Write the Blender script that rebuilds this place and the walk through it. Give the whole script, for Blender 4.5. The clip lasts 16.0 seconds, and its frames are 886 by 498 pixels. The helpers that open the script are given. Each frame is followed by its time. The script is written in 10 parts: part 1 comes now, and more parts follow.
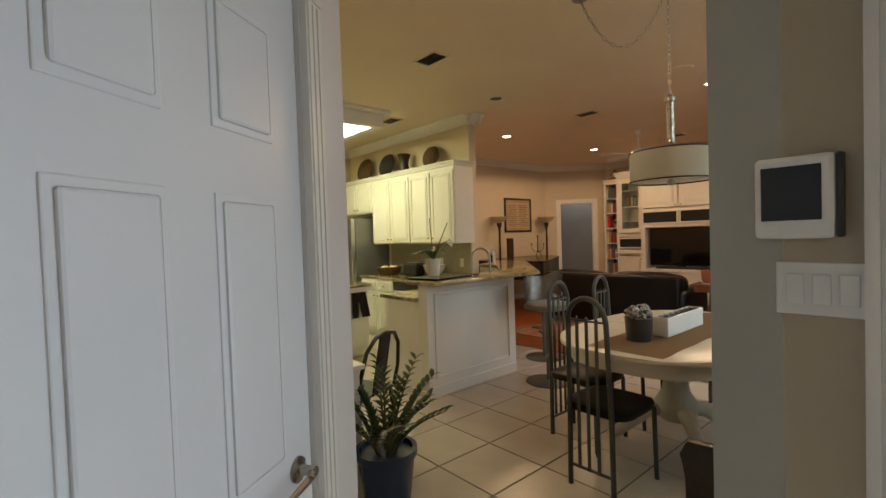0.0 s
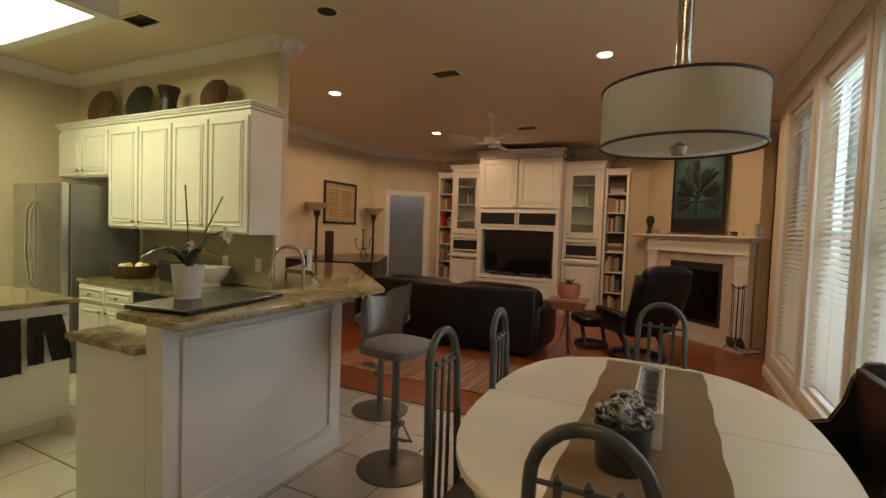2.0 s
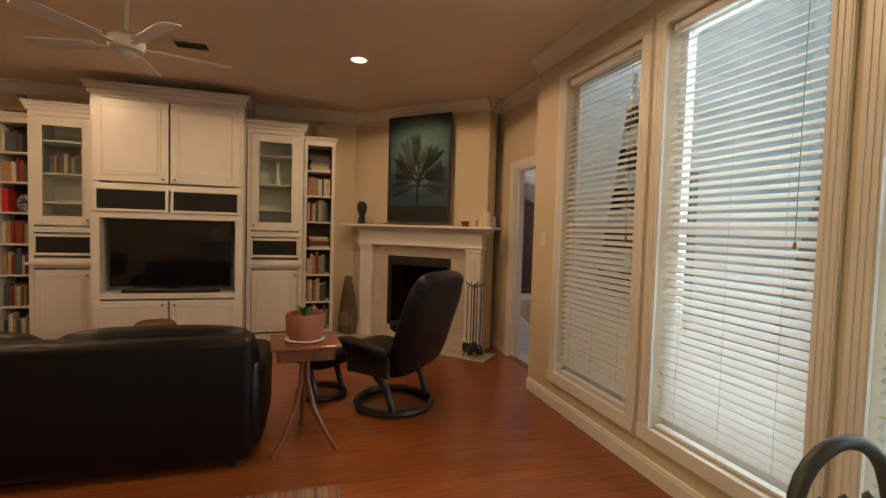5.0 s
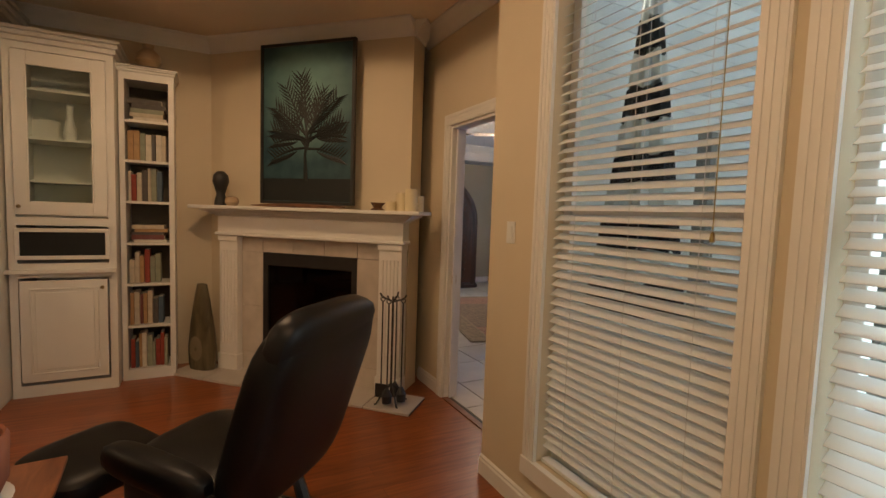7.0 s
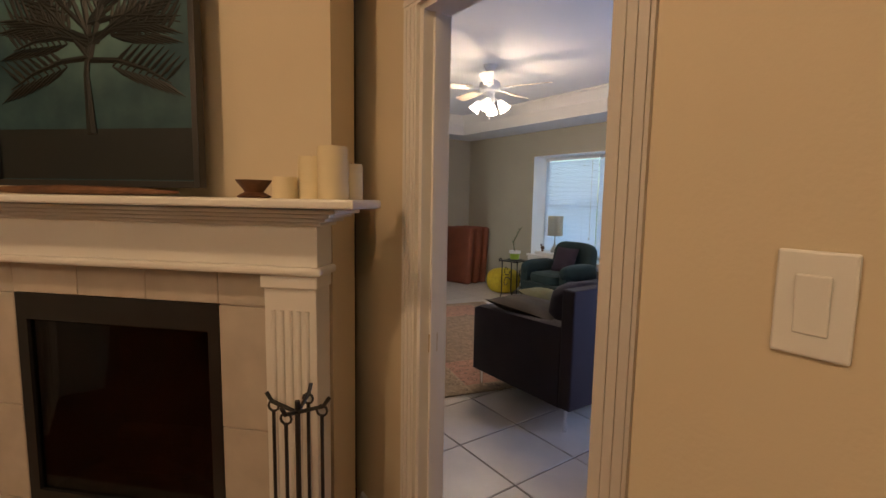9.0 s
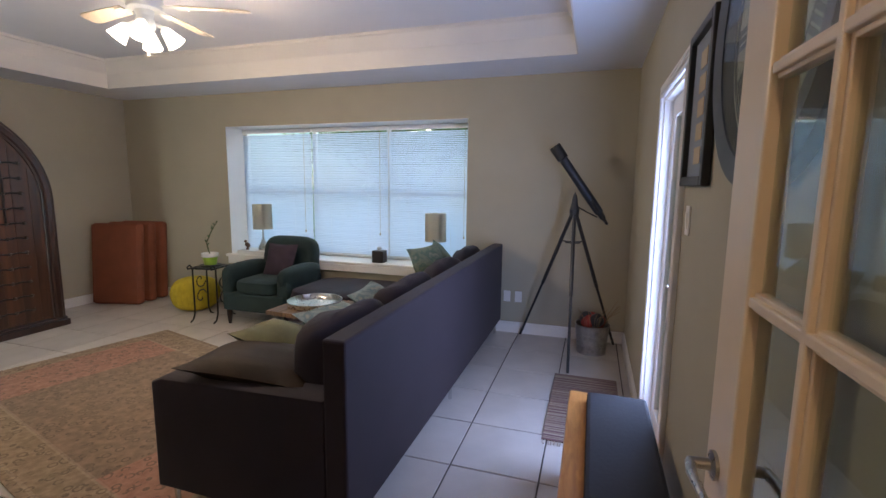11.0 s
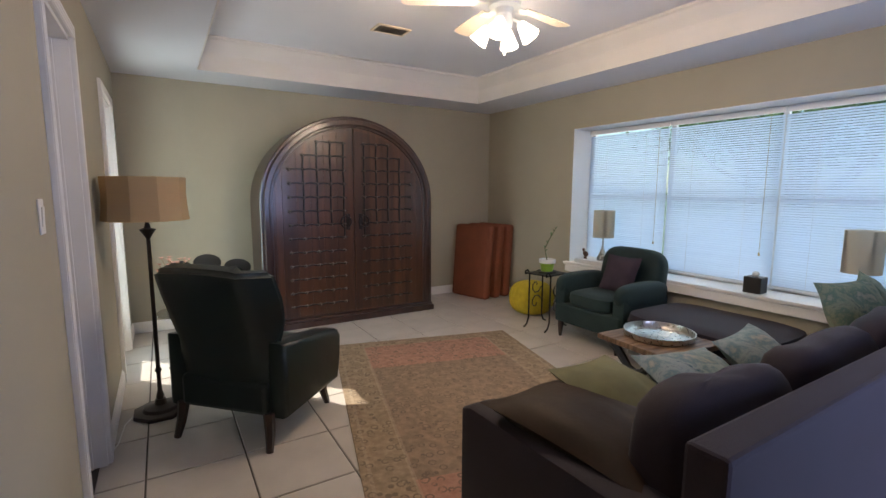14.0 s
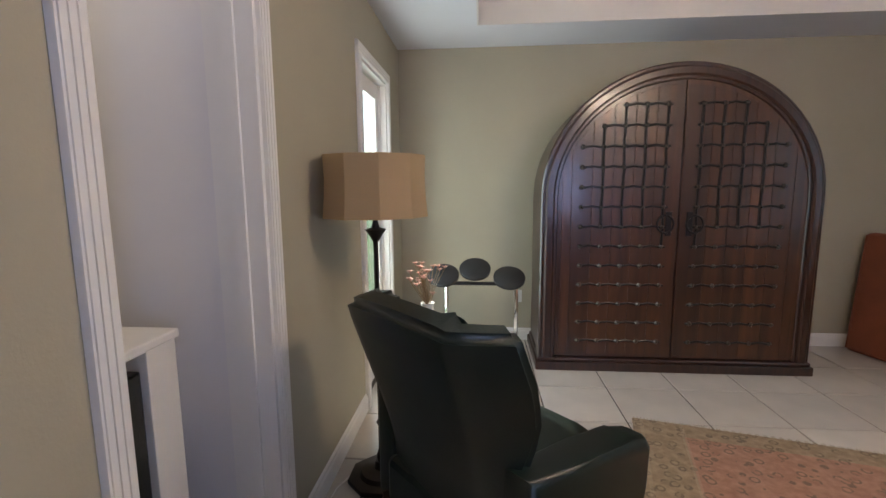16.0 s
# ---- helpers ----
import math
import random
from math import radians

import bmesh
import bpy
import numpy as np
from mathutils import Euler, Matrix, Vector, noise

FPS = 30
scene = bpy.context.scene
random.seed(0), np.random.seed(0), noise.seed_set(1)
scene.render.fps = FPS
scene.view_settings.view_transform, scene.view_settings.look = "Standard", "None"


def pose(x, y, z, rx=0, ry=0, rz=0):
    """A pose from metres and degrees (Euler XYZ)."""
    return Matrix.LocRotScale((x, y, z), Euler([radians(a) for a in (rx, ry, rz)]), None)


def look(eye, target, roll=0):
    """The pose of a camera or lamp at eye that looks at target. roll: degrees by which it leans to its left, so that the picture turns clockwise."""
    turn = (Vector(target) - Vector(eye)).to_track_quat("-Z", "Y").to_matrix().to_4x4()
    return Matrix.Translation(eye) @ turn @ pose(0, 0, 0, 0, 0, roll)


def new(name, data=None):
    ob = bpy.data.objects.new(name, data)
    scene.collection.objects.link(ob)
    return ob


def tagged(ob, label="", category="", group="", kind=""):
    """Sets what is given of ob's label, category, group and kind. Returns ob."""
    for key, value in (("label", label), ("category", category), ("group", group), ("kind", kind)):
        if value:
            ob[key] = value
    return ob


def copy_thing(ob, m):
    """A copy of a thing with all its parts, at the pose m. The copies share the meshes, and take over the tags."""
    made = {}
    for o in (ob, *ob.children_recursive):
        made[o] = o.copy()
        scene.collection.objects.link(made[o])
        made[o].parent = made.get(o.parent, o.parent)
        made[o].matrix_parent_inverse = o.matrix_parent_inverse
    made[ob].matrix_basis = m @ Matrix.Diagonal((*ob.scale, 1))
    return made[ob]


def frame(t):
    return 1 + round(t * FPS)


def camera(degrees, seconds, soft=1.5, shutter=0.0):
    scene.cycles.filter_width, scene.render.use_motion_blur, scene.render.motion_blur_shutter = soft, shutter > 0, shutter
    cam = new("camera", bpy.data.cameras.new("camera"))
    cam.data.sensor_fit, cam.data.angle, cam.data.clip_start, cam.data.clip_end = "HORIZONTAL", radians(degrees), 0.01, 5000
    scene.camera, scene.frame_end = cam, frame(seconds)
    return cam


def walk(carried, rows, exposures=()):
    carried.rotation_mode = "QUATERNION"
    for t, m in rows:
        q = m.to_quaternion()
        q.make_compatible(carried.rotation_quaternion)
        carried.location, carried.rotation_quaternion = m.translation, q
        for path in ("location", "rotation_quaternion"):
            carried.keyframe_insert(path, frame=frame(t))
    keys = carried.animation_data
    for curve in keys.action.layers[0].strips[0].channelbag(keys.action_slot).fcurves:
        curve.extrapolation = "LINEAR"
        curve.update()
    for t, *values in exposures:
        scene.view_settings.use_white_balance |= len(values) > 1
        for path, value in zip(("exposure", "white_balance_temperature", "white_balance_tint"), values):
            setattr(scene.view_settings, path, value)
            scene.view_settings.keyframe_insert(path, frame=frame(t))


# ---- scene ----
cam = camera(87.8, 16.0)
PATH = [
    (0.0, (0.313, -0.431, 1.466), (-1.198, 0.879, 1.41), -1.89),
    (0.5, (0.013, -0.083, 1.464), (-1.323, 1.405, 1.422), -0.14),
    (1.0, (-0.319, 0.211, 1.457), (-1.454, 1.857, 1.432), 1.55),
    (1.5, (-0.677, 0.547, 1.461), (-1.68, 2.277, 1.408), 1.78),
    (2.0, (-0.982, 0.911, 1.471), (-1.861, 2.705, 1.385), 2.04),
    (2.5, (-1.289, 1.242, 1.478), (-1.968, 3.12, 1.358), 1.58),
    (3.0, (-1.553, 1.607, 1.492), (-2.11, 3.523, 1.368), 0.86),
    (3.5, (-1.833, 1.925, 1.5), (-2.093, 3.904, 1.375), -0.39),
    (4.0, (-1.989, 2.323, 1.5), (-1.905, 4.318, 1.377), 0.34),
    (4.5, (-2.025, 2.751, 1.498), (-1.668, 4.716, 1.408), 1.33),
    (5.0, (-2.012, 3.126, 1.487), (-1.436, 5.04, 1.398), 1.68),
    (7.5, (-1.181, 5.259, 1.509), (-0.253, 7.023, 1.342), 2.02),
    (8.0, (-0.976, 5.725, 1.515), (-0.059, 7.491, 1.313), 2.57),
    (8.2, (-0.918, 5.922, 1.513), (0.041, 7.666, 1.31), 2.57),
    (10.3, (0.026, 7.389, 1.552), (1.617, 8.570, 1.282), 0.09),
    (10.5, (0.086, 7.453, 1.548), (1.775, 8.490, 1.277), 0.76),
    (11.0, (0.278, 7.611, 1.549), (2.163, 8.221, 1.274), 0.59),
    (11.5, (0.409, 7.702, 1.565), (2.383, 7.875, 1.290), 0.23),
    (12.0, (0.439, 7.732, 1.563), (2.420, 7.803, 1.290), 0.46),
    (12.5, (0.458, 7.784, 1.563), (2.407, 8.150, 1.301), 0.42),
    (13.0, (0.592, 7.885, 1.555), (2.274, 8.944, 1.324), -0.16),
    (13.5, (0.734, 7.961, 1.534), (1.984, 9.504, 1.295), 0.07),
    (14.0, (0.779, 8.024, 1.515), (1.811, 9.718, 1.259), 0.29),
    (14.5, (0.851, 8.284, 1.496), (1.737, 10.060, 1.251), 0.25),
    (15.0, (1.000, 8.669, 1.472), (1.633, 10.551, 1.238), -0.24),
    (15.5, (1.149, 9.032, 1.474), (1.439, 10.996, 1.236), -0.49),
    (16.0, (1.178, 9.469, 1.454), (1.013, 11.443, 1.176), -0.41),
]
walk(cam, [(t, look(eye, target, roll)) for t, eye, target, roll in PATH], [(0, 0.66), (1.0, 0.40), (2, 0.42), (4.5, 0.60), (8.2, 0.48), (10.3, 0.85), (13, 0.84), (16, 0.92)])

# ---- world, sun, exposure ----
SUN_DIR = (0.55, -0.62, -0.72)
world = bpy.data.worlds.new("world")
scene.world = world
world.use_nodes = True
wn = world.node_tree
bg = wn.nodes["Background"]
sky = wn.nodes.new("ShaderNodeTexSky")
sky.sky_type = "NISHITA"
sky.sun_disc = False
sky.sun_elevation, sky.sun_rotation = radians(41), radians(319)
wn.links.new(sky.outputs[0], bg.inputs[0])
bg.inputs[1].default_value = 0.15
sun_data = bpy.data.lights.new("sun", "SUN")
sun_data.energy, sun_data.angle, sun_data.color = 4.5, radians(0.6), (1.0, 0.94, 0.85)
sun = new("sun", sun_data)
sun.matrix_world = look((0, 0, 0), SUN_DIR)


def lamp(name, kind, at, energy, color, size=0.1, aim=None):
    d = bpy.data.lights.new(name, kind)
    d.energy, d.color = energy, color
    if kind == "AREA":
        d.shape = "DISK"
        d.size = size
    else:
        d.shadow_soft_size = size
    ob = new(name, d)
    ob.matrix_world = look(at, aim or (at[0], at[1] + 1e-4, at[2] - 1))
    return ob


# ---- materials ----
def mat(name, color, rough=0.5, metal=0.0, vary=0.12, scale=6.0, bump=0.0, bump_scale=60.0, spec=0.5, coat=0.0, per_object=0.0, sheen=0.0):
    """A painted or plain surface with blotches at two scales, fine relief and, if asked, a tone of its own for each object."""
    m = bpy.data.materials.new(name)
    m.use_nodes = True
    n, l = m.node_tree.nodes, m.node_tree.links
    b = n["Principled BSDF"]
    b.inputs["Roughness"].default_value = rough
    b.inputs["Metallic"].default_value = metal
    b.inputs["Specular IOR Level"].default_value = spec
    b.inputs["Coat Weight"].default_value = coat
    b.inputs["Sheen Weight"].default_value = sheen
    tc = n.new("ShaderNodeTexCoord")
    big = n.new("ShaderNodeTexNoise")
    big.inputs["Scale"].default_value, big.inputs["Detail"].default_value = scale, 6
    l.new(tc.outputs["Object"], big.inputs["Vector"])
    ramp = n.new("ShaderNodeMapRange")
    ramp.inputs[1].default_value, ramp.inputs[2].default_value = 0.3, 0.7
    ramp.inputs[3].default_value, ramp.inputs[4].default_value = 1 - vary, 1 + vary * 0.6
    l.new(big.outputs[0], ramp.inputs[0])
    mul = n.new("ShaderNodeMix")
    mul.data_type, mul.blend_type = "RGBA", "MULTIPLY"
    mul.inputs[0].default_value = 1
    mul.inputs[6].default_value = (*color, 1)
    last = ramp.outputs[0]
    if per_object:
        info = n.new("ShaderNodeObjectInfo")
        r2 = n.new("ShaderNodeMapRange")
        r2.inputs[3].default_value, r2.inputs[4].default_value = 1 - per_object, 1 + per_object
        l.new(info.outputs["Random"], r2.inputs[0])
        mm = n.new("ShaderNodeMath")
        mm.operation = "MULTIPLY"
        l.new(last, mm.inputs[0])
        l.new(r2.outputs[0], mm.inputs[1])
        last = mm.outputs[0]
    l.new(last, mul.inputs[7])
    l.new(mul.outputs[2], b.inputs["Base Color"])
    fine = n.new("ShaderNodeTexNoise")
    fine.inputs["Scale"].default_value, fine.inputs["Detail"].default_value = bump_scale, 4
    l.new(tc.outputs["Object"], fine.inputs["Vector"])
    rr = n.new("ShaderNodeMapRange")
    rr.inputs[3].default_value, rr.inputs[4].default_value = max(0.02, rough - 0.03), min(1, rough + 0.03)
    l.new(fine.outputs[0], rr.inputs[0])
    l.new(rr.outputs[0], b.inputs["Roughness"])
    if bump:
        bm_ = n.new("ShaderNodeBump")
        bm_.inputs["Strength"].default_value, bm_.inputs["Distance"].default_value = bump, 0.004
        l.new(fine.outputs[0], bm_.inputs["Height"])
        l.new(bm_.outputs[0], b.inputs["Normal"])
    return m


def glow(name, color, strength):
    m = bpy.data.materials.new(name)
    m.use_nodes = True
    b = m.node_tree.nodes["Principled BSDF"]
    b.inputs["Base Color"].default_value = (0.8, 0.8, 0.8, 1)
    b.inputs["Emission Color"].default_value = (*color, 1)
    b.inputs["Emission Strength"].default_value = strength
    return m


def glass(name, tint=(0.9, 0.95, 0.93), rough=0.02):
    m = bpy.data.materials.new(name)
    m.use_nodes = True
    n, l = m.node_tree.nodes, m.node_tree.links
    n.remove(n["Principled BSDF"])
    t = n.new("ShaderNodeBsdfTransparent")
    t.inputs[0].default_value = (*tint, 1)
    g = n.new("ShaderNodeBsdfGlossy")
    g.inputs["Roughness"].default_value = rough
    f = n.new("ShaderNodeLayerWeight")
    pw = n.new("ShaderNodeMath")
    pw.operation = "POWER"
    pw.inputs[1].default_value = 4.0
    l.new(f.outputs["Facing"], pw.inputs[0])
    sc = n.new("ShaderNodeMath")
    sc.operation = "MULTIPLY_ADD"
    sc.inputs[1].default_value, sc.inputs[2].default_value = 0.5, 0.035
    l.new(pw.outputs[0], sc.inputs[0])
    mx = n.new("ShaderNodeMixShader")
    l.new(sc.outputs[0], mx.inputs[0])
    l.new(t.outputs[0], mx.inputs[1])
    l.new(g.outputs[0], mx.inputs[2])
    l.new(mx.outputs[0], n["Material Output"].inputs[0])
    return m


def translucent(name, color, through_share=0.5):
    m = bpy.data.materials.new(name)
    m.use_nodes = True
    n, l = m.node_tree.nodes, m.node_tree.links
    b = n["Principled BSDF"]
    b.inputs["Base Color"].default_value = (*color, 1)
    b.inputs["Roughness"].default_value = 0.8
    t = n.new("ShaderNodeBsdfTranslucent")
    t.inputs[0].default_value = (*color, 1)
    mx = n.new("ShaderNodeMixShader")
    mx.inputs[0].default_value = through_share
    l.new(b.outputs[0], mx.inputs[1])
    l.new(t.outputs[0], mx.inputs[2])
    l.new(mx.outputs[0], n["Material Output"].inputs[0])
    return m


def streaked(name, dark, light, stretch=(1, 12, 1), scale=3.0, rough=0.4, coat=0.0, bump=0.15, planks=0.0, per_object=0.0):
    """Wood: grain drawn out along one axis, with boards of differing tone where planks is a board's width."""
    m = bpy.data.materials.new(name)
    m.use_nodes = True
    n, l = m.node_tree.nodes, m.node_tree.links
    b = n["Principled BSDF"]
    b.inputs["Roughness"].default_value = rough
    b.inputs["Coat Weight"].default_value = coat
    b.inputs["Coat Roughness"].default_value = 0.15
    tc = n.new("ShaderNodeTexCoord")
    mp = n.new("ShaderNodeMapping")
    mp.inputs["Scale"].default_value = stretch
    l.new(tc.outputs["Object"], mp.inputs[0])
    no = n.new("ShaderNodeTexNoise")
    no.inputs["Scale"].default_value, no.inputs["Detail"].default_value = scale, 8
    no.inputs["Distortion"].default_value = 0.6
    l.new(mp.outputs[0], no.inputs["Vector"])
    cr = n.new("ShaderNodeValToRGB")
    cr.color_ramp.elements[0].position, cr.color_ramp.elements[1].position = 0.3, 0.72
    cr.color_ramp.elements[0].color, cr.color_ramp.elements[1].color = (*dark, 1), (*light, 1)
    l.new(no.outputs[0], cr.inputs[0])
    col = cr.outputs[0]
    if planks:
        br = n.new("ShaderNodeTexBrick")
        br.inputs["Scale"].default_value = 1
        br.inputs["Brick Width"].default_value, br.inputs["Row Height"].default_value = 1.1, planks
        br.inputs["Mortar Size"].default_value = 0.0012
        br.inputs["Color1"].default_value, br.inputs["Color2"].default_value = (0.86, 0.86, 0.86, 1), (1.06, 1.06, 1.06, 1)
        br.inputs["Mortar"].default_value = (0.55, 0.5, 0.45, 1)
        l.new(tc.outputs["Object"], br.inputs["Vector"])
        mu = n.new("ShaderNodeMix")
        mu.data_type, mu.blend_type = "RGBA", "MULTIPLY"
        mu.inputs[0].default_value = 1
        l.new(col, mu.inputs[6])
        l.new(br.outputs["Color"], mu.inputs[7])
        col = mu.outputs[2]
    if per_object:
        info = n.new("ShaderNodeObjectInfo")
        r2 = n.new("ShaderNodeMapRange")
        r2.inputs[3].default_value, r2.inputs[4].default_value = 1 - per_object, 1 + per_object
        l.new(info.outputs["Random"], r2.inputs[0])
        mu2 = n.new("ShaderNodeMix")
        mu2.data_type, mu2.blend_type = "RGBA", "MULTIPLY"
        mu2.inputs[0].default_value = 1
        l.new(col, mu2.inputs[6])
        l.new(r2.outputs[0], mu2.inputs[7])
        col = mu2.outputs[2]
    l.new(col, b.inputs["Base Color"])
    if bump:
        bu = n.new("ShaderNodeBump")
        bu.inputs["Strength"].default_value, bu.inputs["Distance"].default_value = bump, 0.002
        l.new(no.outputs[0], bu.inputs["Height"])
        l.new(bu.outputs[0], b.inputs["Normal"])
    return m


def speckled(name, colors, scale=60.0, rough=0.12, big=5.0):
    """Polished granite: grains and veins of several tones."""
    m = bpy.data.materials.new(name)
    m.use_nodes = True
    n, l = m.node_tree.nodes, m.node_tree.links
    b = n["Principled BSDF"]
    b.inputs["Roughness"].default_value = rough
    tc = n.new("ShaderNodeTexCoord")
    a = n.new("ShaderNodeTexNoise")
    a.inputs["Scale"].default_value, a.inputs["Detail"].default_value, a.inputs["Roughness"].default_value = scale, 5, 0.75
    l.new(tc.outputs["Object"], a.inputs["Vector"])
    c = n.new("ShaderNodeTexNoise")
    c.inputs["Scale"].default_value, c.inputs["Detail"].default_value, c.inputs["Distortion"].default_value = big, 6, 1.5
    l.new(tc.outputs["Object"], c.inputs["Vector"])
    mx = n.new("ShaderNodeMath")
    mx.operation = "MULTIPLY_ADD"
    mx.inputs[1].default_value = 0.5
    l.new(c.outputs[0], mx.inputs[0])
    half = n.new("ShaderNodeMath")
    half.operation = "MULTIPLY"
    half.inputs[1].default_value = 0.5
    l.new(a.outputs[0], half.inputs[0])
    l.new(half.outputs[0], mx.inputs[2])
    cr = n.new("ShaderNodeValToRGB")
    while len(cr.color_ramp.elements) < len(colors):
        cr.color_ramp.elements.new(0.5)
    for k, col in enumerate(colors):
        cr.color_ramp.elements[k].position = 0.36 + 0.28 * k / (len(colors) - 1)
        cr.color_ramp.elements[k].color = (*col, 1)
    l.new(mx.outputs[0], cr.inputs[0])
    l.new(cr.outputs[0], b.inputs["Base Color"])
    return m


def woven(name, colors, along="X", width=0.06, rough=0.95, soft=0.35):
    """Cloth with stripes of several colours across one axis."""
    m = bpy.data.materials.new(name)
    m.use_nodes = True
    n, l = m.node_tree.nodes, m.node_tree.links
    b = n["Principled BSDF"]
    b.inputs["Roughness"].default_value = rough
    tc = n.new("ShaderNodeTexCoord")
    mp = n.new("ShaderNodeMapping")
    mp.inputs["Scale"].default_value = (1 / width, 0.25, 1) if along == "X" else (0.25, 1 / width, 1)
    l.new(tc.outputs["Object"], mp.inputs[0])
    no = n.new("ShaderNodeTexNoise")
    no.inputs["Scale"].default_value, no.inputs["Detail"].default_value = 1.0, 3
    l.new(mp.outputs[0], no.inputs["Vector"])
    cr = n.new("ShaderNodeValToRGB")
    while len(cr.color_ramp.elements) < len(colors):
        cr.color_ramp.elements.new(0.5)
    for k, col in enumerate(colors):
        cr.color_ramp.elements[k].position = 0.3 + 0.4 * k / (len(colors) - 1)
        cr.color_ramp.elements[k].color = (*col, 1)
    l.new(no.outputs[0], cr.inputs[0])
    fine = n.new("ShaderNodeTexNoise")
    fine.inputs["Scale"].default_value = 180
    l.new(tc.outputs["Object"], fine.inputs["Vector"])
    mul = n.new("ShaderNodeMix")
    mul.data_type, mul.blend_type = "RGBA", "MULTIPLY"
    mul.inputs[0].default_value = soft
    l.new(cr.outputs[0], mul.inputs[6])
    l.new(fine.outputs[0], mul.inputs[7])
    l.new(mul.outputs[2], b.inputs["Base Color"])
    bu = n.new("ShaderNodeBump")
    bu.inputs["Strength"].default_value, bu.inputs["Distance"].default_value = 0.4, 0.003
    l.new(fine.outputs[0], bu.inputs["Height"])
    l.new(bu.outputs[0], b.inputs["Normal"])
    return m


M = {}
M["paint"] = mat("cream_wall_paint", (0.66, 0.565, 0.415), 0.75, vary=0.05, scale=1.5, bump=0.12, bump_scale=130)
M["sage"] = mat("sage_wall_paint", (0.385, 0.35, 0.258), 0.7, vary=0.06, scale=1.5, bump=0.12, bump_scale=130)
M["ceiling"] = mat("ceiling_paint", (0.80, 0.68, 0.52), 0.85, vary=0.04, scale=1.2, bump=0.2, bump_scale=90)
M["ceiling2"] = mat("pale_ceiling_paint", (0.74, 0.74, 0.76), 0.85, vary=0.04, scale=1.2, bump=0.2, bump_scale=90)
M["white"] = mat("white_trim_paint", (0.78, 0.76, 0.72), 0.38, vary=0.04, scale=3, bump=0.04, bump_scale=40)
M["cab"] = mat("white_cabinet_paint", (0.76, 0.74, 0.68), 0.36, vary=0.06, scale=2.5, bump=0.05, bump_scale=50)
M["tile"] = mat("ceramic_floor_tile", (0.52, 0.475, 0.42), 0.30, vary=0.10, scale=4, bump_scale=5, per_object=0.05)
M["grout"] = mat("dark_grout", (0.085, 0.07, 0.058), 0.9, vary=0.3, scale=10, bump=0.3)
M["wood"] = streaked("orange_wood_floor", (0.19, 0.046, 0.010), (0.35, 0.098, 0.024), (1.2, 16, 1), 2.5, 0.32, 0.25, 0.05, planks=0.12)
M["grey_room"] = mat("grey_room_paint", (0.33, 0.33, 0.34), 0.8, vary=0.05, scale=2)
M["pink"] = mat("dusty_pink_paint", (0.50, 0.27, 0.22), 0.8, vary=0.05, scale=2)
M["glass"] = glass("window_glass")
M["slat"] = translucent("white_blind_slat", (0.82, 0.82, 0.80), 0.22)
M["slat2"] = translucent("thin_white_blind_slat", (0.78, 0.85, 0.93), 0.42)
M["black"] = mat("black_painted_metal", (0.02, 0.02, 0.02), 0.4, vary=0.2, scale=8)
M["steel"] = mat("brushed_steel", (0.55, 0.54, 0.52), 0.3, 1.0, vary=0.08, scale=12, bump=0.05, bump_scale=200)
M["nickel"] = mat("satin_nickel", (0.42, 0.40, 0.36), 0.28, 1.0, vary=0.1, scale=12)
M["chrome"] = mat("chrome", (0.75, 0.75, 0.75), 0.08, 1.0, vary=0.03)
M["brass"] = mat("aged_brass", (0.45, 0.33, 0.15), 0.35, 1.0, vary=0.15)
M["bronze"] = mat("dark_bronze", (0.05, 0.04, 0.035), 0.42, 0.8, vary=0.2)
M["leather"] = mat("black_leather", (0.003, 0.003, 0.004), 0.40, vary=0.3, scale=5, bump=0.10, bump_scale=160, spec=0.32)
M["green_leather"] = mat("dark_green_leather", (0.005, 0.013, 0.010), 0.36, vary=0.3, scale=5, bump=0.2, bump_scale=160)
M["plastic"] = mat("white_plastic", (0.74, 0.73, 0.70), 0.35, vary=0.03)
M["dark_wood"] = streaked("dark_walnut", (0.018, 0.007, 0.004), (0.05, 0.018, 0.009), (14, 14, 1.2), 2.5, 0.33, 0.3, 0.15, per_object=0.25)
M["red_wood"] = streaked("reddish_wood", (0.13, 0.04, 0.015), (0.28, 0.10, 0.04), (12, 2, 2), 2.5, 0.35, 0.2, 0.1)
M["granite"] = speckled("polished_granite", [(0.05, 0.035, 0.02), (0.16, 0.12, 0.06), (0.27, 0.22, 0.12), (0.38, 0.32, 0.20), (0.15, 0.11, 0.06)])
M["grey_wall"] = mat("grey_beige_paint", (0.40, 0.39, 0.34), 0.7, vary=0.04, scale=2, bump=0.1, bump_scale=130)
M["cream_trim"] = mat("cream_trim_paint", (0.70, 0.66, 0.60), 0.5, vary=0.04, scale=3)
M["tile_plain"] = mat("plain_pale_floor", (0.50, 0.46, 0.40), 0.4, vary=0.1)
M["closet"] = mat("white_closet_paint", (0.74, 0.72, 0.71), 0.7, vary=0.04, scale=2)
M["dark_floor"] = streaked("dark_red_floor", (0.05, 0.015, 0.008), (0.12, 0.04, 0.02), (1.2, 14, 1), 2.5, 0.3, 0.3, 0.05, planks=0.1)
M["grass_ground"] = mat("lawn", (0.10, 0.17, 0.05), 0.95, vary=0.4, scale=0.6, bump=0.5, bump_scale=40)
M["concrete"] = mat("brown_grey_concrete", (0.20, 0.175, 0.15), 0.85, vary=0.12, scale=1.5, bump=0.3, bump_scale=80)
M["bulb_warm"] = glow("lit_bulb", (1.0, 0.72, 0.42), 14)
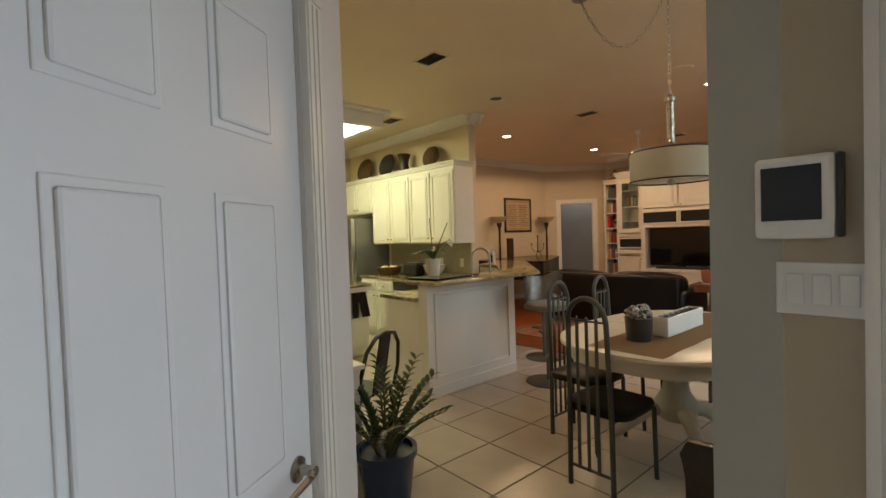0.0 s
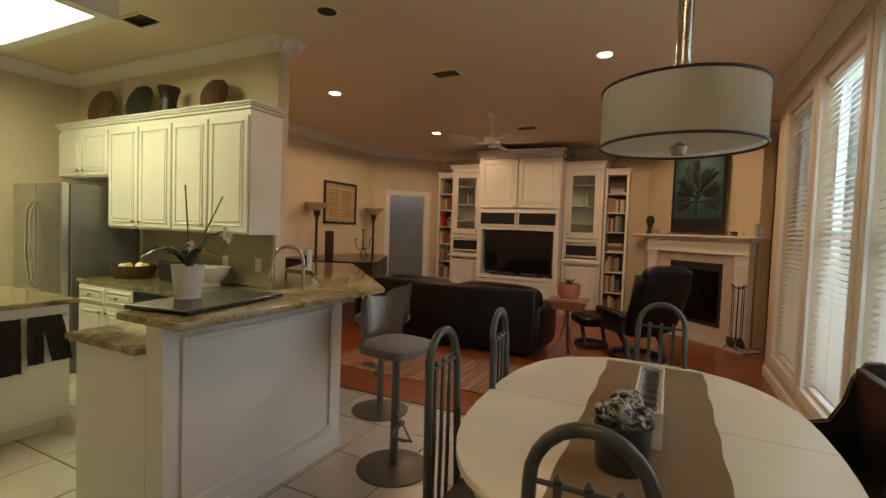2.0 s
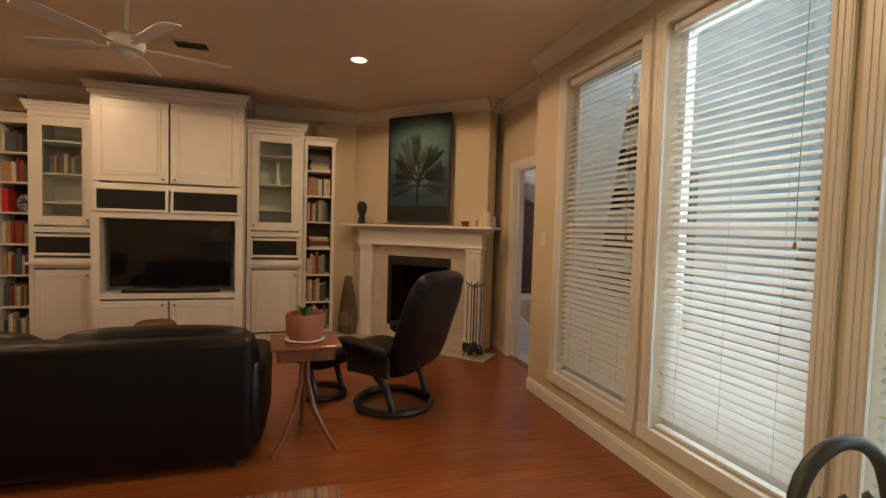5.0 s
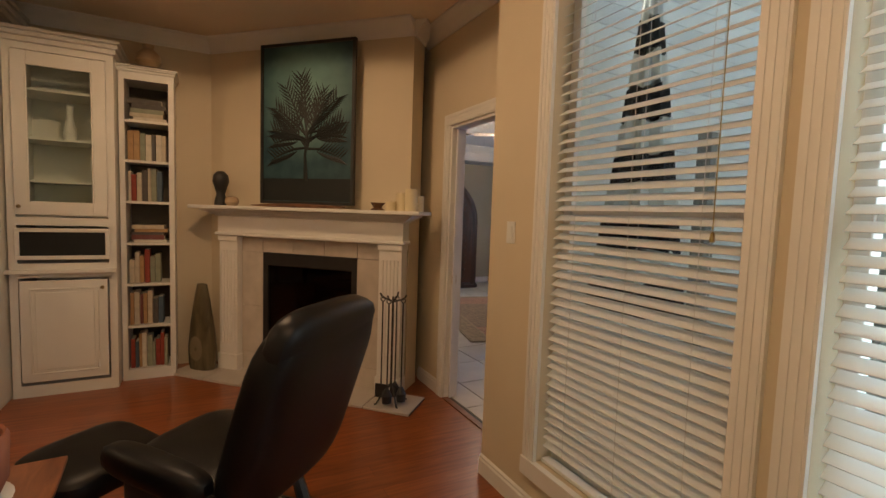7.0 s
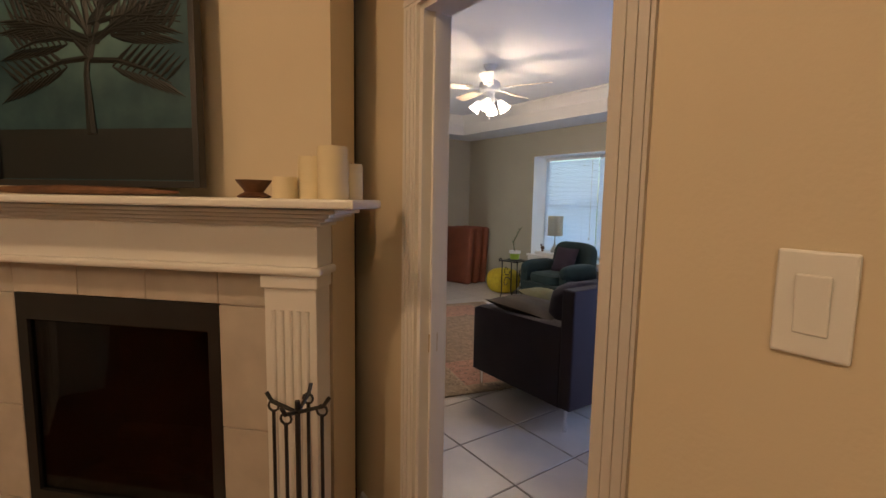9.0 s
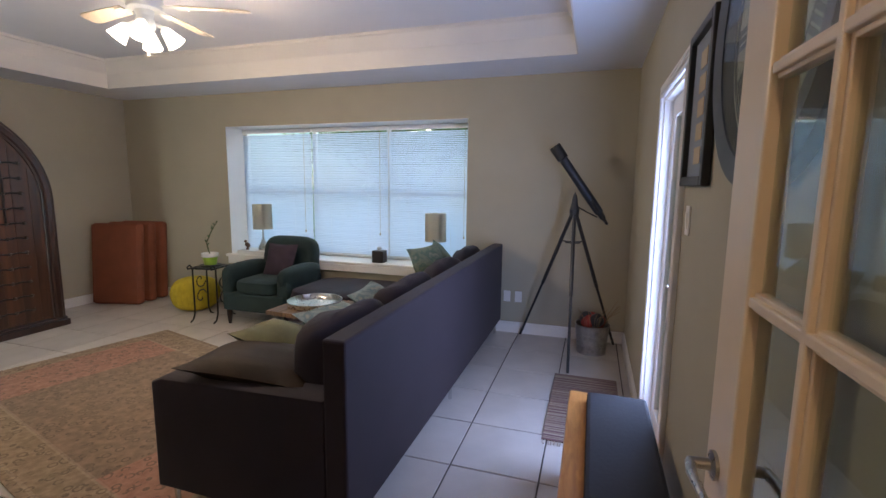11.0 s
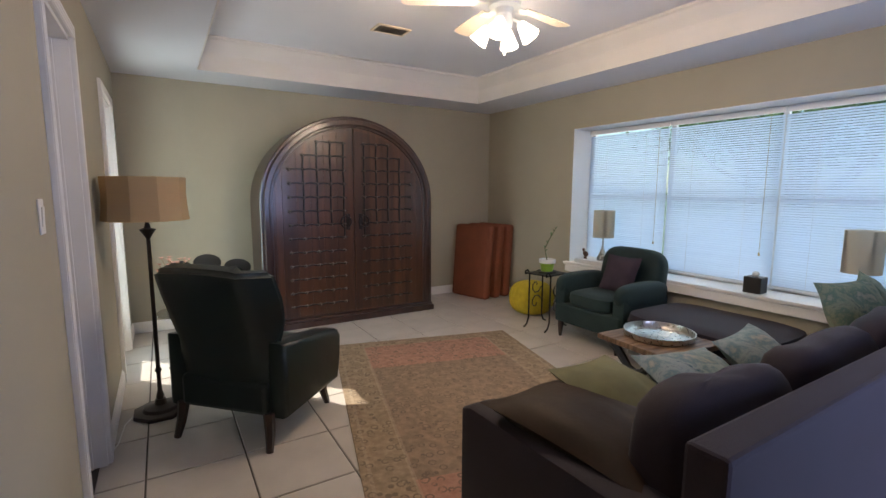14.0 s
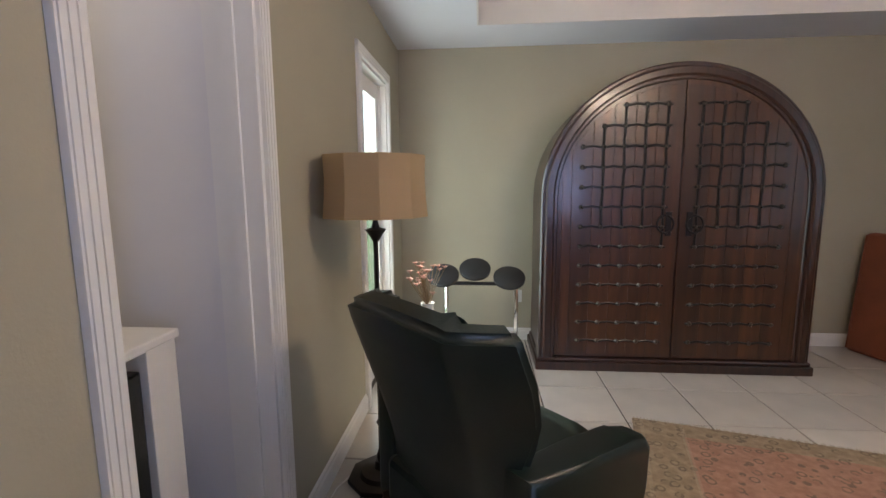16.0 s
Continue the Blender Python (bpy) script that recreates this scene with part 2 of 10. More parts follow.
M["bulb_shade"] = glow("lit_frosted_shade", (1.0, 0.88, 0.72), 3.2)
M["vent"] = mat("vent_louvre", (0.25, 0.21, 0.16), 0.6)
M["knob"] = mat("old_brass_knob", (0.36, 0.27, 0.14), 0.3, 1.0)
M["speaker"] = mat("black_speaker_cloth", (0.015, 0.017, 0.016), 0.9, bump=0.4, bump_scale=300)
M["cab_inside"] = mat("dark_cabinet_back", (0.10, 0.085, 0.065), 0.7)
M["paper"] = mat("book_pages", (0.60, 0.54, 0.42), 0.9)
M["black_gloss"] = mat("gloss_black_plastic", (0.01, 0.01, 0.01), 0.2)
M["screen"] = mat("dark_screen", (0.006, 0.006, 0.007), 0.06, vary=0.02)
M["soot"] = mat("sooty_firebox", (0.018, 0.016, 0.014), 0.9, vary=0.5, scale=6, bump=0.3)
M["dark_glass"] = glass("smoked_glass", (0.35, 0.33, 0.30))
M["log"] = streaked("charred_log", (0.03, 0.02, 0.015), (0.12, 0.08, 0.05), (2, 14, 14), 3, 0.9)
M["stone"] = mat("pale_travertine", (0.56, 0.50, 0.43), 0.45, vary=0.12, scale=7, bump=0.1, bump_scale=40, per_object=0.06)
M["teal_dark"] = mat("blackish_teal_paint", (0.004, 0.008, 0.009), 0.5)


def teal():
    """A canvas that goes from deep teal at the rim to a pale grey-green glow behind the palm."""
    m = bpy.data.materials.new("teal_canvas")
    m.use_nodes = True
    n, l = m.node_tree.nodes, m.node_tree.links
    b = n["Principled BSDF"]
    b.inputs["Roughness"].default_value = 0.55
    tc = n.new("ShaderNodeTexCoord")
    mp = n.new("ShaderNodeMapping")
    mp.inputs["Location"].default_value = (0, 0, -1.6)
    mp.inputs["Scale"].default_value = (1.9, 0.1, 1.75)
    l.new(tc.outputs["Object"], mp.inputs[0])
    gr = n.new("ShaderNodeTexGradient")
    gr.gradient_type = "SPHERICAL"
    l.new(mp.outputs[0], gr.inputs[0])
    no = n.new("ShaderNodeTexNoise")
    no.inputs["Scale"].default_value, no.inputs["Detail"].default_value = 9, 8
    l.new(tc.outputs["Object"], no.inputs["Vector"])
    ad = n.new("ShaderNodeMath")
    ad.operation = "MULTIPLY_ADD"
    ad.inputs[1].default_value = 0.3
    l.new(no.outputs[0], ad.inputs[0])
    l.new(gr.outputs[0], ad.inputs[2])
    cr = n.new("ShaderNodeValToRGB")
    cr.color_ramp.elements[0].position, cr.color_ramp.elements[1].position = 0.12, 0.95
    cr.color_ramp.elements[0].color, cr.color_ramp.elements[1].color = (0.006, 0.045, 0.062, 1), (0.17, 0.32, 0.30, 1)
    l.new(ad.outputs[0], cr.inputs[0])
    l.new(cr.outputs[0], b.inputs["Base Color"])
    return m


M["teal"] = teal()
M["door_white"] = mat("white_door_paint", (0.74, 0.75, 0.77), 0.35, vary=0.03, scale=2, bump=0.05, bump_scale=60)
M["panel_white"] = mat("white_panel_paint", (0.74, 0.73, 0.70), 0.42, vary=0.05, scale=2, bump=0.05, bump_scale=50)
M["fridge_side"] = mat("grey_fridge_side", (0.20, 0.20, 0.19), 0.4, 0.5, vary=0.06)
M["splash"] = mat("beige_backsplash", (0.34, 0.31, 0.22), 0.4, vary=0.12, scale=12, bump=0.2, bump_scale=40)
M["sink_dark"] = mat("dark_sink", (0.03, 0.03, 0.03), 0.35, 0.4)
M["towel"] = woven("black_striped_towel", [(0.012, 0.013, 0.013), (0.05, 0.05, 0.05), (0.012, 0.013, 0.013)], "X", 0.02)
M["light_box"] = glow("lit_diffuser", (1.0, 0.97, 0.80), 3.6)
M["wicker"] = woven("brown_wicker", [(0.05, 0.025, 0.01), (0.18, 0.10, 0.045)], "X", 0.012)
M["wicker_dark"] = woven("dark_wicker", [(0.012, 0.01, 0.008), (0.035, 0.025, 0.018)], "X", 0.012)
M["lemon"] = mat("yellow_fruit_skin", (0.65, 0.45, 0.06), 0.45, bump=0.2, bump_scale=200)
M["enamel"] = mat("white_enamel", (0.70, 0.69, 0.65), 0.2, vary=0.03)
M["leaf_dark"] = mat("glossy_green_leaf", (0.018, 0.05, 0.014), 0.35, vary=0.3, scale=15, per_object=0.25)
M["stem"] = mat("green_brown_stem", (0.10, 0.11, 0.05), 0.6)
M["petal"] = mat("white_petal", (0.75, 0.72, 0.70), 0.6)
M["red"] = mat("red_petal", (0.55, 0.03, 0.03), 0.6, vary=0.2)
M["table_cream"] = mat("cream_table_paint", (0.68, 0.63, 0.52), 0.30, vary=0.06, scale=4, bump_scale=6, coat=0.1)
M["joint"] = mat("dark_joint", (0.25, 0.2, 0.14), 0.7)
M["burlap"] = woven("burlap", [(0.40, 0.255, 0.13), (0.45, 0.295, 0.155)], "X", 0.004, soft=0.15)
M["cup"] = glass("clear_glass_cup", (0.75, 0.75, 0.75))
M["pot_grey"] = mat("dark_galvanised", (0.06, 0.06, 0.065), 0.45, 0.6)
M["check"] = speckled("black_white_cloth", [(0.01, 0.01, 0.01), (0.02, 0.02, 0.02), (0.6, 0.6, 0.6), (0.02, 0.02, 0.02)], 40, 0.9, 25)
M["grey_metal"] = mat("grey_green_metal", (0.085, 0.092, 0.09), 0.42, 0.5, vary=0.15)
M["pew"] = streaked("black_stained_pew", (0.006, 0.004, 0.003), (0.022, 0.014, 0.01), (14, 2, 14), 2.5, 0.35, 0.2, 0.1)
M["shade"] = translucent("pale_fabric_shade", (0.66, 0.64, 0.55), 0.45)
M["stool_grey"] = mat("grey_stool_metal", (0.16, 0.155, 0.145), 0.42, 0.7, vary=0.1)
M["seat_cloth"] = mat("grey_seat_cloth", (0.16, 0.145, 0.125), 0.85, vary=0.1, scale=10, bump=0.4, bump_scale=250, sheen=0.2)
M["brushed"] = mat("brushed_aluminium", (0.62, 0.62, 0.62), 0.25, 1.0, vary=0.05)
M["rug_stripes"] = woven("striped_rug", [(0.10, 0.03, 0.02), (0.38, 0.11, 0.055), (0.42, 0.26, 0.15), (0.16, 0.11, 0.085), (0.44, 0.16, 0.08), (0.22, 0.06, 0.035), (0.46, 0.31, 0.19)], "X", 0.07)
M["terracotta"] = mat("terracotta", (0.36, 0.13, 0.07), 0.75, vary=0.15, scale=8, bump=0.15)
M["leaf_mid"] = mat("green_leaf", (0.06, 0.13, 0.035), 0.45, vary=0.3, scale=15, per_object=0.2)
M["brown_carved"] = streaked("brown_carved_wood", (0.06, 0.025, 0.012), (0.20, 0.09, 0.04), (3, 10, 3), 3, 0.55)
M["alabaster"] = translucent("alabaster_glass", (0.70, 0.60, 0.45), 0.4)
M["mount"] = mat("tan_mount", (0.42, 0.31, 0.19), 0.8)
M["print_paper"] = mat("aged_paper", (0.50, 0.38, 0.23), 0.8, vary=0.15, scale=8)
M["print_ink"] = mat("brown_ink", (0.22, 0.14, 0.07), 0.8)
M["olive_wood"] = streaked("olive_wood", (0.05, 0.04, 0.02), (0.16, 0.13, 0.07), (5, 5, 1), 3, 0.45)
M["olive_light"] = mat("pale_hollow", (0.22, 0.18, 0.11), 0.6)
M["tan"] = mat("tan_pottery", (0.45, 0.33, 0.20), 0.5, vary=0.2, scale=10)
M["wax"] = mat("cream_wax", (0.72, 0.62, 0.40), 0.5, vary=0.05)
M["blue_pot"] = mat("blue_glazed_pot", (0.02, 0.05, 0.13), 0.25)
M["french"] = mat("cream_door_paint", (0.66, 0.56, 0.43), 0.35, vary=0.05, scale=4)
M["fan_blade"] = mat("pale_wood_blade", (0.62, 0.54, 0.44), 0.45, vary=0.08)
M["iron"] = mat("black_wrought_iron", (0.008, 0.007, 0.006), 0.38, 0.3, vary=0.3, scale=20)
M["armoire_panel"] = streaked("warm_dark_panel", (0.034, 0.013, 0.005), (0.085, 0.032, 0.013), (8, 8, 0.7), 2.0, 0.34, 0.25, 0.02, per_object=0.30)
M["plum"] = mat("plum_charcoal_cloth", (0.024, 0.017, 0.022), 0.8, vary=0.15, scale=6, bump=0.35, bump_scale=260, sheen=0.06, spec=0.25)
M["brown_velvet"] = mat("brown_velvet", (0.030, 0.016, 0.007), 0.6, vary=0.35, scale=7, bump=0.2, spec=0.15)
M["olive_cloth"] = mat("olive_cloth", (0.13, 0.12, 0.045), 0.8, vary=0.25, scale=8, bump=0.3, bump_scale=200)
M["floral_blue"] = speckled("pale_blue_floral_cloth", [(0.05, 0.10, 0.11), (0.24, 0.27, 0.24), (0.11, 0.17, 0.17), (0.30, 0.28, 0.22)], 12, 0.85, 9)
M["floral_green"] = speckled("green_floral_cloth", [(0.04, 0.09, 0.07), (0.22, 0.23, 0.14), (0.09, 0.15, 0.10), (0.28, 0.26, 0.18)], 12, 0.85, 9)
M["rustic"] = streaked("rustic_brown_plank", (0.06, 0.032, 0.016), (0.22, 0.13, 0.065), (2, 14, 2), 3, 0.55, per_object=0.15)
M["pewter"] = mat("pewter", (0.55, 0.53, 0.48), 0.28, 1.0, vary=0.12, bump=0.2, bump_scale=40)
M["green_cloth"] = mat("dark_green_cloth", (0.016, 0.031, 0.028), 0.75, vary=0.25, scale=6, bump=0.35, bump_scale=240, sheen=0.06, spec=0.25)
M["purple"] = mat("dark_purple_cloth", (0.028, 0.014, 0.024), 0.8, vary=0.3, scale=10, bump=0.3)
M["yellow_knit"] = mat("yellow_knit", (0.48, 0.36, 0.02), 0.9, vary=0.15, scale=20, bump=0.5, bump_scale=120)
M["lime"] = mat("lime_glaze", (0.28, 0.42, 0.05), 0.3)
M["lamp_shade"] = translucent("cream_lampshade", (0.72, 0.66, 0.54), 0.5)
M["tan_shade"] = translucent("tan_lampshade", (0.58, 0.43, 0.25), 0.4)
M["rust"] = mat("rust_canvas", (0.22, 0.065, 0.030), 0.85, vary=0.15, scale=5, bump=0.3, bump_scale=200)
M["fringe"] = mat("cream_fringe", (0.40, 0.33, 0.25), 0.9)
M["dry_stem"] = mat("dry_stem", (0.28, 0.20, 0.11), 0.9)
M["dry_pink"] = mat("dry_pink_petal", (0.62, 0.36, 0.28), 0.8, per_object=0.25)
M["pad"] = mat("grey_pad", (0.22, 0.25, 0.28), 0.6)
M["scope_grey"] = mat("slate_grey_metal", (0.05, 0.055, 0.065), 0.35, 0.5)
M["galvanised"] = mat("galvanised_steel", (0.42, 0.42, 0.41), 0.4, 0.9, vary=0.25, scale=25)
M["red_cloth"] = mat("red_cloth", (0.35, 0.05, 0.035), 0.8, vary=0.3)
M["rag_stripes"] = woven("plum_cream_stripes", [(0.07, 0.02, 0.035), (0.36, 0.27, 0.20), (0.12, 0.045, 0.05), (0.42, 0.34, 0.24), (0.10, 0.03, 0.05), (0.24, 0.14, 0.10)], "X", 0.05)
M["orange_wood"] = streaked("orange_oak", (0.30, 0.12, 0.03), (0.50, 0.24, 0.07), (2, 12, 12), 3, 0.35, 0.2)
M["black_cloth"] = mat("black_cloth", (0.012, 0.012, 0.014), 0.85, bump=0.3)
M["clock_rim"] = mat("dark_slate_rim", (0.025, 0.035, 0.045), 0.35, vary=0.3)
M["dial"] = mat("aged_dial", (0.62, 0.54, 0.42), 0.6, vary=0.15, scale=5)


def persian():
    """A worn oriental rug: borders, end panels and scattered motifs by object position."""
    m = bpy.data.materials.new("worn_oriental_rug")
    m.use_nodes = True
    n, l = m.node_tree.nodes, m.node_tree.links
    b = n["Principled BSDF"]
    b.inputs["Roughness"].default_value = 0.95
    tc = n.new("ShaderNodeTexCoord")
    sep = n.new("ShaderNodeSeparateXYZ")
    l.new(tc.outputs["Object"], sep.inputs[0])

    def math_node(op, a, bb=None):
        q = n.new("ShaderNodeMath")
        q.operation = op
        for k, v in enumerate((a, bb)):
            if v is None:
                continue
            if isinstance(v, (int, float)):
                q.inputs[k].default_value = v
            else:
                l.new(v, q.inputs[k])
        return q.outputs[0]

    ax_, ay_ = math_node("ABSOLUTE", sep.outputs[0]), math_node("ABSOLUTE", sep.outputs[1])
    border = math_node("MAXIMUM", math_node("GREATER_THAN", ax_, 0.62), math_node("GREATER_THAN", ay_, 1.32))
    line = math_node("MAXIMUM", math_node("LESS_THAN", math_node("ABSOLUTE", math_node("SUBTRACT", ax_, 0.62)), 0.012), math_node("LESS_THAN", math_node("ABSOLUTE", math_node("SUBTRACT", ax_, 0.84)), 0.01))
    ends = math_node("GREATER_THAN", ay_, 0.78)
    no = n.new("ShaderNodeTexNoise")
    no.inputs["Scale"].default_value, no.inputs["Detail"].default_value = 24, 10
    l.new(tc.outputs["Object"], no.inputs["Vector"])
    vo = n.new("ShaderNodeTexVoronoi")
    vo.inputs["Scale"].default_value = 16
    l.new(tc.outputs["Object"], vo.inputs["Vector"])
    motif = math_node("LESS_THAN", math_node("ABSOLUTE", math_node("SUBTRACT", vo.outputs["Distance"], 0.33)), 0.07)
    worn = math_node("MULTIPLY", motif, math_node("GREATER_THAN", no.outputs[0], 0.44))
    wv = n.new("ShaderNodeTexWave")
    wv.inputs["Scale"].default_value, wv.inputs["Distortion"].default_value = 26, 2
    wv.bands_direction = "Y"
    l.new(tc.outputs["Object"], wv.inputs["Vector"])

    def blend(f, c0, c1):
        q = n.new("ShaderNodeMix")
        q.data_type = "RGBA"
        for k, v in ((0, f), (6, c0), (7, c1)):
            if isinstance(v, tuple):
                q.inputs[k].default_value = (*v, 1)
            elif isinstance(v, float):
                q.inputs[k].default_value = v
            else:
                l.new(v, q.inputs[k])
        return q.outputs[2]

    field = blend(no.outputs[0], (0.09, 0.065, 0.04), (0.38, 0.26, 0.17))
    field = blend(ends, field, blend(no.outputs[0], (0.20, 0.08, 0.05), (0.48, 0.28, 0.19)))
    field = blend(border, field, blend(no.outputs[0], (0.12, 0.08, 0.045), (0.44, 0.33, 0.21)))
    field = blend(math_node("MULTIPLY", worn, 0.75), field, (0.12, 0.085, 0.055))
    field = blend(math_node("MULTIPLY", line, 0.25), field, (0.45, 0.36, 0.25))
    field = blend(math_node("MULTIPLY", wv.outputs["Color"], 0.12), field, (0.10, 0.08, 0.05))
    l.new(field, b.inputs["Base Color"])
    fine = n.new("ShaderNodeTexNoise")
    fine.inputs["Scale"].default_value = 220
    l.new(tc.outputs["Object"], fine.inputs["Vector"])
    bu = n.new("ShaderNodeBump")
    bu.inputs["Strength"].default_value, bu.inputs["Distance"].default_value = 0.5, 0.004
    l.new(fine.outputs[0], bu.inputs["Height"])
    l.new(bu.outputs[0], b.inputs["Normal"])
    return m


M["persian"] = persian()


# ---- daylight in the openings ----
def daylight(name, at, aim, width, height, energy, color=(0.80, 0.90, 1.0)):
    d = bpy.data.lights.new(name, "AREA")
    d.shape, d.size, d.size_y, d.energy, d.color = "RECTANGLE", width, height, energy, color
    new(name, d).matrix_world = look(at, aim)


for y in (2.73, 3.84, 4.95):
    daylight("window_daylight", (0.205, y, 1.58), (-1, y, 1.58), 0.84, 2.30, 13)
daylight("window_daylight", (5.48, 10.43, 1.46), (0, 10.43, 1.46), 3.1, 1.6, 22, (0.70, 0.81, 1.0))
daylight("garden_door_daylight", (2.865, 7.206, 1.10), (2.865, 9, 1.10), 0.46, 1.66, 26, (0.42, 0.55, 1.0))
daylight("west_door_daylight", (0.30, 12.72, 1.15), (2, 12.72, 1.15), 0.6, 1.8, 14, (0.85, 0.92, 1.0))
daylight("back_door_daylight", (0.655, 0.88, 1.15), (0.655, -1, 1.15), 0.6, 1.7, 8.5, (0.70, 0.84, 1.0))
daylight("dining_window_daylight", (-10.71, 3.05, 1.6), (-8, 3.05, 1.6), 1.2, 1.3, 150)
M["cloth_black"] = mat("black_canvas", (0.012, 0.012, 0.014), 0.9)
M["cloth_white"] = mat("white_canvas", (0.70, 0.70, 0.68), 0.9)
M["fence_white"] = mat("whitewashed_board", (0.86, 0.85, 0.82), 0.8, vary=0.1, scale=3, per_object=0.06)
M["grey_post"] = mat("weathered_grey_wood", (0.30, 0.28, 0.25), 0.85, vary=0.2)
M["bark"] = mat("grey_brown_bark", (0.12, 0.09, 0.06), 0.95, vary=0.3, scale=12, bump=0.6, bump_scale=30)
M["foliage"] = mat("sunlit_foliage", (0.09, 0.17, 0.035), 0.6, vary=0.5, scale=3)
M["stud"] = mat("worn_iron_stud", (0.10, 0.085, 0.07), 0.28, 0.9, vary=0.2)

# ---- mesh helpers ----
def part(name, bm, material, parent=None, label="", smooth=False):
    """Links a bmesh as one mesh object, under a thing or a part where one is given."""
    me = bpy.data.meshes.new(name)
    bmesh.ops.recalc_face_normals(bm, faces=bm.faces[:])
    bm.to_mesh(me)
    bm.free()
    me.materials.append(material)
    if smooth:
        for p in me.polygons:
            p.use_smooth = True
        me.set_sharp_from_angle(angle=radians(smooth if smooth is not True else 40))
    ob = new(name, me)
    if parent:
        ob.parent = parent
    if label:
        ob["label"] = label
    return ob


def thing(name, label, category, group="", at=None):
    ob = new(name)
    ob.empty_display_size = 0.1
    if at is not None:
        ob.matrix_world = at
    return tagged(ob, label, category, group)


def setting(name, bm, material, label="", smooth=False):
    return tagged(part(name, bm, material, None, "", smooth), label or name.replace("_", " "), "", "", "structure")


def B():
    return bmesh.new()


def box(bm, x0, x1, y0, y1, z0, z1, bevel=0.0, m=None, seg=2):
    vs = [bm.verts.new((x, y, z)) for z in (z0, z1) for y in (y0, y1) for x in (x0, x1)]
    fs = [bm.faces.new([vs[i] for i in f]) for f in ((0, 2, 3, 1), (4, 5, 7, 6), (0, 1, 5, 4), (2, 6, 7, 3), (0, 4, 6, 2), (1, 3, 7, 5))]
    if bevel:
        es = list({e for f in fs for e in f.edges})
        got = bmesh.ops.bevel(bm, geom=es, offset=bevel, segments=seg, profile=0.5, affect="EDGES")
        vs = list({v for f in got["faces"] for v in f.verts} | {v for v in vs if v.is_valid})
    if m is not None:
        bmesh.ops.transform(bm, matrix=m, verts=vs)
    return bm


def prism(bm, poly, z0, z1, m=None, bevel=0.0):
    lo = [bm.verts.new((x, y, z0)) for x, y in poly]
    hi = [bm.verts.new((x, y, z1)) for x, y in poly]
    k = len(poly)
    fs = [bm.faces.new(lo[::-1]), bm.faces.new(hi)]
    fs += [bm.faces.new((lo[i], lo[(i + 1) % k], hi[(i + 1) % k], hi[i])) for i in range(k)]
    vs = lo + hi
    if bevel:
        es = list({e for f in fs[:2] for e in f.edges})
        got = bmesh.ops.bevel(bm, geom=es, offset=bevel, segments=2, profile=0.5, affect="EDGES")
        vs = list({v for f in got["faces"] for v in f.verts} | {v for v in vs if v.is_valid})
    if m is not None:
        bmesh.ops.transform(bm, matrix=m, verts=vs)
    return bm


def lathe(bm, profile, at=(0, 0, 0), seg=24, m=None, cap=True):
    """A turned shape: (radius, z) from bottom to top."""
    rings = []
    mm = m or Matrix.Translation(at)
    for r, z in profile:
        if r < 1e-5:
            rings.append([bm.verts.new(mm @ Vector((0, 0, z)))])
        else:
            rings.append([bm.verts.new(mm @ Vector((r * math.cos(2 * math.pi * i / seg), r * math.sin(2 * math.pi * i / seg), z))) for i in range(seg)])
    for a, b in zip(rings, rings[1:]):
        for i in range(seg):
            j = (i + 1) % seg
            q = [a[i % len(a)], a[j % len(a)], b[j % len(b)], b[i % len(b)]]
            q = list(dict.fromkeys(q))
            if len(q) > 2:
                bm.faces.new(q)
    for r in (rings[0], rings[-1]):
        if cap and len(r) > 2 and len(profile) > 2:
            bm.faces.new(r)
    return bm


def tube(bm, points, r, seg=8, closed=False, flat=1.0):
    """A round bar along points; r may be one radius or one for each point. flat: width across as a share of the height."""
    pts = [Vector(p) for p in points]
    k = len(pts)
    rad = [r] * k if isinstance(r, (int, float)) else list(r)
    rings, side = [], None
    for i, p in enumerate(pts):
        if closed:
            d = pts[(i + 1) % k] - pts[i - 1]
        else:
            d = pts[min(i + 1, k - 1)] - pts[max(i - 1, 0)]
        d.normalize()
        if side is None:
            up = Vector((0, 0, 1)) if abs(d.z) < 0.9 else Vector((1, 0, 0))
            side = d.cross(up).normalized()
        side = (side - d * side.dot(d)).normalized()
        other = d.cross(side)
        rings.append([bm.verts.new(p + rad[i] * (math.cos(2 * math.pi * j / seg) * side * flat + math.sin(2 * math.pi * j / seg) * other)) for j in range(seg)])
    pairs = list(zip(rings, rings[1:])) + ([(rings[-1], rings[0])] if closed else [])
    for a, b in pairs:
        for j in range(seg):
            bm.faces.new((a[j], a[(j + 1) % seg], b[(j + 1) % seg], b[j]))
    if not closed:
        bm.faces.new(rings[0][::-1])
        bm.faces.new(rings[-1])
    return bm


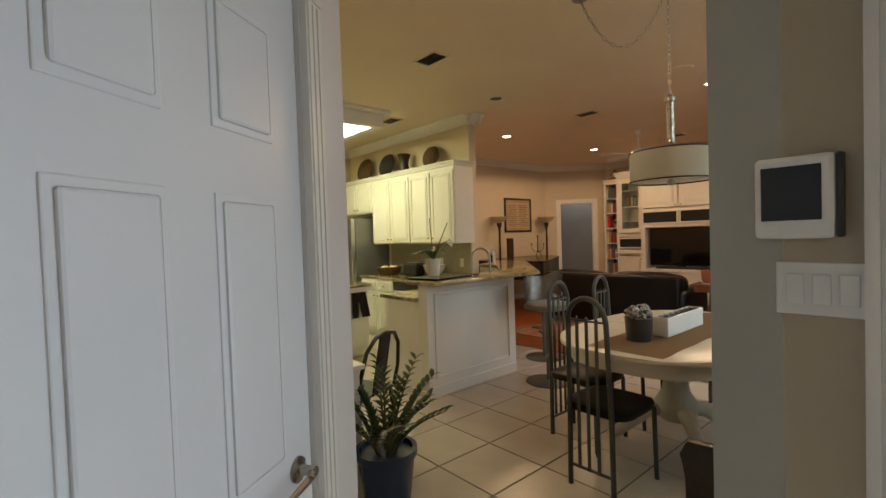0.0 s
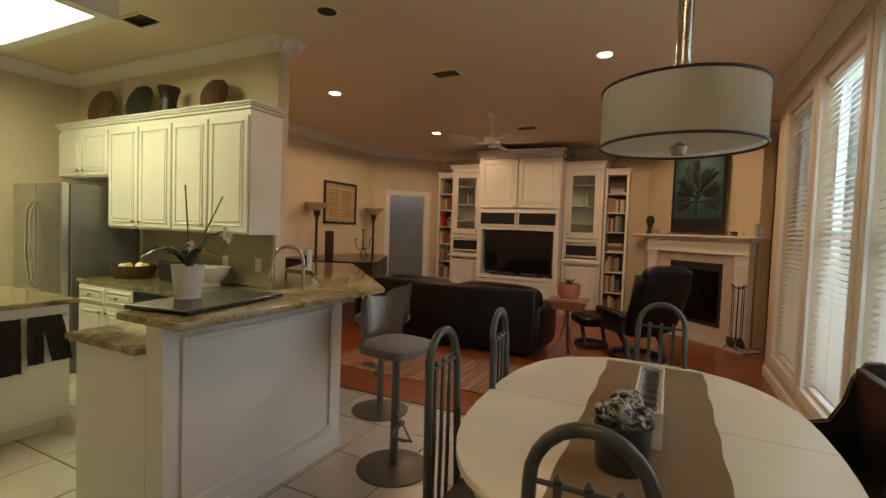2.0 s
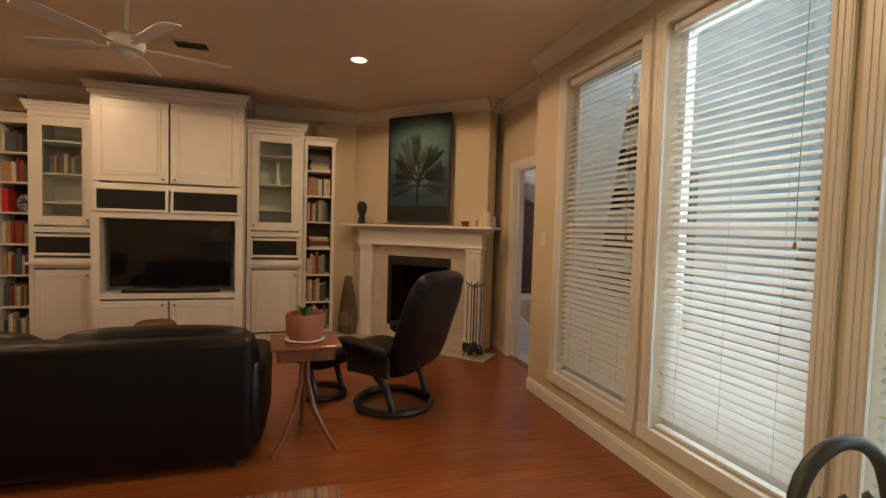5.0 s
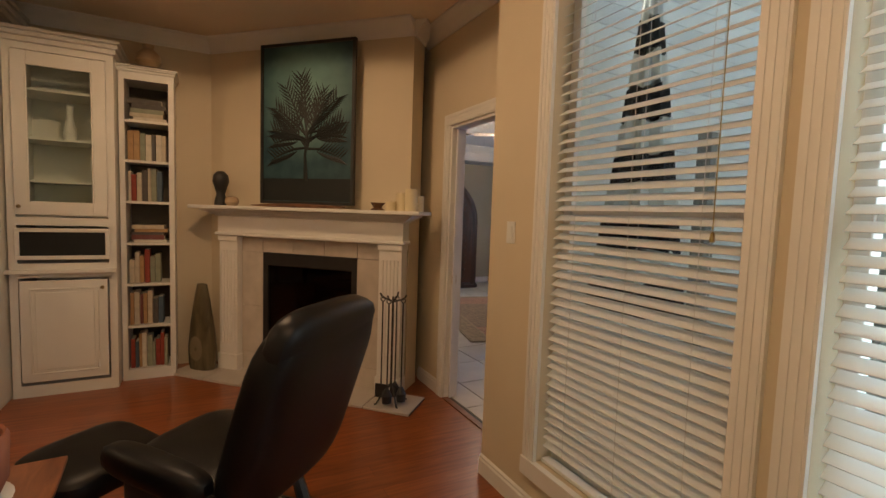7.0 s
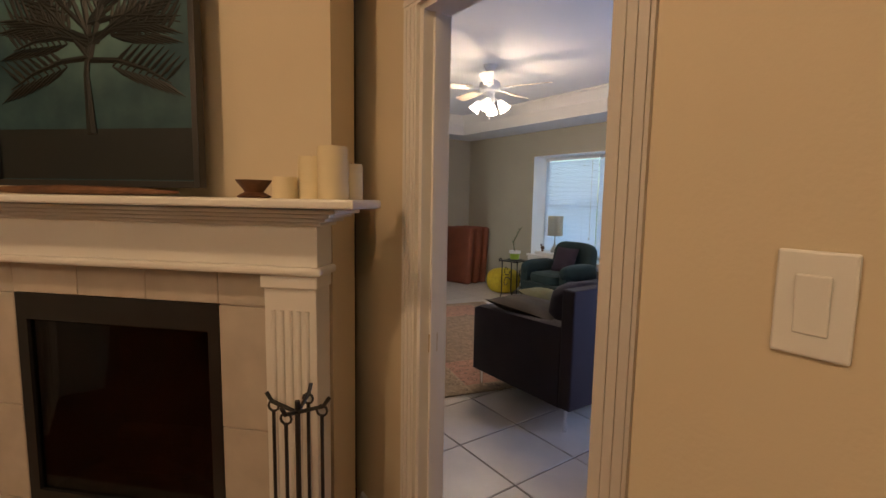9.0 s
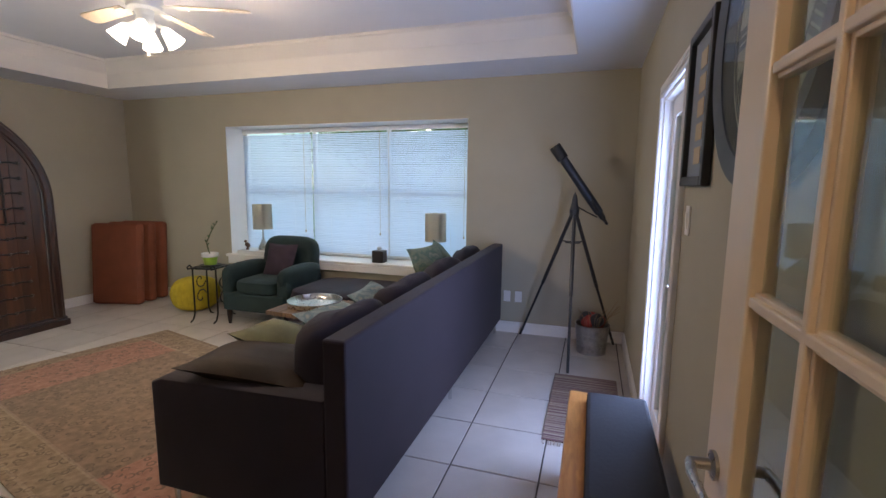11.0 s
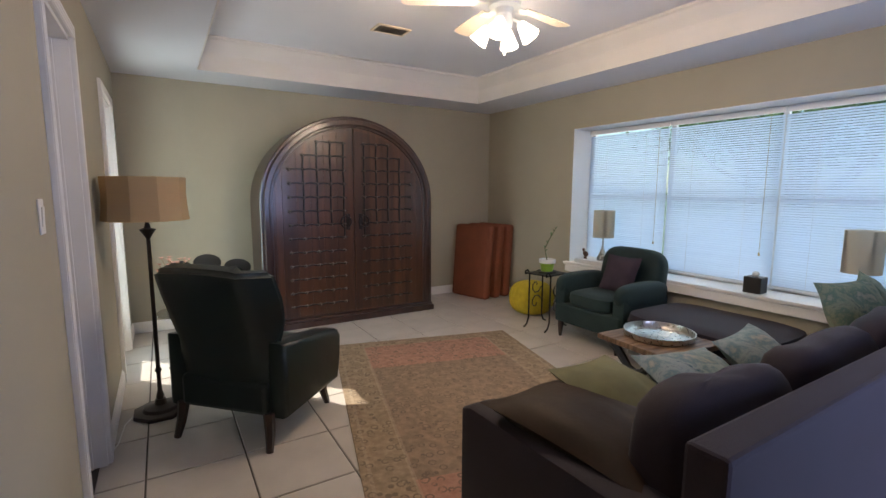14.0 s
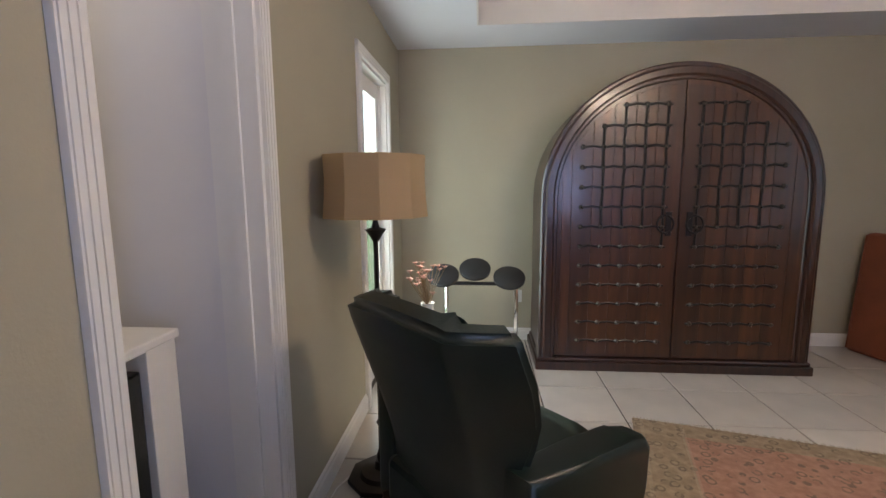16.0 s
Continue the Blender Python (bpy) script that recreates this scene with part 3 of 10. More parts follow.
def puff(bm, sx, sy, sz, m=None, power=3.0, seg=20, rings=12, sag=0.0, seed=0):
    """A stuffed cushion: a rounded block, with slight dents."""
    def sgn(v, e):
        return math.copysign(abs(v) ** e, v)
    e = 2.0 / power
    grid = []
    for i in range(rings + 1):
        ph = -math.pi / 2 + math.pi * i / rings
        row = []
        for j in range(seg):
            th = 2 * math.pi * j / seg
            p = Vector((sx / 2 * sgn(math.cos(ph), e) * sgn(math.cos(th), e), sy / 2 * sgn(math.cos(ph), e) * sgn(math.sin(th), e), sz / 2 * sgn(math.sin(ph), e)))
            if sag:
                p += p.normalized() * sag * noise.noise(Vector((p.x * 5 + seed, p.y * 5, p.z * 5)))
            row.append(bm.verts.new((m @ p) if m is not None else p))
            if i in (0, rings):
                break
        grid.append(row)
    for a, b in zip(grid, grid[1:]):
        for j in range(seg):
            k = (j + 1) % seg
            q = list(dict.fromkeys([a[j % len(a)], a[k % len(a)], b[k % len(b)], b[j % len(b)]]))
            if len(q) > 2:
                bm.faces.new(q)
    return bm


def pillow(bm, w, h, t, m=None, n=10, seed=0):
    """A square scatter cushion, thick in the middle with drawn-out corners."""
    top, low = {}, {}
    for i in range(n + 1):
        for j in range(n + 1):
            u, v = 2 * i / n - 1, 2 * j / n - 1
            f = ((1 - u * u) * (1 - v * v)) ** 0.45
            pin = 1 - 0.10 * (1 - max(abs(u), abs(v)) ** 0 * 1) - 0.07 * ((1 - u * u) * abs(v) + (1 - v * v) * abs(u))
            x, y = u * w / 2 * pin, v * h / 2 * pin
            z = t / 2 * f * (1 + 0.25 * noise.noise(Vector((u * 2 + seed, v * 2, seed))))
            for side, store in ((1, top), (-1, low)):
                if side < 0 and (i in (0, n) or j in (0, n)):
                    store[i, j] = top[i, j]
                else:
                    p = Vector((x, y, side * z))
                    store[i, j] = bm.verts.new((m @ p) if m is not None else p)
    for store, flip in ((top, False), (low, True)):
        for i in range(n):
            for j in range(n):
                q = [store[i, j], store[i + 1, j], store[i + 1, j + 1], store[i, j + 1]]
                bm.faces.new(q[::-1] if flip else q)
    return bm


def arc(cx, cy, r, a0, a1, n):
    return [(cx + r * math.cos(radians(a0 + (a1 - a0) * i / n)), cy + r * math.sin(radians(a0 + (a1 - a0) * i / n))) for i in range(n + 1)]


def place(p0, p1):
    """The frame of a wall: x runs from p0 to p1, y points to its left."""
    d = Vector((p1[0] - p0[0], p1[1] - p0[1], 0))
    return Matrix.Translation((*p0, 0)) @ Matrix.Rotation(math.atan2(d.y, d.x), 4, "Z"), d.length


def wall(name, p0, p1, thick, z1, openings=(), material="paint", z0=0.0, label=""):
    """A wall whose seen face runs from p0 to p1, with its thickness to the right of that line and openings (s0, s1, z0, z1)."""
    m, length = place(p0, p1)
    bm = B()
    cuts = sorted(openings)
    s = 0.0
    for a, b, lo, hi in cuts:
        if a > s:
            box(bm, s, a, -thick, 0, z0, z1, m=m)
        if lo > z0:
            box(bm, a, b, -thick, 0, z0, lo, m=m)
        if hi < z1:
            box(bm, a, b, -thick, 0, hi, z1, m=m)
        s = b
    if s < length:
        box(bm, s, length, -thick, 0, z0, z1, m=m)
    return setting(name, bm, M[material], label)


def moulding(name, runs, profile, material, label):
    """A moulded strip along each run ((x0, y0), (x1, y1)); profile in (out from the wall, z), the wall on the right."""
    bm = B()
    for p0, p1 in runs:
        m, length = place(p0, p1)
        a = [bm.verts.new(m @ Vector((0, o, z))) for o, z in profile]
        b = [bm.verts.new(m @ Vector((length, o, z))) for o, z in profile]
        k = len(profile)
        for i in range(k):
            j = (i + 1) % k
            bm.faces.new((a[i], a[j], b[j], b[i]))
        bm.faces.new(a[::-1])
        bm.faces.new(b)
    return setting(name, bm, M[material], label)


BASEBOARD = [(0.001, 0.0), (0.018, 0.0), (0.018, 0.085), (0.012, 0.095), (0.012, 0.105), (0.001, 0.115)]


def crown(z, d=0.10, h=0.13):
    return [(0.001, z - h), (0.012, z - h), (0.018, z - h * 0.82), (d * 0.45, z - h * 0.5), (d * 0.8, z - h * 0.2), (d, z - h * 0.12), (d, z - 0.001), (0.001, z - 0.001)]


def casing(name, p0, p1, s0, s1, z1, label, w=0.085, t=0.02, parent=None, z0=0.0, sill=False):
    """Door or window trim on the seen face of a wall, round an opening."""
    m, _ = place(p0, p1)
    bm = B()
    for a, b, lo, hi in ((s0 - w, s0, z0, z1), (s1, s1 + w, z0, z1), (s0 - w, s1 + w, z1, z1 + w)):
        box(bm, a, b, 0.001, t, lo, hi, m=m)
        if hi - lo > b - a:
            for f in (0.2, 0.5, 0.8):
                c = a + (b - a) * f
                box(bm, c - 0.008, c + 0.008, t, t + 0.004, lo, hi - 0.002, m=m)
        else:
            for f in (0.2, 0.5, 0.8):
                c = lo + (hi - lo) * f
                box(bm, a + 0.002, b - 0.002, t, t + 0.004, c - 0.008, c + 0.008, m=m)
    if sill:
        box(bm, s0 - w, s1 + w, 0.001, t + 0.012, z0 - w, z0, m=m)
    return setting(name, bm, M["white"], label)

# ---- the large structure ----
H1, H2, TRAY = 3.05, 2.635, 2.95
XW, XD, XR = 0.03, 0.33, 0.435          # window wall, door wall, west wall of the den
bm = B()
prism(bm, [(-7.3, -2.6), (1.4, -2.6), (1.4, 0.9), (0.1, 0.9), (0.1, 4.28), (-7.3, 4.28)], -0.12, -0.006)
floor_kitchen = setting("floor_kitchen", bm, M["grout"], "pale ceramic tile floor with dark grout")
bm = B()
prism(bm, [(-7.6, 4.28), (0.1, 4.28), (0.1, 7.0), (0.335, 7.0), (0.335, 9.85), (-7.6, 9.85)], -0.12, 0.0)
setting("floor_living", bm, M["wood"], "glossy orange wood floor")
bm = B()
box(bm, 0.336, 5.2, 7.1, 13.8, -0.12, -0.006)
floor_den = setting("floor_den", bm, M["grout"], "pale ceramic tile floor with dark grout")
bm = B()
box(bm, 0.31, 0.36, 7.305, 8.045, 0.001, 0.012, 0.004)
setting("threshold_den", bm, M["red_wood"], "wooden threshold strip")
bm = B()
box(bm, -6.45, 0.02, 4.24, 4.29, 0.001, 0.01, 0.004)
setting("threshold_kitchen", bm, M["red_wood"], "wooden strip between tile and wood floor")
# window wall, with four tall windows
WIN = [(2.28, 3.18), (3.39, 4.29), (4.50, 5.40), (5.61, 6.51)]
WZ0, WZ1 = 0.31, 2.73
wall("wall_windows", (XW, 0.83), (XW, 7.0), 0.16, H1, [(a - 0.83, b - 0.83, WZ0, WZ1) for a, b in WIN], label="cream wall with four tall windows")
bm = B()
box(bm, XW + 0.163, 0.329, 6.85, 6.999, 0, H1)
box(bm, XW + 0.002, XW + 0.16, 7.0, 7.001, 0, H1)
setting("wall_jog", bm, M["paint"], "cream wall return beside the den door")
DOOR = (7.265, 8.07, 2.20)
wall("wall_den_door", (XD, 7.0), (XD, 8.62), 0.052, H1, [(DOOR[0] - 7.0, DOOR[1] - 7.0, 0, DOOR[2])], label="cream wall with the den doorway")
# chimney breast across the corner, and the back and side walls
wall("wall_fireplace", (0.09, 8.31), (-1.40, 9.80), 0.2, H1, [(0.47, 1.44, 0.19, 1.11)], label="cream chimney breast wall")
wall("wall_fireplace_return", (0.26, 8.48), (0.092, 8.312), 0.1, H1, label="narrow cream wall return")
wall("wall_back", (0.33, 9.75), (-5.45, 9.75), 0.12, H1, label="cream back wall")
HD0, HD1, HDZ = 0.28, 1.08, 2.16
wall("wall_hall_door", (-5.45, 9.75), (-6.45, 8.75), 0.12, H1, [(HD0, HD1, 0, HDZ)], label="cream angled wall with a doorway")
wall("wall_side", (-6.45, 8.75), (-6.45, 3.95), 0.12, H1, label="cream side wall")
wall("wall_kitchen_north", (-4.02, 3.83), (-7.1, 3.83), 0.12, H1, label="cream kitchen wall")
KD = (1.80, 2.66, 2.0)
wall("wall_kitchen_west", (-7.1, 3.83), (-7.1, 0.20), 0.12, H1, [(3.83 - KD[1], 3.83 - KD[0], 0, KD[2])], label="cream kitchen wall with a doorway")
wall("wall_kitchen_south", (-7.1, 0.20), (-0.955, 0.20), 0.12, H1, label="cream kitchen wall")
# hall by which the walk begins
HW0, HW1 = (-0.892, 0.246), (0.66, -1.93)
PD = (0.23, 0.94, 2.05)
wall("wall_hall_west", HW0, HW1, 0.10, H1, [(PD[0], PD[1], 0, PD[2])], "closet", label="white angled hall wall with a panelled door")
wall("wall_hall_south", (0.62, -1.90), (1.3, -1.90), 0.12, H1, label="cream hall wall")
wall("wall_hall_east", (1.3, -2.5), (1.3, 0.83), 0.12, H1, label="cream hall wall")
wall("wall_thermostat", (1.3, 0.83), (-0.12, 0.83), 0.15, H1, [(0.24, 1.05, 0.02, 2.1)], "grey_wall", label="grey-beige wall end with switches and a back door")
casing("trim_back_door", (1.3, 0.83), (-0.12, 0.83), 0.24, 1.05, 2.1, "white door casing", 0.08)
# den walls
wall("wall_den_south", (XR - 0.05, 7.25), (5.04, 7.25), 0.15, H2 + 0.4, [(2.50 - 0.385, 3.23 - 0.385, 0.03, 2.05)], "sage", label="sage green den wall with a glazed door")
DW = (8.89, 12.02, 0.62, 2.24)
wall("wall_den_east", (5.04, 7.1), (5.04, 13.8), 0.40, H2 + 0.4, [(DW[0] - 7.1, DW[1] - 7.1, DW[2], DW[3])], "sage", label="sage green den wall with a wide window")
wall("wall_den_north", (5.04, 13.7), (0.30, 13.7), 0.12, H2 + 0.4, material="sage", label="sage green den wall")
CL, NW = (10.31, 11.01, 2.25), (12.32, 13.12, 2.23)
wall("wall_den_west", (XR, 13.7), (XR, 7.25), 0.05, H2 + 0.4, [(13.7 - b, 13.7 - a, 0, z) for a, b, z in (NW, CL, DOOR)], "sage", label="sage green den wall with doorways")
# ceilings
bm = B()
prism(bm, [(-7.3, -2.6), (1.45, -2.6), (1.45, 0.99), (0.33, 0.99), (0.33, 9.9), (-7.8, 9.9), (-7.8, 3.9), (-7.3, 3.9)], H1, H1 + 0.12)
setting("ceiling_living", bm, M["ceiling"], "cream textured ceiling")
bm = B()
tx0, tx1, ty0, ty1 = 1.14, 4.43, 7.79, 13.14
for a in ((XR, tx0, 7.25, 13.7), (tx1, 5.04, 7.25, 13.7), (tx0, tx1, 7.25, ty0), (tx0, tx1, ty1, 13.7)):
    box(bm, *a, H2, TRAY + 0.05)
setting("ceiling_den", bm, M["ceiling2"], "pale lowered den ceiling")
bm = B()
box(bm, 0.39, 5.3, 7.12, 13.8, TRAY + 0.06, TRAY + 0.15)
box(bm, tx0, tx1, ty0, ty1, TRAY, TRAY + 0.055)
setting("ceiling_tray", bm, M["ceiling2"], "pale raised tray ceiling")
TR = [((tx0, ty0), (tx1, ty0)), ((tx1, ty0), (tx1, ty1)), ((tx1, ty1), (tx0, ty1)), ((tx0, ty1), (tx0, ty0))]
moulding("trim_tray", TR, [(0.001, H2 + 0.0), (0.012, H2 + 0.0), (0.012, H2 + 0.16), (0.02, H2 + 0.18), (0.04, H2 + 0.22), (0.075, H2 + 0.28), (0.09, H2 + 0.29), (0.09, TRAY - 0.001), (0.001, TRAY - 0.001)], "cream_trim", "cream crown moulding round the tray ceiling")
# crown mouldings and baseboards
moulding("trim_crown_living", [((XW, 0.98), (XW, 7.0)), ((XW, 7.0), (XD, 7.0)), ((XD, 7.0), (XD, 8.55)), ((0.26, 8.48), (0.09, 8.31)), ((0.09, 8.31), (-1.35, 9.75)), ((-1.35, 9.75), (-5.45, 9.75)), ((-5.45, 9.75), (-6.45, 8.75)), ((-6.45, 8.75), (-6.45, 3.95)), ((-6.45, 3.95), (-3.92, 3.95)), ((-4.02, 3.95), (-4.02, 3.83)), ((-4.02, 3.83), (-7.1, 3.83)), ((-7.1, 3.83), (-7.1, 0.2)), ((-7.1, 0.2), (-0.955, 0.2))], crown(H1), "white", "white crown moulding")
moulding("baseboard_living", [((XW, 0.98), (XW, 7.0)), ((XW, 7.0), (XD, 7.0)), ((XD, 7.0), (XD, 7.19)), ((XD, 8.16), (XD, 8.55)), ((-5.45, 9.75), (-5.60, 9.60)), ((-6.28, 8.92), (-6.45, 8.75)), ((-6.45, 8.75), (-6.45, 3.95)), ((-6.45, 3.95), (-4.02, 3.95)), ((-7.1, 3.83), (-7.1, 2.75)), ((-7.1, 1.71), (-7.1, 0.2)), ((-7.1, 0.2), (-1.0, 0.2))], BASEBOARD, "white", "white baseboard")
moulding("baseboard_den", [((XR, 7.25), (2.42, 7.25)), ((3.31, 7.25), (5.04, 7.25)), ((5.04, 7.25), (5.04, 13.7)), ((5.04, 13.7), (XR, 13.7)), ((XR, 13.7), (XR, 13.20)), ((XR, 12.24), (XR, 11.09)), ((XR, 10.23), (XR, 8.16))], BASEBOARD, "white", "white baseboard")
# door trims and jamb linings
casing("trim_den_door", (XD, 7.0), (XD, 8.62), DOOR[0] - 7.0, DOOR[1] - 7.0, DOOR[2], "white fluted door casing", 0.09)
casing("trim_den_door_inner", (XR, 13.7), (XR, 7.25), 13.7 - DOOR[1], 13.7 - DOOR[0], DOOR[2], "white door casing", 0.03)
casing("trim_closet", (XR, 13.7), (XR, 7.25), 13.7 - CL[1], 13.7 - CL[0], CL[2], "white door casing", 0.07)
casing("trim_glass_door", (XR, 13.7), (XR, 7.25), 13.7 - NW[1], 13.7 - NW[0], NW[2], "white door casing", 0.07)
casing("trim_hall_door", (-5.45, 9.75), (-6.45, 8.75), HD0, HD1, HDZ, "white door casing", 0.085)
casing("trim_kitchen_door", (-7.1, 3.83), (-7.1, 0.20), 3.83 - KD[1], 3.83 - KD[0], KD[2], "white door casing", 0.085)
casing("trim_pantry_door", HW0, HW1, PD[0], PD[1], PD[2], "white door casing", 0.075)
casing("trim_garden_door", (XR - 0.05, 7.25), (5.04, 7.25), 2.50 - 0.385, 3.23 - 0.385, 2.05, "white door casing", 0.075)


def lining(name, p0, p1, s0, s1, z1, depth, label):
    m, _ = place(p0, p1)
    bm = B()
    box(bm, s0, s0 + 0.02, -depth, 0.004, 0, z1, m=m)
    box(bm, s1 - 0.02, s1, -depth, 0.004, 0, z1, m=m)
    box(bm, s0 + 0.02, s1 - 0.02, -depth, 0.004, z1 - 0.02, z1, m=m)
    box(bm, s0 + 0.02, s0 + 0.032, -depth * 0.6, -depth * 0.35, 0, z1 - 0.02, m=m)
    box(bm, s1 - 0.032, s1 - 0.02, -depth * 0.6, -depth * 0.35, 0, z1 - 0.02, m=m)
    return setting(name, bm, M["white"], label)


lining("trim_jamb_den", (XD, 7.0), (XD, 8.62), DOOR[0] - 7.0, DOOR[1] - 7.0, DOOR[2], 0.109, "white door jamb")
lining("trim_jamb_closet", (XR, 13.7), (XR, 7.25), 13.7 - CL[1], 13.7 - CL[0], CL[2], 0.17, "white door jamb")
lining("trim_jamb_glass_door", (XR, 13.7), (XR, 7.25), 13.7 - NW[1], 13.7 - NW[0], NW[2], 0.12, "white door jamb")
lining("trim_jamb_hall", (-5.45, 9.75), (-6.45, 8.75), HD0, HD1, HDZ, 0.13, "white door jamb")
lining("trim_jamb_kitchen", (-7.1, 3.83), (-7.1, 0.20), 3.83 - KD[1], 3.83 - KD[0], KD[2], 0.13, "white door jamb")
lining("trim_jamb_garden", (XR - 0.05, 7.25), (5.04, 7.25), 2.50 - 0.385, 3.23 - 0.385, 2.05, 0.15, "white door jamb")
# rooms that show through the doorways
bm = B()
for a in ((-8.9, -8.8, 8.5, 11.2, 0, H1), (-8.8, -4.9, 11.0, 11.1, 0, H1), (-4.95, -4.85, 9.9, 11.0, 0, H1), (-8.8, -6.6, 8.45, 8.55, 0, H1)):
    box(bm, *a)
setting("wall_back_hall", bm, M["grey_room"], "plain grey walls of the back hall")
bm = B()
box(bm, -8.8, -4.9, 9.851, 11.0, -0.12, -0.001)
box(bm, -8.8, -7.6, 8.5, 9.85, -0.12, -0.001)
setting("floor_back_hall", bm, M["tile_plain"], "pale hall floor")
bm = B()
box(bm, -8.9, -4.8, 9.91, 11.1, H1, H1 + 0.1)
box(bm, -8.9, -7.81, 8.4, 9.9, H1, H1 + 0.1)
setting("ceiling_back_hall", bm, M["ceiling"], "cream hall ceiling")
wall("wall_dining_west", (-10.6, 4.6), (-10.6, -0.6), 0.12, H1, [(0.9, 2.2, 0.9, 2.25), (0.9, 2.2, 2.4, 2.75)], "pink", label="dusty pink dining room wall with windows")
wall("wall_dining_north", (-7.22, 4.6), (-10.6, 4.6), 0.12, H1, material="pink", label="dusty pink dining room wall")
wall("wall_dining_south", (-10.6, -0.6), (-7.22, -0.6), 0.12, H1, material="pink", label="dusty pink dining room wall")
bm = B()
for a in ((-0.6, 1.79), (2.67, 4.6)):
    box(bm, -7.25, -7.222, a[0], a[1], 0, H1)
box(bm, -7.25, -7.222, 1.79, 2.67, 2.02, H1)
setting("wall_dining_east", bm, M["pink"], "dusty pink dining room wall")
bm = B()
box(bm, -10.6, -7.301, -0.6, 4.6, -0.12, -0.001)
setting("floor_dining", bm, M["dark_floor"], "dark wooden dining room floor")
bm = B()
box(bm, -10.7, -7.301, -0.7, 4.7, H1 + 0.002, H1 + 0.1)
setting("ceiling_dining", bm, M["ceiling"], "cream dining room ceiling")
bm = B()
for a in ((-1.1, -1.0, 9.9, 11.1, 0, H2), (-1.0, 0.382, 11.0, 11.1, 0, H2), (-1.0, 0.382, 9.9, 10.0, 0, H2)):
    box(bm, *a)
setting("wall_closet", bm, M["closet"], "plain white closet walls")
bm = B()
box(bm, -1.1, 0.33, 9.88, 11.1, -0.1, -0.002)
box(bm, -1.1, 0.38, 9.88, 11.1, H2 + 0.002, H2 + 0.1)
setting("floor_closet", bm, M["tile_plain"], "pale closet floor and ceiling")
# ground outside
bm = B()
vs = [bm.verts.new(p) for p in ((-900, -900, -0.16), (900, -900, -0.16), (900, 900, -0.16), (-900, 900, -0.16))]
bm.faces.new(vs)
setting("ground", bm, M["grass_ground"], "green lawn")
bm = B()
box(bm, 0.2, 6.8, -2.0, 7.09, -0.18, -0.04, 0.01)
setting("pavement_patio", bm, M["concrete"], "brown-grey concrete patio")

# ---- windows and blinds of the living room ----
def blind(name, label, m, width, z0, z1, pitch, depth, tilt, mat_key, group, tapes=3):
    """A slatted blind in the frame m: x across, y out of the room, hung between z0 and z1."""
    t = thing(name, label, "window blind", group, m)
    bm = B()
    box(bm, -width / 2, width / 2, -depth / 2, depth / 2, z1 - 0.05, z1, 0.004)
    part("headrail", bm, M["white"], t)
    me = None
    k = int((z1 - z0 - 0.09) / pitch)
    for i in range(k):
        if me is None:
            bm = B()
            box(bm, -width / 2 + 0.004, width / 2 - 0.004, -depth / 2, depth / 2, -0.0014, 0.0014)
            s = part("slat", bm, M[mat_key], t)
            me = s.data
        else:
            s = new("slat", me)
            s.parent = t
        s.matrix_local = pose(0, 0, z1 - 0.08 - i * pitch, tilt + 2.5 * math.sin(i * 1.7), 0, 0.12 * math.sin(i * 2.3))
    bm = B()
    box(bm, -width / 2 + 0.002, width / 2 - 0.002, -depth / 2, depth / 2, z0 + 0.004, z0 + 0.024, 0.004)
    part("bottom_rail", bm, M["white"], t)
    for f in range(tapes):
        x = -width / 2 + width * (f + 0.5) / tapes
        bm = B()
        for y in (-depth / 2 - 0.003, depth / 2 + 0.003):
            tube(bm, [(x, y, z0 + 0.02), (x, y, z1 - 0.04)], 0.0012, 5)
        part("ladder_cord", bm, M["white"], t)
    bm = B()
    tube(bm, [(width / 2 - 0.10, -depth / 2 - 0.012, z1 - 0.04), (width / 2 - 0.10, -depth / 2 - 0.012, z1 - 1.25)], 0.002, 5)
    lathe(bm, [(0.001, -0.03), (0.009, -0.028), (0.006, 0.0), (0.001, 0.006)], (width / 2 - 0.10, -depth / 2 - 0.012, z1 - 1.26), 10)
    part("pull_cord", bm, M["brass"], t)
    return t


def window(name, m, width, z0, z1, label, bars=1, uprights=0):
    """Frame, sash bars and panes, in the frame m (x across, y out of the room)."""
    t = tagged(new(name), label, "", "", "structure")
    t.matrix_world = m
    bm = B()
    for a in ((-width / 2, -width / 2 + 0.05, z0, z1), (width / 2 - 0.05, width / 2, z0, z1), (-width / 2 + 0.05, width / 2 - 0.05, z0, z0 + 0.05), (-width / 2 + 0.05, width / 2 - 0.05, z1 - 0.05, z1)):
        box(bm, a[0], a[1], 0.0, 0.06, a[2], a[3], 0.004)
    part("window_frame", bm, M["white"], t)
    zs = [z0 + 0.05 + (z1 - z0 - 0.1) * i / (bars + 1) for i in range(bars + 2)]
    xs = [-width / 2 + 0.05 + (width - 0.1) * i / (uprights + 1) for i in range(uprights + 2)]
    for z in zs[1:-1]:
        bm = B()
        box(bm, xs[0], xs[-1], 0.012, 0.052, z - 0.022, z + 0.022, 0.003)
        part("sash_bar", bm, M["white"], t)
    for x in xs[1:-1]:
        bm = B()
        box(bm, x - 0.022, x + 0.022, 0.01, 0.055, z0 + 0.05, z1 - 0.05, 0.003)
        part("sash_bar", bm, M["white"], t)
    for i in range(len(xs) - 1):
        for j in range(len(zs) - 1):
            bm = B()
            box(bm, xs[i], xs[i + 1], 0.029, 0.033, zs[j], zs[j + 1])
            pane = part("pane", bm, M["glass"], t)
            pane.visible_shadow = False
    return t


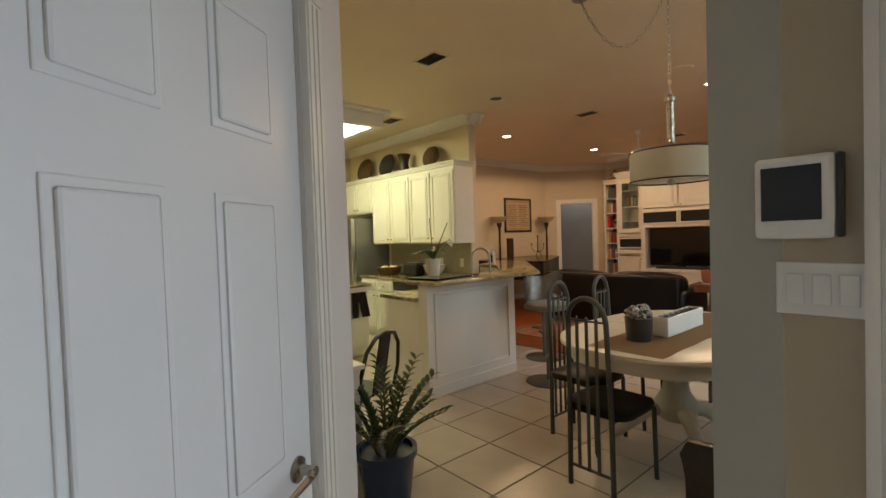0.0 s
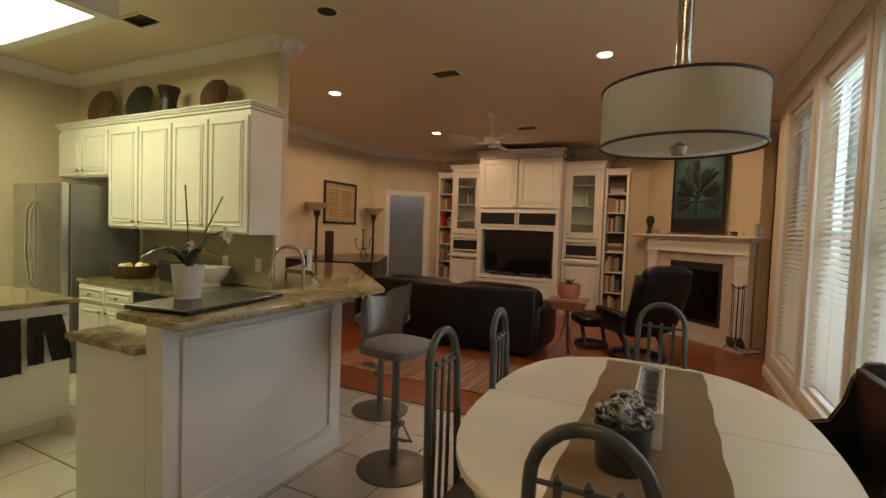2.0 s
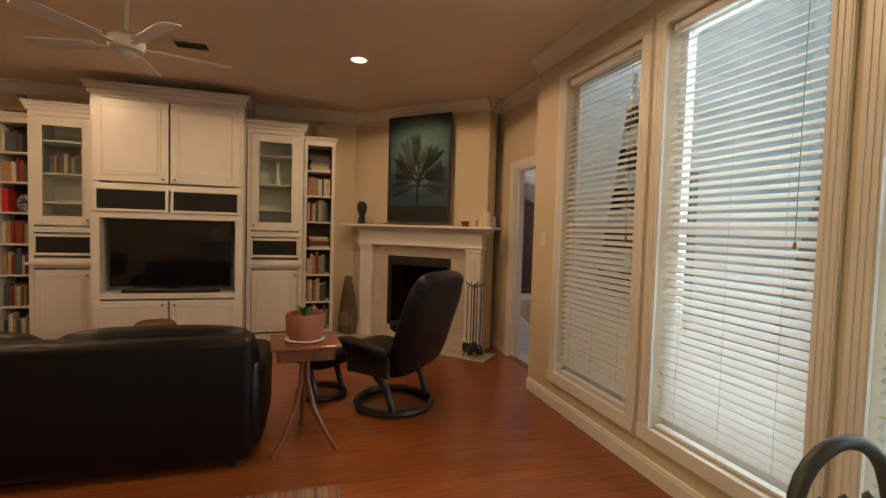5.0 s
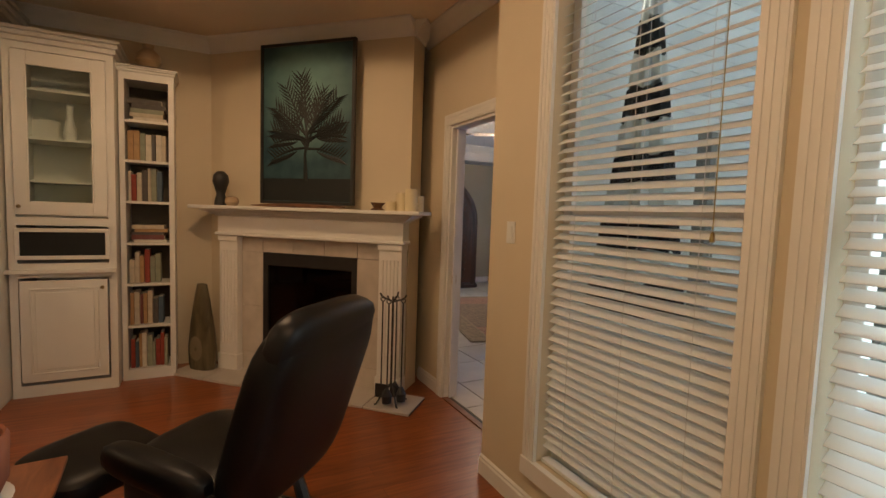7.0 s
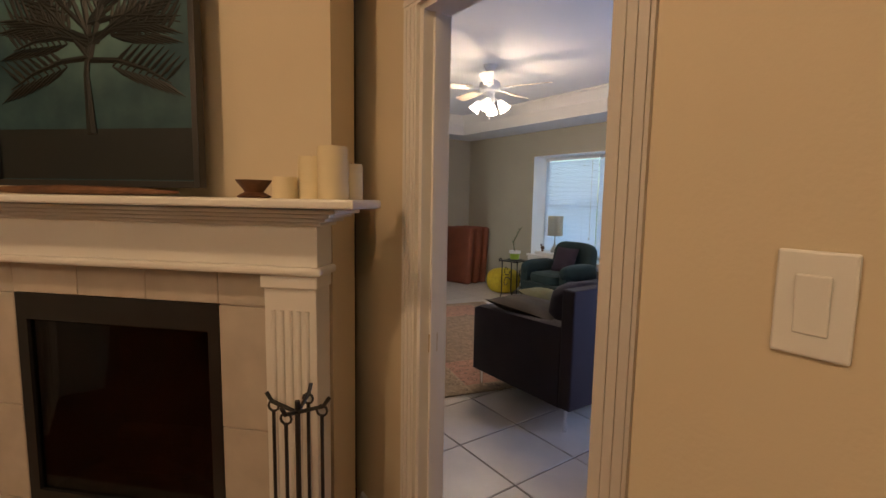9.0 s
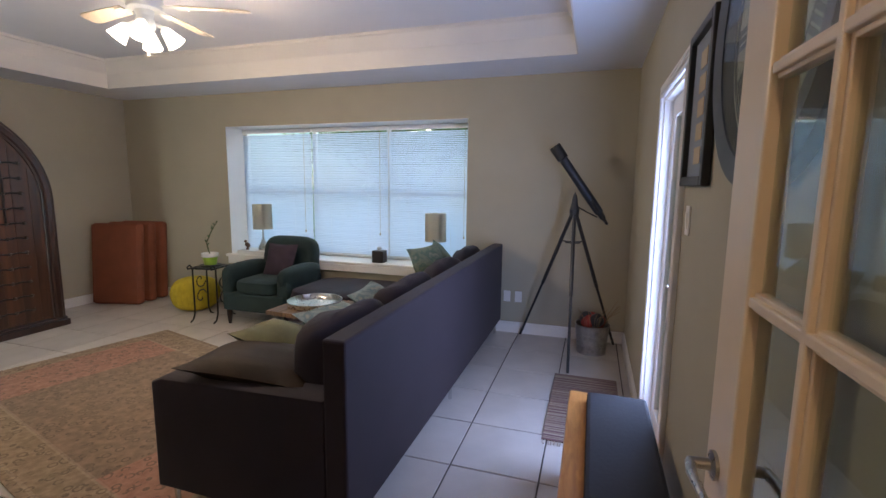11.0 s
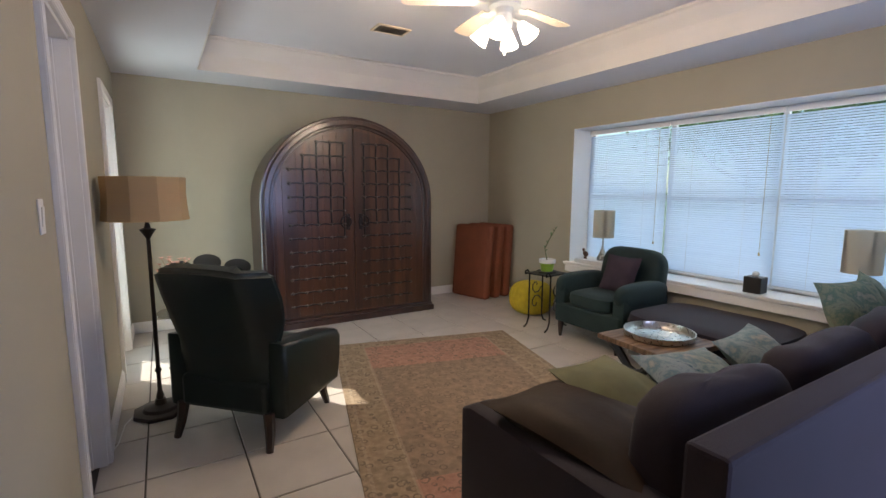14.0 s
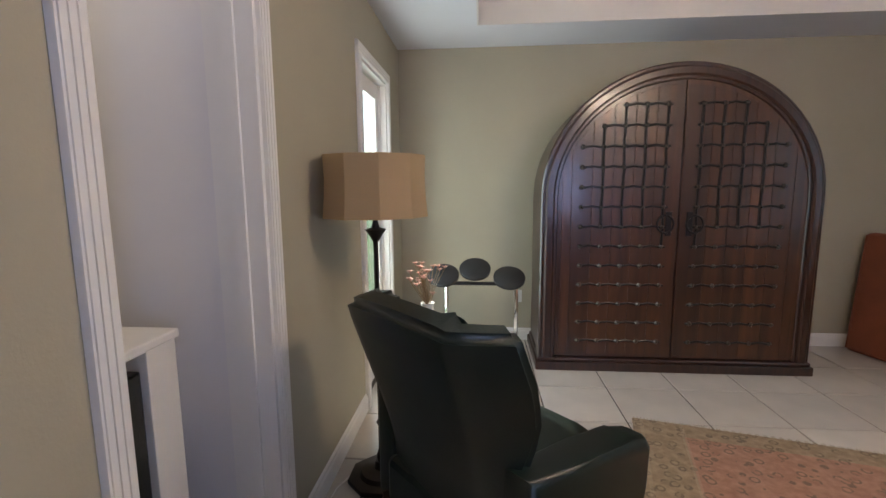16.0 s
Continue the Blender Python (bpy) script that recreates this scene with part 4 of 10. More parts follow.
for k, (a, b) in enumerate(WIN):
    m = Matrix.Translation((XW + 0.09, (a + b) / 2, 0)) @ Matrix.Rotation(radians(-90), 4, "Z")
    window("window_%d" % (k + 1), m, b - a, WZ0, WZ1, "tall white double-hung window behind blinds")
    m = Matrix.Translation((XW + 0.045, (a + b) / 2, 0)) @ Matrix.Rotation(radians(-90), 4, "Z")
    blind("window_blind", "white slatted blind hung in a tall window, half closed", m, b - a - 0.02, WZ0, WZ1, 0.044, 0.05, 33, "slat", "blinds of the living room")
    casing("trim_window_%d" % (k + 1), (XW, 0.83), (XW, 7.0), a - 0.83, b - 0.83, WZ1, "white fluted window casing", 0.085, 0.022, z0=WZ0, sill=True)

# ---- ceiling lights ----
WARM = (1.0, 0.65, 0.37)
# the one at (-1.35, 1.0) is an added light with no known fixture
for x, y in ((-4.66, 5.33), (-4.52, 7.73), (-1.57, 5.20), (-1.55, 7.59), (-1.35, 1.0)):
    t = thing("recessed_light", "round recessed ceiling light, switched on", "ceiling light", "recessed ceiling lights", pose(x, y, H1))
    bm = B()
    lathe(bm, [(0.062, -0.002), (0.085, -0.008), (0.09, -0.001)], seg=28)
    part("trim_ring", bm, M["white"], t, smooth=True)
    bm = B()
    lathe(bm, [(0.0, -0.006), (0.045, -0.006), (0.06, -0.004)], seg=24)
    part("bulb", bm, M["bulb_warm"], t, "warm glowing bulb")
    lamp("can_lamp", "SPOT", (x, y, H1 - 0.02), 22 if y == 1.0 else 46, WARM, 0.05).data.spot_size = radians(168)
for x, y in ((-3.34, 3.63),):
    t = thing("recessed_light", "dark recessed ceiling light, switched off", "ceiling light", "recessed ceiling lights", pose(x, y, H1))
    bm = B()
    lathe(bm, [(0.07, -0.001), (0.085, -0.008), (0.095, -0.001)], seg=28)
    part("trim_ring", bm, M["white"], t, smooth=True)
    bm = B()
    lathe(bm, [(0.0, -0.003), (0.07, -0.003)], seg=24)
    part("baffle", bm, M["black"], t)
t = thing("ceiling_speaker", "round cream ceiling speaker grille", "speaker", "", pose(-1.59, 4.43, H1))
bm = B()
lathe(bm, [(0.0, -0.008), (0.095, -0.008), (0.11, -0.004), (0.112, -0.001)], seg=32)
part("grille", bm, M["ceiling"], t)


def vent(x, y, rz, w=0.30, d=0.2, z=H1):
    t = thing("ceiling_vent", "dark louvred ceiling vent", "vent", "ceiling vents", pose(x, y, z, 0, 0, rz))
    bm = B()
    for a in ((-w / 2, w / 2, -d / 2, -d / 2 + 0.02), (-w / 2, w / 2, d / 2 - 0.02, d / 2), (-w / 2, -w / 2 + 0.02, -d / 2 + 0.02, d / 2 - 0.02), (w / 2 - 0.02, w / 2, -d / 2 + 0.02, d / 2 - 0.02)):
        box(bm, *a, -0.012, -0.001)
    part("frame", bm, M["ceiling"], t)
    bm = B()
    box(bm, -w / 2 + 0.02, w / 2 - 0.02, -d / 2 + 0.02, d / 2 - 0.02, -0.003, -0.001)
    part("backing", bm, M["black"], t)
    for i in range(5):
        bm = B()
        yy = -d / 2 + 0.035 + i * (d - 0.07) / 4
        box(bm, -w / 2 + 0.02, w / 2 - 0.02, -0.011, 0.011, -0.001, 0.001, m=pose(0, yy, -0.009, 35))
        part("slat", bm, M["vent"], t)


for x, y in ((-4.84, 3.18), (-3.09, 5.15), (-3.0, 7.76), (-2.85, 2.25)):
    vent(x, y, 0)


# ---- ceiling fans ----
def ceiling_fan(name, label, at, zc, drop, turn, blade_mat, lights=0):
    t = thing(name, label, "ceiling fan", "", pose(at[0], at[1], zc, 0, 0, turn))
    bm = B()
    lathe(bm, [(0.0, -0.07), (0.035, -0.065), (0.06, -0.03), (0.07, -0.002)], seg=24)
    part("canopy", bm, M["white"], t, smooth=True)
    bm = B()
    tube(bm, [(0, 0, -0.06), (0, 0, -drop)], 0.013, 10)
    part("downrod", bm, M["white"], t, smooth=True)
    bm = B()
    lathe(bm, [(0.0, -0.16), (0.05, -0.155), (0.06, -0.12), (0.10, -0.11), (0.115, -0.07), (0.11, -0.03), (0.07, 0.0), (0.03, 0.012), (0.0, 0.012)], (0, 0, -drop), 28)
    part("motor", bm, M["white"], t, smooth=True)
    for k in range(5):
        q = Matrix.Translation((0, 0, -drop - 0.085)) @ Matrix.Rotation(2 * math.pi * k / 5, 4, "Z")
        bm = B()
        box(bm, 0.10, 0.22, -0.02, 0.02, -0.006, 0.004, 0.003, m=q)
        box(bm, 0.18, 0.26, -0.045, 0.045, -0.004, 0.002, 0.002, m=q)
        iron = part("blade_iron", bm, M["white"], t)
        bm = B()
        outline = [(0.20, -0.05), (0.60, -0.068), (0.645, -0.06), (0.66, -0.035), (0.66, 0.035), (0.645, 0.06), (0.60, 0.068), (0.20, 0.05)]
        prism(bm, outline, 0.002, 0.008, m=q @ Matrix.Rotation(radians(11), 4, "X"))
        part("blade", bm, blade_mat, t)
    if lights:
        bm = B()
        lathe(bm, [(0.0, -0.25), (0.05, -0.24), (0.06, -0.20), (0.05, -0.155)], (0, 0, -drop), 24)
        part("light_hub", bm, M["white"], t, smooth=True)
        for k in range(lights):
            q = Matrix.Translation((0, 0, -drop - 0.20)) @ Matrix.Rotation(2 * math.pi * k / lights + 0.5, 4, "Z") @ Matrix.Translation((0.105, 0, -0.02)) @ Matrix.Rotation(radians(-38), 4, "Y")
            bm = B()
            tube(bm, [q @ Vector((-0.02, 0, 0.05)), q @ Vector((0, 0, 0.0))], 0.012, 8)
            arm = part("light_arm", bm, M["white"], t)
            bm = B()
            lathe(bm, [(0.062, -0.115), (0.058, -0.10), (0.042, -0.05), (0.030, -0.01), (0.02, 0.0)], seg=18, m=q)
            part("shade", bm, M["bulb_shade"], t, "lit frosted glass shade", smooth=True)
            w = t.matrix_world @ q @ Vector((0, 0, -0.16))
            lamp("fan_lamp", "POINT", tuple(w), 10.5, (1.0, 0.76, 0.55), 0.05)
        bm = B()
        tube(bm, [(0.03, 0.02, -drop - 0.24), (0.03, 0.02, -drop - 0.37)], 0.0015, 5)
        lathe(bm, [(0.0, -0.03), (0.008, -0.025), (0.006, 0.0), (0.0, 0.005)], (0.03, 0.02, -drop - 0.37), 8)
        part("pull_chain", bm, M["white"], t)
    return t


ceiling_fan("ceiling_fan", "white five-blade ceiling fan on a rod", (-3.2, 6.83), H1, 0.30, 20, M["white"])

# ---- built-in media wall ----
def panel_door(bm_name, parent, x0, x1, y, z0, z1, knob=None, material="cab", rail=0.07):
    """A framed door in the plane y, seen from -y, with a raised centre panel."""
    bm = B()
    box(bm, x0, x1, y - 0.02, y, z0, z1, 0.003)
    for a in ((x0 + rail - 0.012, x1 - rail + 0.012, z0 + rail - 0.012, z0 + rail), (x0 + rail - 0.012, x1 - rail + 0.012, z1 - rail, z1 - rail + 0.012), (x0 + rail - 0.012, x0 + rail, z0 + rail, z1 - rail), (x1 - rail, x1 - rail + 0.012, z0 + rail, z1 - rail)):
        box(bm, a[0], a[1], y - 0.030, y - 0.018, a[2], a[3], 0.004)
    d = part(bm_name, bm, M[material], parent)
    bm = B()
    box(bm, x0 + rail + 0.018, x1 - rail - 0.018, y - 0.0265, y - 0.019, z0 + rail + 0.018, z1 - rail - 0.018, 0.006)
    part("panel", bm, M[material], d)
    if knob:
        bm = B()
        lathe(bm, [(0.005, 0.0), (0.005, 0.012), (0.013, 0.018), (0.014, 0.026), (0.008, 0.031), (0.0, 0.032)], seg=12, m=pose(knob[0], y - 0.02, knob[1], 90))
        part("knob", bm, M["knob"], d, "brass knob", smooth=True)
    return d


def grille(parent, x0, x1, y, z0, z1):
    bm = B()
    for a in ((x0, x1, z0, z0 + 0.03), (x0, x1, z1 - 0.03, z1), (x0, x0 + 0.03, z0 + 0.03, z1 - 0.03), (x1 - 0.03, x1, z0 + 0.03, z1 - 0.03)):
        box(bm, a[0], a[1], y - 0.022, y, a[2], a[3], 0.004)
    f = part("grille_frame", bm, M["cab"], parent)
    bm = B()
    box(bm, x0 + 0.03, x1 - 0.03, y - 0.012, y - 0.004, z0 + 0.03, z1 - 0.03)
    part("cloth", bm, M["speaker"], f, "dark speaker cloth")


def cornice(bm, x0, x1, y0, y1, z, h=0.07, d=0.05):
    box(bm, x0 - d * 0.4, x1 + d * 0.4, y0 - d * 0.4, y1, z - h, z - h * 0.6, 0.006)
    box(bm, x0 - d * 0.75, x1 + d * 0.75, y0 - d * 0.75, y1, z - h * 0.6, z - h * 0.25, 0.01)
    box(bm, x0 - d, x1 + d, y0 - d, y1, z - h * 0.25, z, 0.004)


YB = 9.745
BOOKC = [(0.30, 0.05, 0.03), (0.55, 0.48, 0.36), (0.10, 0.09, 0.08), (0.42, 0.26, 0.12), (0.08, 0.12, 0.16), (0.65, 0.60, 0.50), (0.18, 0.06, 0.05), (0.28, 0.30, 0.22)]
for k, c in enumerate(BOOKC):
    M["book%d" % k] = mat("book_cover_%d" % k, c, 0.6, vary=0.15, scale=20)
rnd = random.Random(4)


def book(x, y, z, w, d, h, lean=0.0, flat=False):
    t = thing("book", "book standing on a shelf of the built-in bookcase" if not flat else "book lying in a stack on a shelf", "book", "books on the shelves", pose(x, y, z, 0, lean, 0) if not flat else pose(x, y, z))
    c = M["book%d" % rnd.randrange(len(BOOKC))]
    bm = B()
    if flat:
        box(bm, -w / 2, w / 2, -d / 2, d / 2, 0.0, h, 0.002)
        part("cover", bm, c, t)
        bm = B()
        box(bm, -w / 2 + 0.004, w / 2 + 0.001, -d / 2 + 0.006, d / 2 - 0.003, 0.004, h - 0.004)
        part("page_block", bm, M["paper"], t)
    else:
        box(bm, -w / 2, w / 2, -d / 2, d / 2, 0.0, h, 0.003)
        part("cover", bm, c, t)
        bm = B()
        box(bm, -w / 2 + 0.003, w / 2 - 0.003, -d / 2 + 0.004, d / 2 + 0.001, 0.004, h + 0.001)
        part("page_block", bm, M["paper"], t)


def shelf_of_books(x0, x1, y, z, room, fill=1.0):
    x = x0 + 0.012
    stop = x0 + (x1 - x0) * fill
    while x < stop - 0.03:
        w, h = rnd.uniform(0.018, 0.045), rnd.uniform(0.6, 0.88) * room
        if x + w > stop - 0.006:
            break
        book(x + w / 2, y + rnd.uniform(0.075, 0.10), z + 0.001, w, 0.14, h)
        x += w + 0.0025


def bookcase(x0, x1, label, fills):
    yf, z1 = 9.42, 2.58
    t = thing("bookcase", label, "bookcase", "built-in media wall", pose(0, 0, 0))
    bm = B()
    box(bm, x0, x0 + 0.04, yf, YB, 0, z1)
    part("side", bm, M["cab"], t)
    bm = B()
    box(bm, x1 - 0.04, x1, yf, YB, 0, z1)
    part("side", bm, M["cab"], t)
    bm = B()
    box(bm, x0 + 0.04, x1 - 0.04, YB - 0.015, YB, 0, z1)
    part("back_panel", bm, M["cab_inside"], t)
    bm = B()
    box(bm, x0 + 0.04, x1 - 0.04, yf, YB - 0.016, 0, 0.09)
    part("plinth", bm, M["cab"], t)
    bm = B()
    box(bm, x0 + 0.04, x1 - 0.04, yf, YB - 0.016, z1 - 0.06, z1)
    cornice(bm, x0, x1, yf, YB, z1 + 0.05, 0.05, 0.03)
    part("top", bm, M["cab"], t)
    levels = [0.09, 0.47, 0.83, 1.18, 1.53, 1.87, 2.20, 2.52]
    for z in levels[1:-1]:
        bm = B()
        box(bm, x0 + 0.04, x1 - 0.04, yf + 0.01, YB - 0.016, z - 0.022, z, 0.002)
        part("shelf", bm, M["cab"], t)
    for i, f in enumerate(fills):
        room = levels[i + 1] - levels[i] - 0.022
        if f > 0:
            shelf_of_books(x0 + 0.04, x1 - 0.04, yf + 0.03, levels[i], room, f)
        elif f < 0:
            z = levels[i] + 0.001
            for q in range(int(-f)):
                h = rnd.uniform(0.02, 0.04)
                book((x0 + x1) / 2 + rnd.uniform(-0.02, 0.02), yf + 0.14, z, x1 - x0 - 0.15, 0.2, h, flat=True)
                z += h + 0.001
    return t


bookcase(-5.30, -4.93, "white built-in bookcase full of books", [0.95, 0.8, 0.95, 0.95, 0, 0.95, 0.8])
bookcase(-2.03, -1.64, "white built-in bookcase full of books and stacks", [0.95, 0.95, 0.9, -5, 0.9, 0.95, -5])


def side_tower(x0, x1, label):
    yf, z1 = 9.28, 2.72
    t = thing("display_cabinet", label, "cabinet", "built-in media wall", pose(0, 0, 0))
    bm = B()
    box(bm, x0, x0 + 0.05, yf, YB, 0, z1 - 0.06)
    box(bm, x1 - 0.05, x1, yf, YB, 0, z1 - 0.06)
    box(bm, x0 + 0.05, x1 - 0.05, YB - 0.02, YB, 0, z1 - 0.06)
    box(bm, x0 + 0.05, x1 - 0.05, yf, YB - 0.021, 0, 0.09)
    box(bm, x0 + 0.05, x1 - 0.05, yf, YB - 0.021, 0.92, 1.03)
    box(bm, x0 + 0.05, x1 - 0.05, yf, YB - 0.021, 1.32, 1.38)
    box(bm, x0 + 0.05, x1 - 0.05, yf, YB - 0.021, z1 - 0.12, z1 - 0.06)
    cornice(bm, x0, x1, yf, YB, z1 + 0.03, 0.10, 0.05)
    part("body", bm, M["cab"], t)
    bm = B()
    box(bm, x0 - 0.02, x1 + 0.0, yf - 0.05, yf - 0.001, 0.955, 0.985, 0.006)
    part("ledge", bm, M["cab"], t)
    panel_door("cabinet_door", t, x0 + 0.06, x1 - 0.06, yf, 0.12, 0.90, (x1 - 0.09, 0.84))
    grille(t, x0 + 0.04, x1 - 0.04, yf, 1.06, 1.30)
    bm = B()
    f0, f1, fz0, fz1 = x0 + 0.05, x1 - 0.05, 1.40, z1 - 0.13
    for a in ((f0, f0 + 0.09, fz0, fz1), (f1 - 0.09, f1, fz0, fz1), (f0 + 0.09, f1 - 0.09, fz0, fz0 + 0.10), (f0 + 0.09, f1 - 0.09, fz1 - 0.10, fz1)):
        box(bm, a[0], a[1], yf - 0.022, yf - 0.001, a[2], a[3], 0.003)
    for a in ((f0 + 0.08, f0 + 0.092, fz0 + 0.09, fz1 - 0.09), (f1 - 0.092, f1 - 0.08, fz0 + 0.09, fz1 - 0.09)):
        box(bm, a[0], a[1], yf - 0.032, yf - 0.02, a[2], a[3], 0.004)
    d = part("glass_door", bm, M["cab"], t)
    bm = B()
    box(bm, f0 + 0.085, f1 - 0.085, yf - 0.014, yf - 0.010, fz0 + 0.09, fz1 - 0.09)
    part("pane", bm, M["glass"], d).visible_shadow = False
    bm = B()
    lathe(bm, [(0.005, 0.0), (0.005, 0.012), (0.013, 0.018), (0.014, 0.026), (0.0, 0.032)], seg=12, m=pose(f1 - 0.03 if x0 < -4 else f0 + 0.03, yf - 0.022, fz0 + 0.06, 90))
    part("knob", bm, M["knob"], d, "brass knob", smooth=True)
    for z in (1.66, 1.98, 2.34):
        bm = B()
        box(bm, x0 + 0.051, x1 - 0.051, yf + 0.04, YB - 0.022, z - 0.018, z)
        part("shelf", bm, M["cab"], t)
    return t


side_tower(-4.92, -4.27, "white built-in cabinet with a glass door over a panelled door")
side_tower(-2.70, -2.04, "white built-in cabinet with a glass door over a panelled door")
shelf_of_books(-4.80, -4.42, 9.40, 1.98, 0.30, 0.95)
# tall middle section round the television
tvx0, tvx1, yf = -4.235, -2.715, 9.0
t = thing("media_cabinet", "tall white built-in television cabinet with panelled doors", "cabinet", "built-in media wall", pose(0, 0, 0))
bm = B()
box(bm, tvx0, tvx0 + 0.08, yf, YB, 0, 2.86)
box(bm, tvx1 - 0.08, tvx1, yf, YB, 0, 2.86)
box(bm, tvx0 + 0.08, tvx1 - 0.08, yf + 0.36, YB, 0, 2.86)
box(bm, tvx0 + 0.08, tvx1 - 0.08, yf, yf + 0.359, 0, 0.09)
box(bm, tvx0 + 0.08, tvx1 - 0.08, yf, yf + 0.359, 0.60, 0.66)
box(bm, tvx0 + 0.08, tvx1 - 0.08, yf, yf + 0.359, 1.50, 1.58)
box(bm, tvx0 + 0.08, tvx1 - 0.08, yf, yf + 0.359, 1.82, 1.88)
box(bm, tvx0 + 0.08, tvx1 - 0.08, yf, yf + 0.359, 2.80, 2.86)
cornice(bm, tvx0, tvx1, yf, YB, 2.95, 0.12, 0.07)
part("body", bm, M["cab"], t)
mx = (tvx0 + tvx1) / 2
for a, b, kx in ((tvx0 + 0.03, mx - 0.01, mx - 0.06), (mx + 0.01, tvx1 - 0.03, mx + 0.06)):
    panel_door("upper_door", t, a, b, yf, 1.90, 2.79, (kx, 1.94), rail=0.085)
    panel_door("lower_door", t, a, b, yf, 0.12, 0.58, (kx, 0.53))
    grille(t, a, b, yf, 1.57, 1.84)
t = thing("television", "black flat-screen television set in the cabinet", "television", "", pose(mx, yf + 0.12, 0.665))
bm = B()
box(bm, -0.62, 0.62, -0.025, 0.03, 0.06, 0.815, 0.006)
part("casing", bm, M["black_gloss"], t)
bm = B()
box(bm, -0.60, 0.60, -0.0275, -0.0255, 0.085, 0.795)
part("screen", bm, M["screen"], t, "dark glossy screen")
bm = B()
box(bm, -0.25, 0.25, -0.11, 0.11, 0.0, 0.012, 0.004)
box(bm, -0.05, 0.05, -0.01, 0.04, 0.012, 0.10, 0.004)
part("stand", bm, M["black_gloss"], t)
t = thing("soundbar", "black soundbar in front of the television", "speaker", "", pose(mx + 0.02, yf + 0.03, 0.661))
bm = B()
box(bm, -0.5, 0.5, -0.025, 0.025, 0.0, 0.05, 0.012)
part("body", bm, M["black"], t)

# ---- fireplace, built in a frame with x along the breast and y into the wall ----
FM = Matrix.Translation((-0.57, 8.91, 0)) @ Matrix.Rotation(radians(-45), 4, "Z")
t = thing("fireplace", "white wooden mantelpiece round a black firebox with pale stone tiles", "fireplace", "", FM @ Matrix.Translation((0, -0.045, 0)))
wd = 0.47
bm = B()
box(bm, -wd, wd, -0.012, 0.004, 0.19, 0.24)
box(bm, -wd, wd, -0.012, 0.004, 1.00, 1.11)
box(bm, -wd, -wd + 0.05, -0.012, 0.004, 0.24, 1.00)
box(bm, wd - 0.05, wd, -0.012, 0.004, 0.24, 1.00)
part("firebox_frame", bm, M["black"], t)
bm = B()
for a in ((-wd, -wd + 0.02, 0.0, 0.48, 0.19, 1.11), (wd - 0.02, wd, 0.0, 0.48, 0.19, 1.11), (-wd, wd, 0.46, 0.48, 0.19, 1.11), (-wd, wd, 0.0, 0.46, 0.17, 0.19), (-wd, wd, 0.0, 0.46, 1.11, 1.13)):
    box(bm, *a)
part("firebox", bm, M["soot"], t)
bm = B()
box(bm, -wd + 0.06, wd - 0.06, 0.004, 0.008, 0.25, 0.99)
part("glass_door", bm, M["dark_glass"], t)
for k in range(3):
    bm = B()
    tube(bm, [(-0.25 + 0.04 * k, 0.18 + 0.08 * (k % 2), 0.29 + 0.07 * k), (0.25 - 0.03 * k, 0.2 - 0.06 * (k % 2), 0.29 + 0.07 * k)], [0.045, 0.05], 8)
    part("log", bm, M["log"], t)
# stone tiles round the firebox
xs = [-0.68, -wd - 0.003]
def stone(x0, x1, z0, z1):
    bm = B()
    box(bm, x0 + 0.0015, x1 - 0.0015, -0.015, 0.03, z0 + 0.0015, z1 - 0.0015, 0.003, seg=1)
    part("stone_tile", bm, M["stone"], t)
for z0, z1 in ((0.0, 0.19), (0.19, 0.62), (0.62, 1.11), (1.11, 1.28)):
    stone(-0.70, -0.472, z0, z1)
    stone(0.472, 0.70, z0, z1)
for k in range(2):
    stone(-0.472 + 0.472 * k, 0.472 * k, 0.0, 0.188)
for k in range(3):
    stone(-0.472 + 0.3147 * k, -0.472 + 0.3147 * (k + 1), 1.112, 1.28)
for s in (-1, 1):
    bm = B()
    c = s * 0.80
    box(bm, c - 0.10, c + 0.10, -0.075, 0.04, 0.16, 1.25, 0.004)
    box(bm, c - 0.11, c + 0.11, -0.09, 0.04, 0.0, 0.16, 0.006)
    box(bm, c - 0.108, c + 0.108, -0.088, 0.04, 1.2, 1.25, 0.006)
    shaft = part("pilaster", bm, M["white"], t)
    for q in range(5):
        x = c - 0.064 + q * 0.032
        bm = B()
        tube(bm, [(x, -0.076, 0.26), (x, -0.076, 1.12)], 0.009, 8)
        part("reed", bm, M["white"], shaft, smooth=True)
bm = B()
box(bm, -0.91, 0.91, -0.085, 0.04, 1.28, 1.43, 0.004)
part("frieze", bm, M["white"], t)
bm = B()
box(bm, -0.93, 0.93, -0.105, 0.04, 1.25, 1.28, 0.01)
part("lower_moulding", bm, M["white"], t)
for k in range(4):
    bm = B()
    box(bm, -0.93 - 0.03 * k, 0.93 + 0.03 * k, -0.10 - 0.03 * k, 0.04, 1.425 + 0.015 * k, 1.439 + 0.015 * k, 0.004)
    part("step_moulding", bm, M["white"], t)
bm = B()
box(bm, -1.10, 1.10, -0.24, 0.045, 1.488, 1.518, 0.008)
part("mantel_shelf", bm, M["white"], t)
hearth = tagged(new("hearth"), "low hearth of pale square tiles", "", "", "structure")
hearth.matrix_world = FM
for k in range(6):
    bm = B()
    x0 = -1.20 + 0.385 * k
    box(bm, x0 + 0.003, x0 + 0.382, -0.41, -0.063, 0.0, 0.02, 0.003, seg=1)
    part("tile", bm, M["tile"], hearth)
bm = B()
box(bm, -1.20, 1.11, -0.405, -0.065, 0.001, 0.014)
part("grout_bed", bm, M["grout"], hearth)
